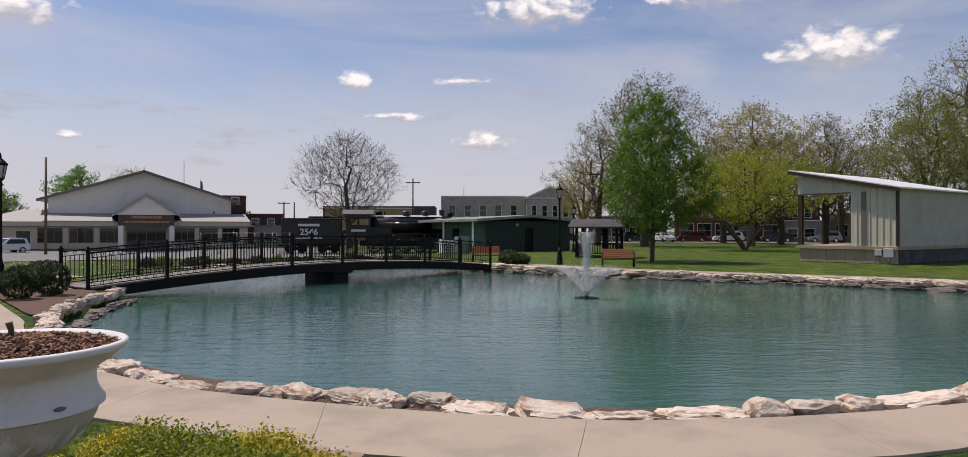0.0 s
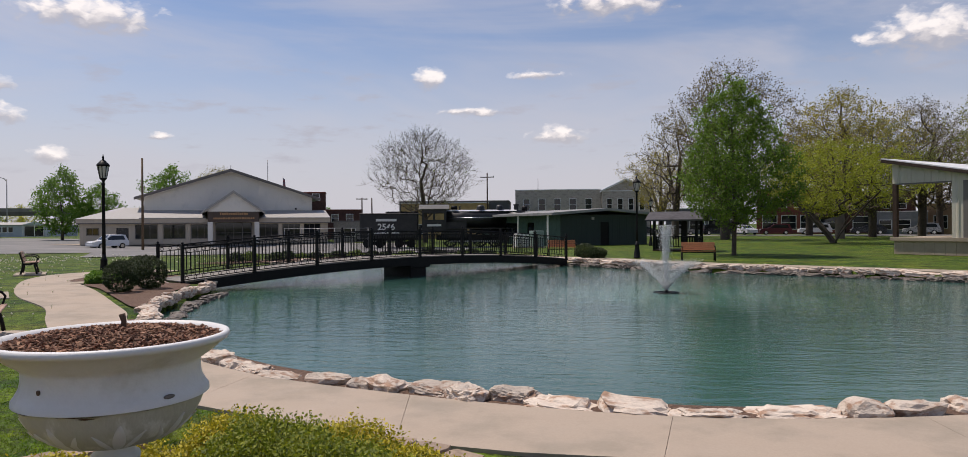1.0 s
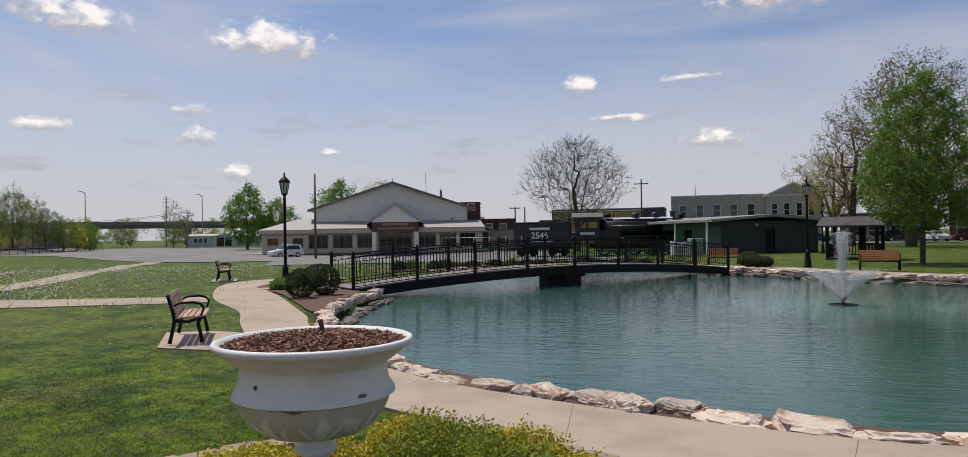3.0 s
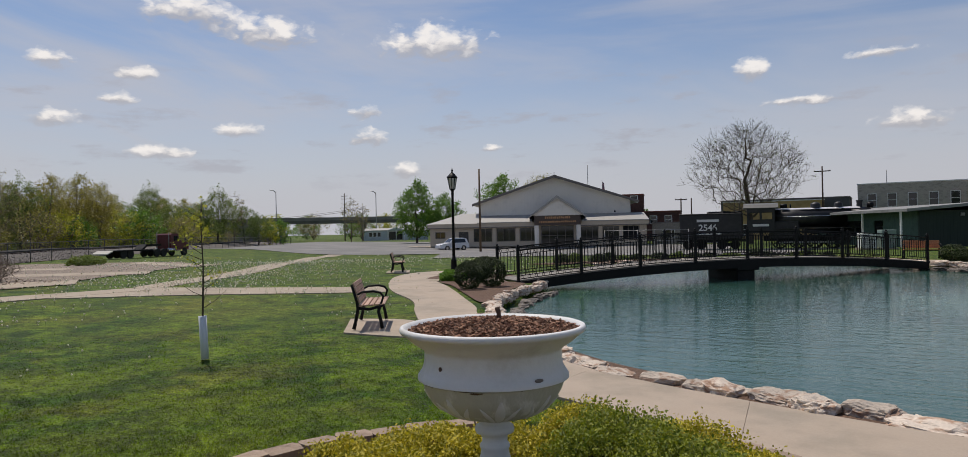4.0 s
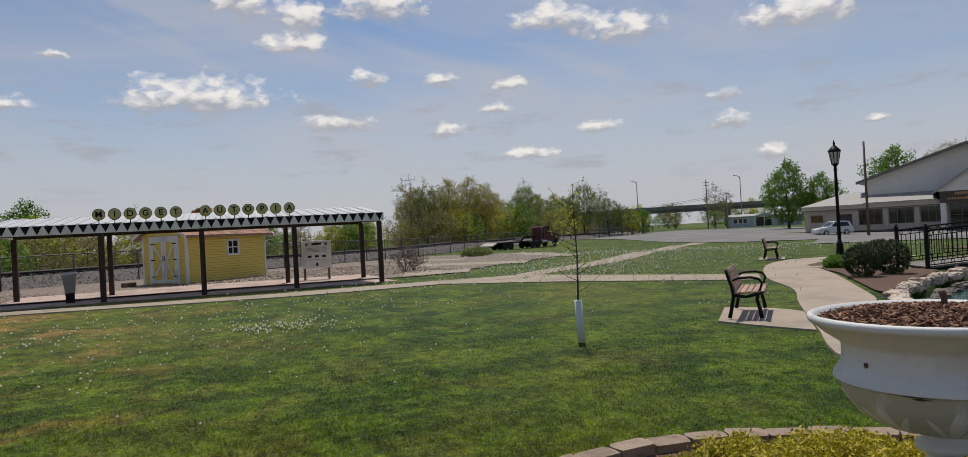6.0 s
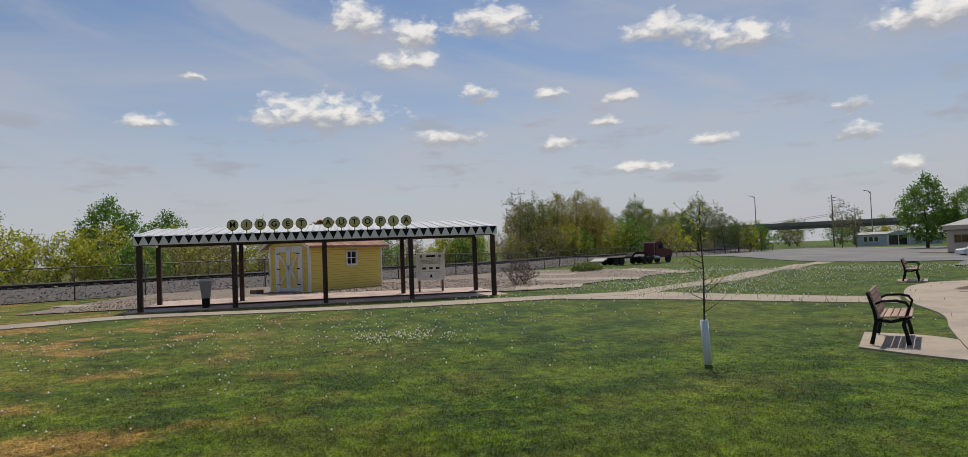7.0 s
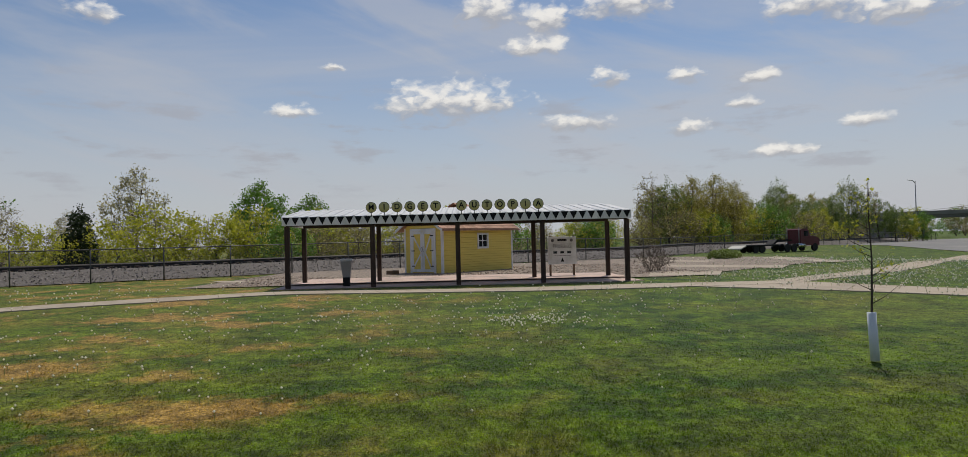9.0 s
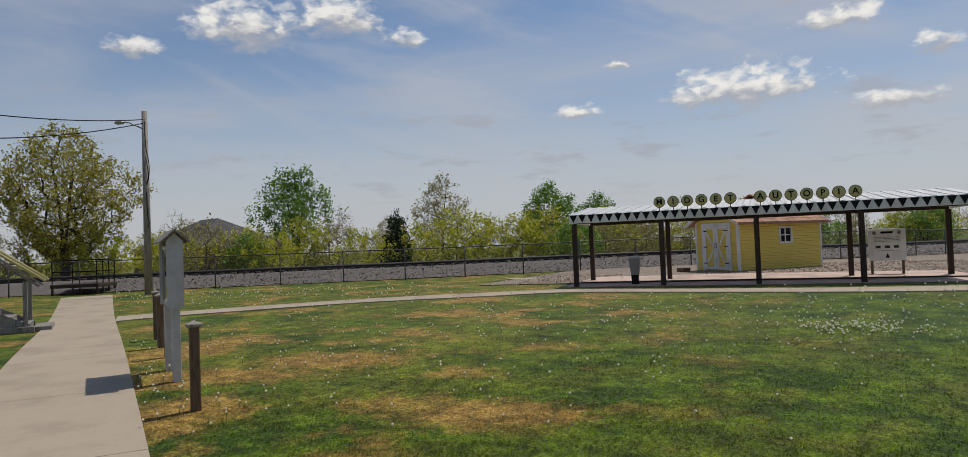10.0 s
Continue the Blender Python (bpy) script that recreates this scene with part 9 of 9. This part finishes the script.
def make_overpass():
    # local x along the deck
    root = thing("overpass", pose(-172.0, 154.0, -0.3, 0, 0, 43.5), "distant grey concrete road overpass on piers", "bridge")
    part("deck", Mesh().box(-45, 0, 5.6, 90, 9, 6.6), material("dark_concrete", (0.15, 0.145, 0.14), 0.9, spots=(0.11, 0.105, 0.10), spot_scale=0.3, grain=0.1), root)
    part("parapet", Mesh().box(-45, -0.3, 6.5, 90, 0.0, 7.5), material("weathered_concrete", (0.22, 0.215, 0.205), 0.9, spots=(0.17, 0.165, 0.155), spot_scale=0.3, grain=0.1), root)
    for x in (0.5, 26, 52):
        for y in (1.5, 4.5, 7.5):
            part("pier", Mesh().box(x - 0.6, y - 0.6, 0, x + 0.6, y + 0.6, 5.0), MATS["dark_concrete"], root)
        part("pier_cap", Mesh().box(x - 0.9, 0.4, 4.8, x + 0.9, 8.6, 5.6), MATS["dark_concrete"], root)
    part("abutment", Mesh().prism([(-45, 0), (-2.0, 0), (-8, 5.6), (-45, 5.6)], "y", 0.2, 8.8), MATS["weathered_concrete"], root)
    part("abutment", Mesh().prism([(90, 0), (60, 0), (66, 5.6), (90, 5.6)], "y", 0.2, 8.8), MATS["weathered_concrete"], root)


make_overpass()


def make_house():
    root = thing("house", pose(-72.5, -47.0, 0.0, 0, 0, 60), "brick house with a dark hipped roof behind the railway", "house")
    wall = material("brown_brick_wall", (0.16, 0.105, 0.08), 0.9, grain=0.2)
    part("wall", wall_with_holes(-7, 7, 0, 2.8, -5, -4.7, [(-4, 1, -2.5, 2.3), (2.5, 1, 4, 2.3)]), wall, root)
    for box in ((-7, 4.7, 7, 5), (-7, -4.7, -6.7, 4.7), (6.7, -4.7, 7, 4.7)):
        part("wall", Mesh().box(box[0], box[1], 0, box[2], box[3], 2.8), wall, root)
    for a, b in ((-4, -2.5), (2.5, 4)):
        window_unit(root, a, 1, b, 2.3, -5.0)
    part("roof", Mesh().add([(-7.8, -5.8, 2.7), (7.8, -5.8, 2.7), (7.8, 5.8, 2.7), (-7.8, 5.8, 2.7), (-2.0, 0, 6.0), (2.0, 0, 6.0)], [(0, 1, 5, 4), (1, 2, 5), (2, 3, 4, 5), (3, 0, 4), (0, 3, 2, 1)]), SHINGLE_GREY, root, "dark hipped shingle roof")
    part("roof", Mesh().add([(-12.8, -4.0, 2.5), (-7.0, -4.0, 2.5), (-7.0, 4.0, 2.5), (-12.8, 4.0, 2.5), (-10.0, 0, 4.9), (-4.0, 0, 4.9)], [(0, 1, 5, 4), (1, 2, 5), (2, 3, 4, 5), (3, 0, 4), (0, 3, 2, 1)]), SHINGLE_GREY, root, "dark hipped garage roof")
    part("wall", Mesh().box(-12.2, -3.5, 0, -7.02, 3.5, 2.5), wall, root)


make_house()


# ---- fountain ----
def make_fountain():
    fx, fy = 2.53, 21.2
    root = thing("fountain", pose(fx, fy, WATER_Z), "floating fountain throwing a white column and a cone of spray", "fountain")
    part("float_ring", Mesh().lathe([(0.30, -0.08), (0.36, -0.06), (0.38, -0.01), (0.34, 0.025), (0.22, 0.025), (0.2, -0.03)], 24), BLACK, root)
    part("nozzle", Mesh().lathe([(0.2, -0.02), (0.10, 0.02), (0.05, 0.05), (0.03, 0.08)], 14), BLACK, root)
    spray = MATS["spray"] = bpy.data.materials.new("spray")
    spray.use_nodes = True
    n = Nodes(spray.node_tree)
    a = n.add("ShaderNodeBsdfDiffuse", {"Color": (0.86, 0.88, 0.9, 1)})
    b = n.add("ShaderNodeBsdfTranslucent", {"Color": (0.86, 0.88, 0.9, 1)})
    mx = n.add("ShaderNodeMixShader", {0: 0.6, 1: a.outputs[0], 2: b.outputs[0]})
    n.tree.links.new(mx.outputs[0], n.add("ShaderNodeOutputMaterial").inputs[0])
    rnd_ = np.random.RandomState(5)

    def drops(paths, size, name, label):
        p = np.array(paths)
        k = len(p)
        q = rnd_.normal(0, 1, (k, 4, 3))
        q /= np.linalg.norm(q, axis=2)[:, :, None]
        q *= (size * rnd_.uniform(0.5, 1.4, (k, 1, 1)))
        q[:, :, 2] *= 1.6
        v = (p[:, None] + q).reshape(-1, 3)
        f = (np.arange(k)[:, None, None] * 4 + np.array([[0, 1, 2], [0, 2, 3], [0, 3, 1], [1, 3, 2]])[None]).reshape(-1, 3)
        ob = part(name, leaf_mesh(name, v, f, spray), None, root, label)
        tagged(ob, kind="stuff")

    pts = []
    for _ in range(8500):
        t = rnd_.rand() ** 0.8
        z = 0.15 + 1.78 * t
        r = 0.025 + 0.125 * t ** 1.3 + 0.03 * rnd_.rand()
        a = rnd_.uniform(0, 6.283)
        rr = r * math.sqrt(rnd_.rand())
        fall = rnd_.rand() < 0.35
        if fall:
            rr *= 1.8
        pts.append((rr * math.cos(a), rr * math.sin(a), z))
    drops(pts, 0.008, "water_column", "white column of falling water")
    pts = []
    for _ in range(15000):
        a = 2 * math.pi * (rnd_.randint(36) + rnd_.normal(0, 0.06)) / 36
        t = rnd_.rand()
        tilt = rnd_.uniform(0.75, 1.1)
        r = 0.95 * t * tilt
        z = 0.08 + 1.25 * t - 0.42 * t * t
        pts.append((r * math.cos(a) + rnd_.normal(0, 0.008 + 0.035 * t), r * math.sin(a) + rnd_.normal(0, 0.008 + 0.035 * t), max(z + rnd_.normal(0, 0.03), 0.01)))
    drops(pts, 0.0075, "spray_cone", "spreading cone of fine spray")
    pts = []
    for _ in range(2600):
        a, t = rnd_.uniform(0, 6.283), rnd_.rand() ** 0.7
        r = 0.7 + rnd_.uniform(2.0, 3.1) * t
        pts.append((r * math.cos(a), r * math.sin(a), max(0.95 * (1 - t) * rnd_.uniform(0.5, 1.1), 0.01)))
    drops(pts, 0.0045, "drop_veil", "fine drops falling back onto the pond")


make_fountain()


# ---- lawn blades and dandelions ----
def lawn_blades():
    rs = np.random.RandomState(7)
    n = 460000
    # thicker near the walk, thinner away
    ang = rs.uniform(radians(20), radians(142), n)
    dist = 2.2 + 15 * rs.rand(n) ** 1.7
    x, y = -0.8 - np.sin(ang) * dist, 0.2 + np.cos(ang) * dist
    keep = np.hypot(x - BED[0], y - BED[1]) > BED_R + 0.1
    # keep off the pond path, the bench pad and the walk by the sign
    edge = np.array([(4.6, 6.5), (1.6, 5.66), (-0.93, 5.75), (-2.27, 6.17), (-3.5, 6.67), (-4.7, 7.2), (-6.0, 8.0), (-7.3, 9.4), (-9.05, 9.33), (-10.3, 10.9), (-9.0, 11.3), (-11.2, 14.1), (-13.4, 16.0)])
    limit = np.interp(-x, -edge[::1, 0], edge[:, 1])
    keep &= y < limit - 0.02
    d = (x + 6.5) * 0.65 - (y + 3.8) * 0.76
    keep &= d < -0.03
    keep &= rs.rand(n) > np.clip((dist - 6.0) / 9.0, 0, 1) ** 0.7
    # the narrow paths
    keep &= ~((x < -13.4) & (y > 15.7 + (x + 13.45) * 1.0 - 0.1))
    x, y = x[keep], y[keep]
    dist = np.hypot(x + 0.8, y - 0.2)
    k = len(x)
    z = np.array([ground_z(a, b) for a, b in zip(x, y)]) - 0.02
    turn = rs.uniform(0, 6.283, k)
    h = rs.uniform(0.010, 0.026, k) * (1 + 0.3 * np.sin(x * 2.1) * np.cos(y * 1.7))
    w = 0.002 + 0.0005 * dist
    dx, dy = np.cos(turn) * w, np.sin(turn) * w
    lean = rs.normal(0, 0.6, (k, 2)) * h[:, None]
    v = np.stack([np.stack([x - dx, y - dy, z], 1), np.stack([x + dx, y + dy, z], 1), np.stack([x + lean[:, 0], y + lean[:, 1], z + h], 1)], 1).reshape(-1, 3)
    f = np.arange(3 * k).reshape(-1, 3)
    solid("grass_blades", leaf_mesh("grass_blades", v, f, BLADE), BLADE, "short mown green grass blades", "grass", kind="stuff")


lawn_blades()


def dandelions():
    rnd_ = random.Random(31)
    spots = []
    zones = [((-13.9, 3.3), 0.5, 0.6, 100), ((-13.5, 1.5), 2.2, 3.6, 120), ((-17.5, 3.5), 2.0, 5.0, 230), ((-10.0, -3.0), 1.8, 2.6, 50), ((-12.5, -7.0), 2.5, 3.0, 90), ((-24.0, 19.5), 3.0, 4.0, 420), ((-33.5, 31.0), 6.5, 6.5, 700), ((-18.0, 14.5), 2.5, 1.2, 120), ((-21.5, 15.5), 2.5, 2.5, 160), ((-9.6, -6.4), 0.6, 0.6, 26), ((-8.0, -5.2), 0.7, 0.8, 26), ((-25.0, -14.0), 3.0, 5.0, 160), ((-10.8, 12.0), 0.3, 0.5, 14)]
    for (cx, cy), sx, sy, n in zones:
        for _ in range(int(1.5 * n)):
            spots.append((rnd_.gauss(cx, sx), rnd_.gauss(cy, sy)))
    m, stems = Mesh(), Mesh()
    for x, y in spots:
        if math.hypot(x + 1, y) < 4.5 or (x + 6.5) * 0.65 - (y + 3.8) * 0.76 > -0.1:
            continue
        r = rnd_.uniform(0.006, 0.012) + 0.0008 * math.hypot(x, y)
        z = ground_z(x, y) + rnd_.uniform(0.03, 0.09)
        m.add([(x + r, y, z), (x - r, y, z), (x, y + r, z), (x, y - r, z), (x, y, z + r), (x, y, z - r)], [(0, 2, 4), (2, 1, 4), (1, 3, 4), (3, 0, 4), (2, 0, 5), (1, 2, 5), (3, 1, 5), (0, 3, 5)])
        stems.tube([(x, y, ground_z(x, y) - 0.02), (x, y, z)], 0.003, 3, caps=False)
    root = thing("dandelions", Matrix.Identity(4), "white dandelion seed heads scattered over the lawn", "flowers", kind="stuff")
    tagged(part("seed_heads", m, material("dandelion_white", (0.78, 0.74, 0.56), 0.9, grain=0.1, bump=0), root), kind="stuff")
    tagged(part("stalks", stems, LEAF_MID, root), kind="stuff")


dandelions()
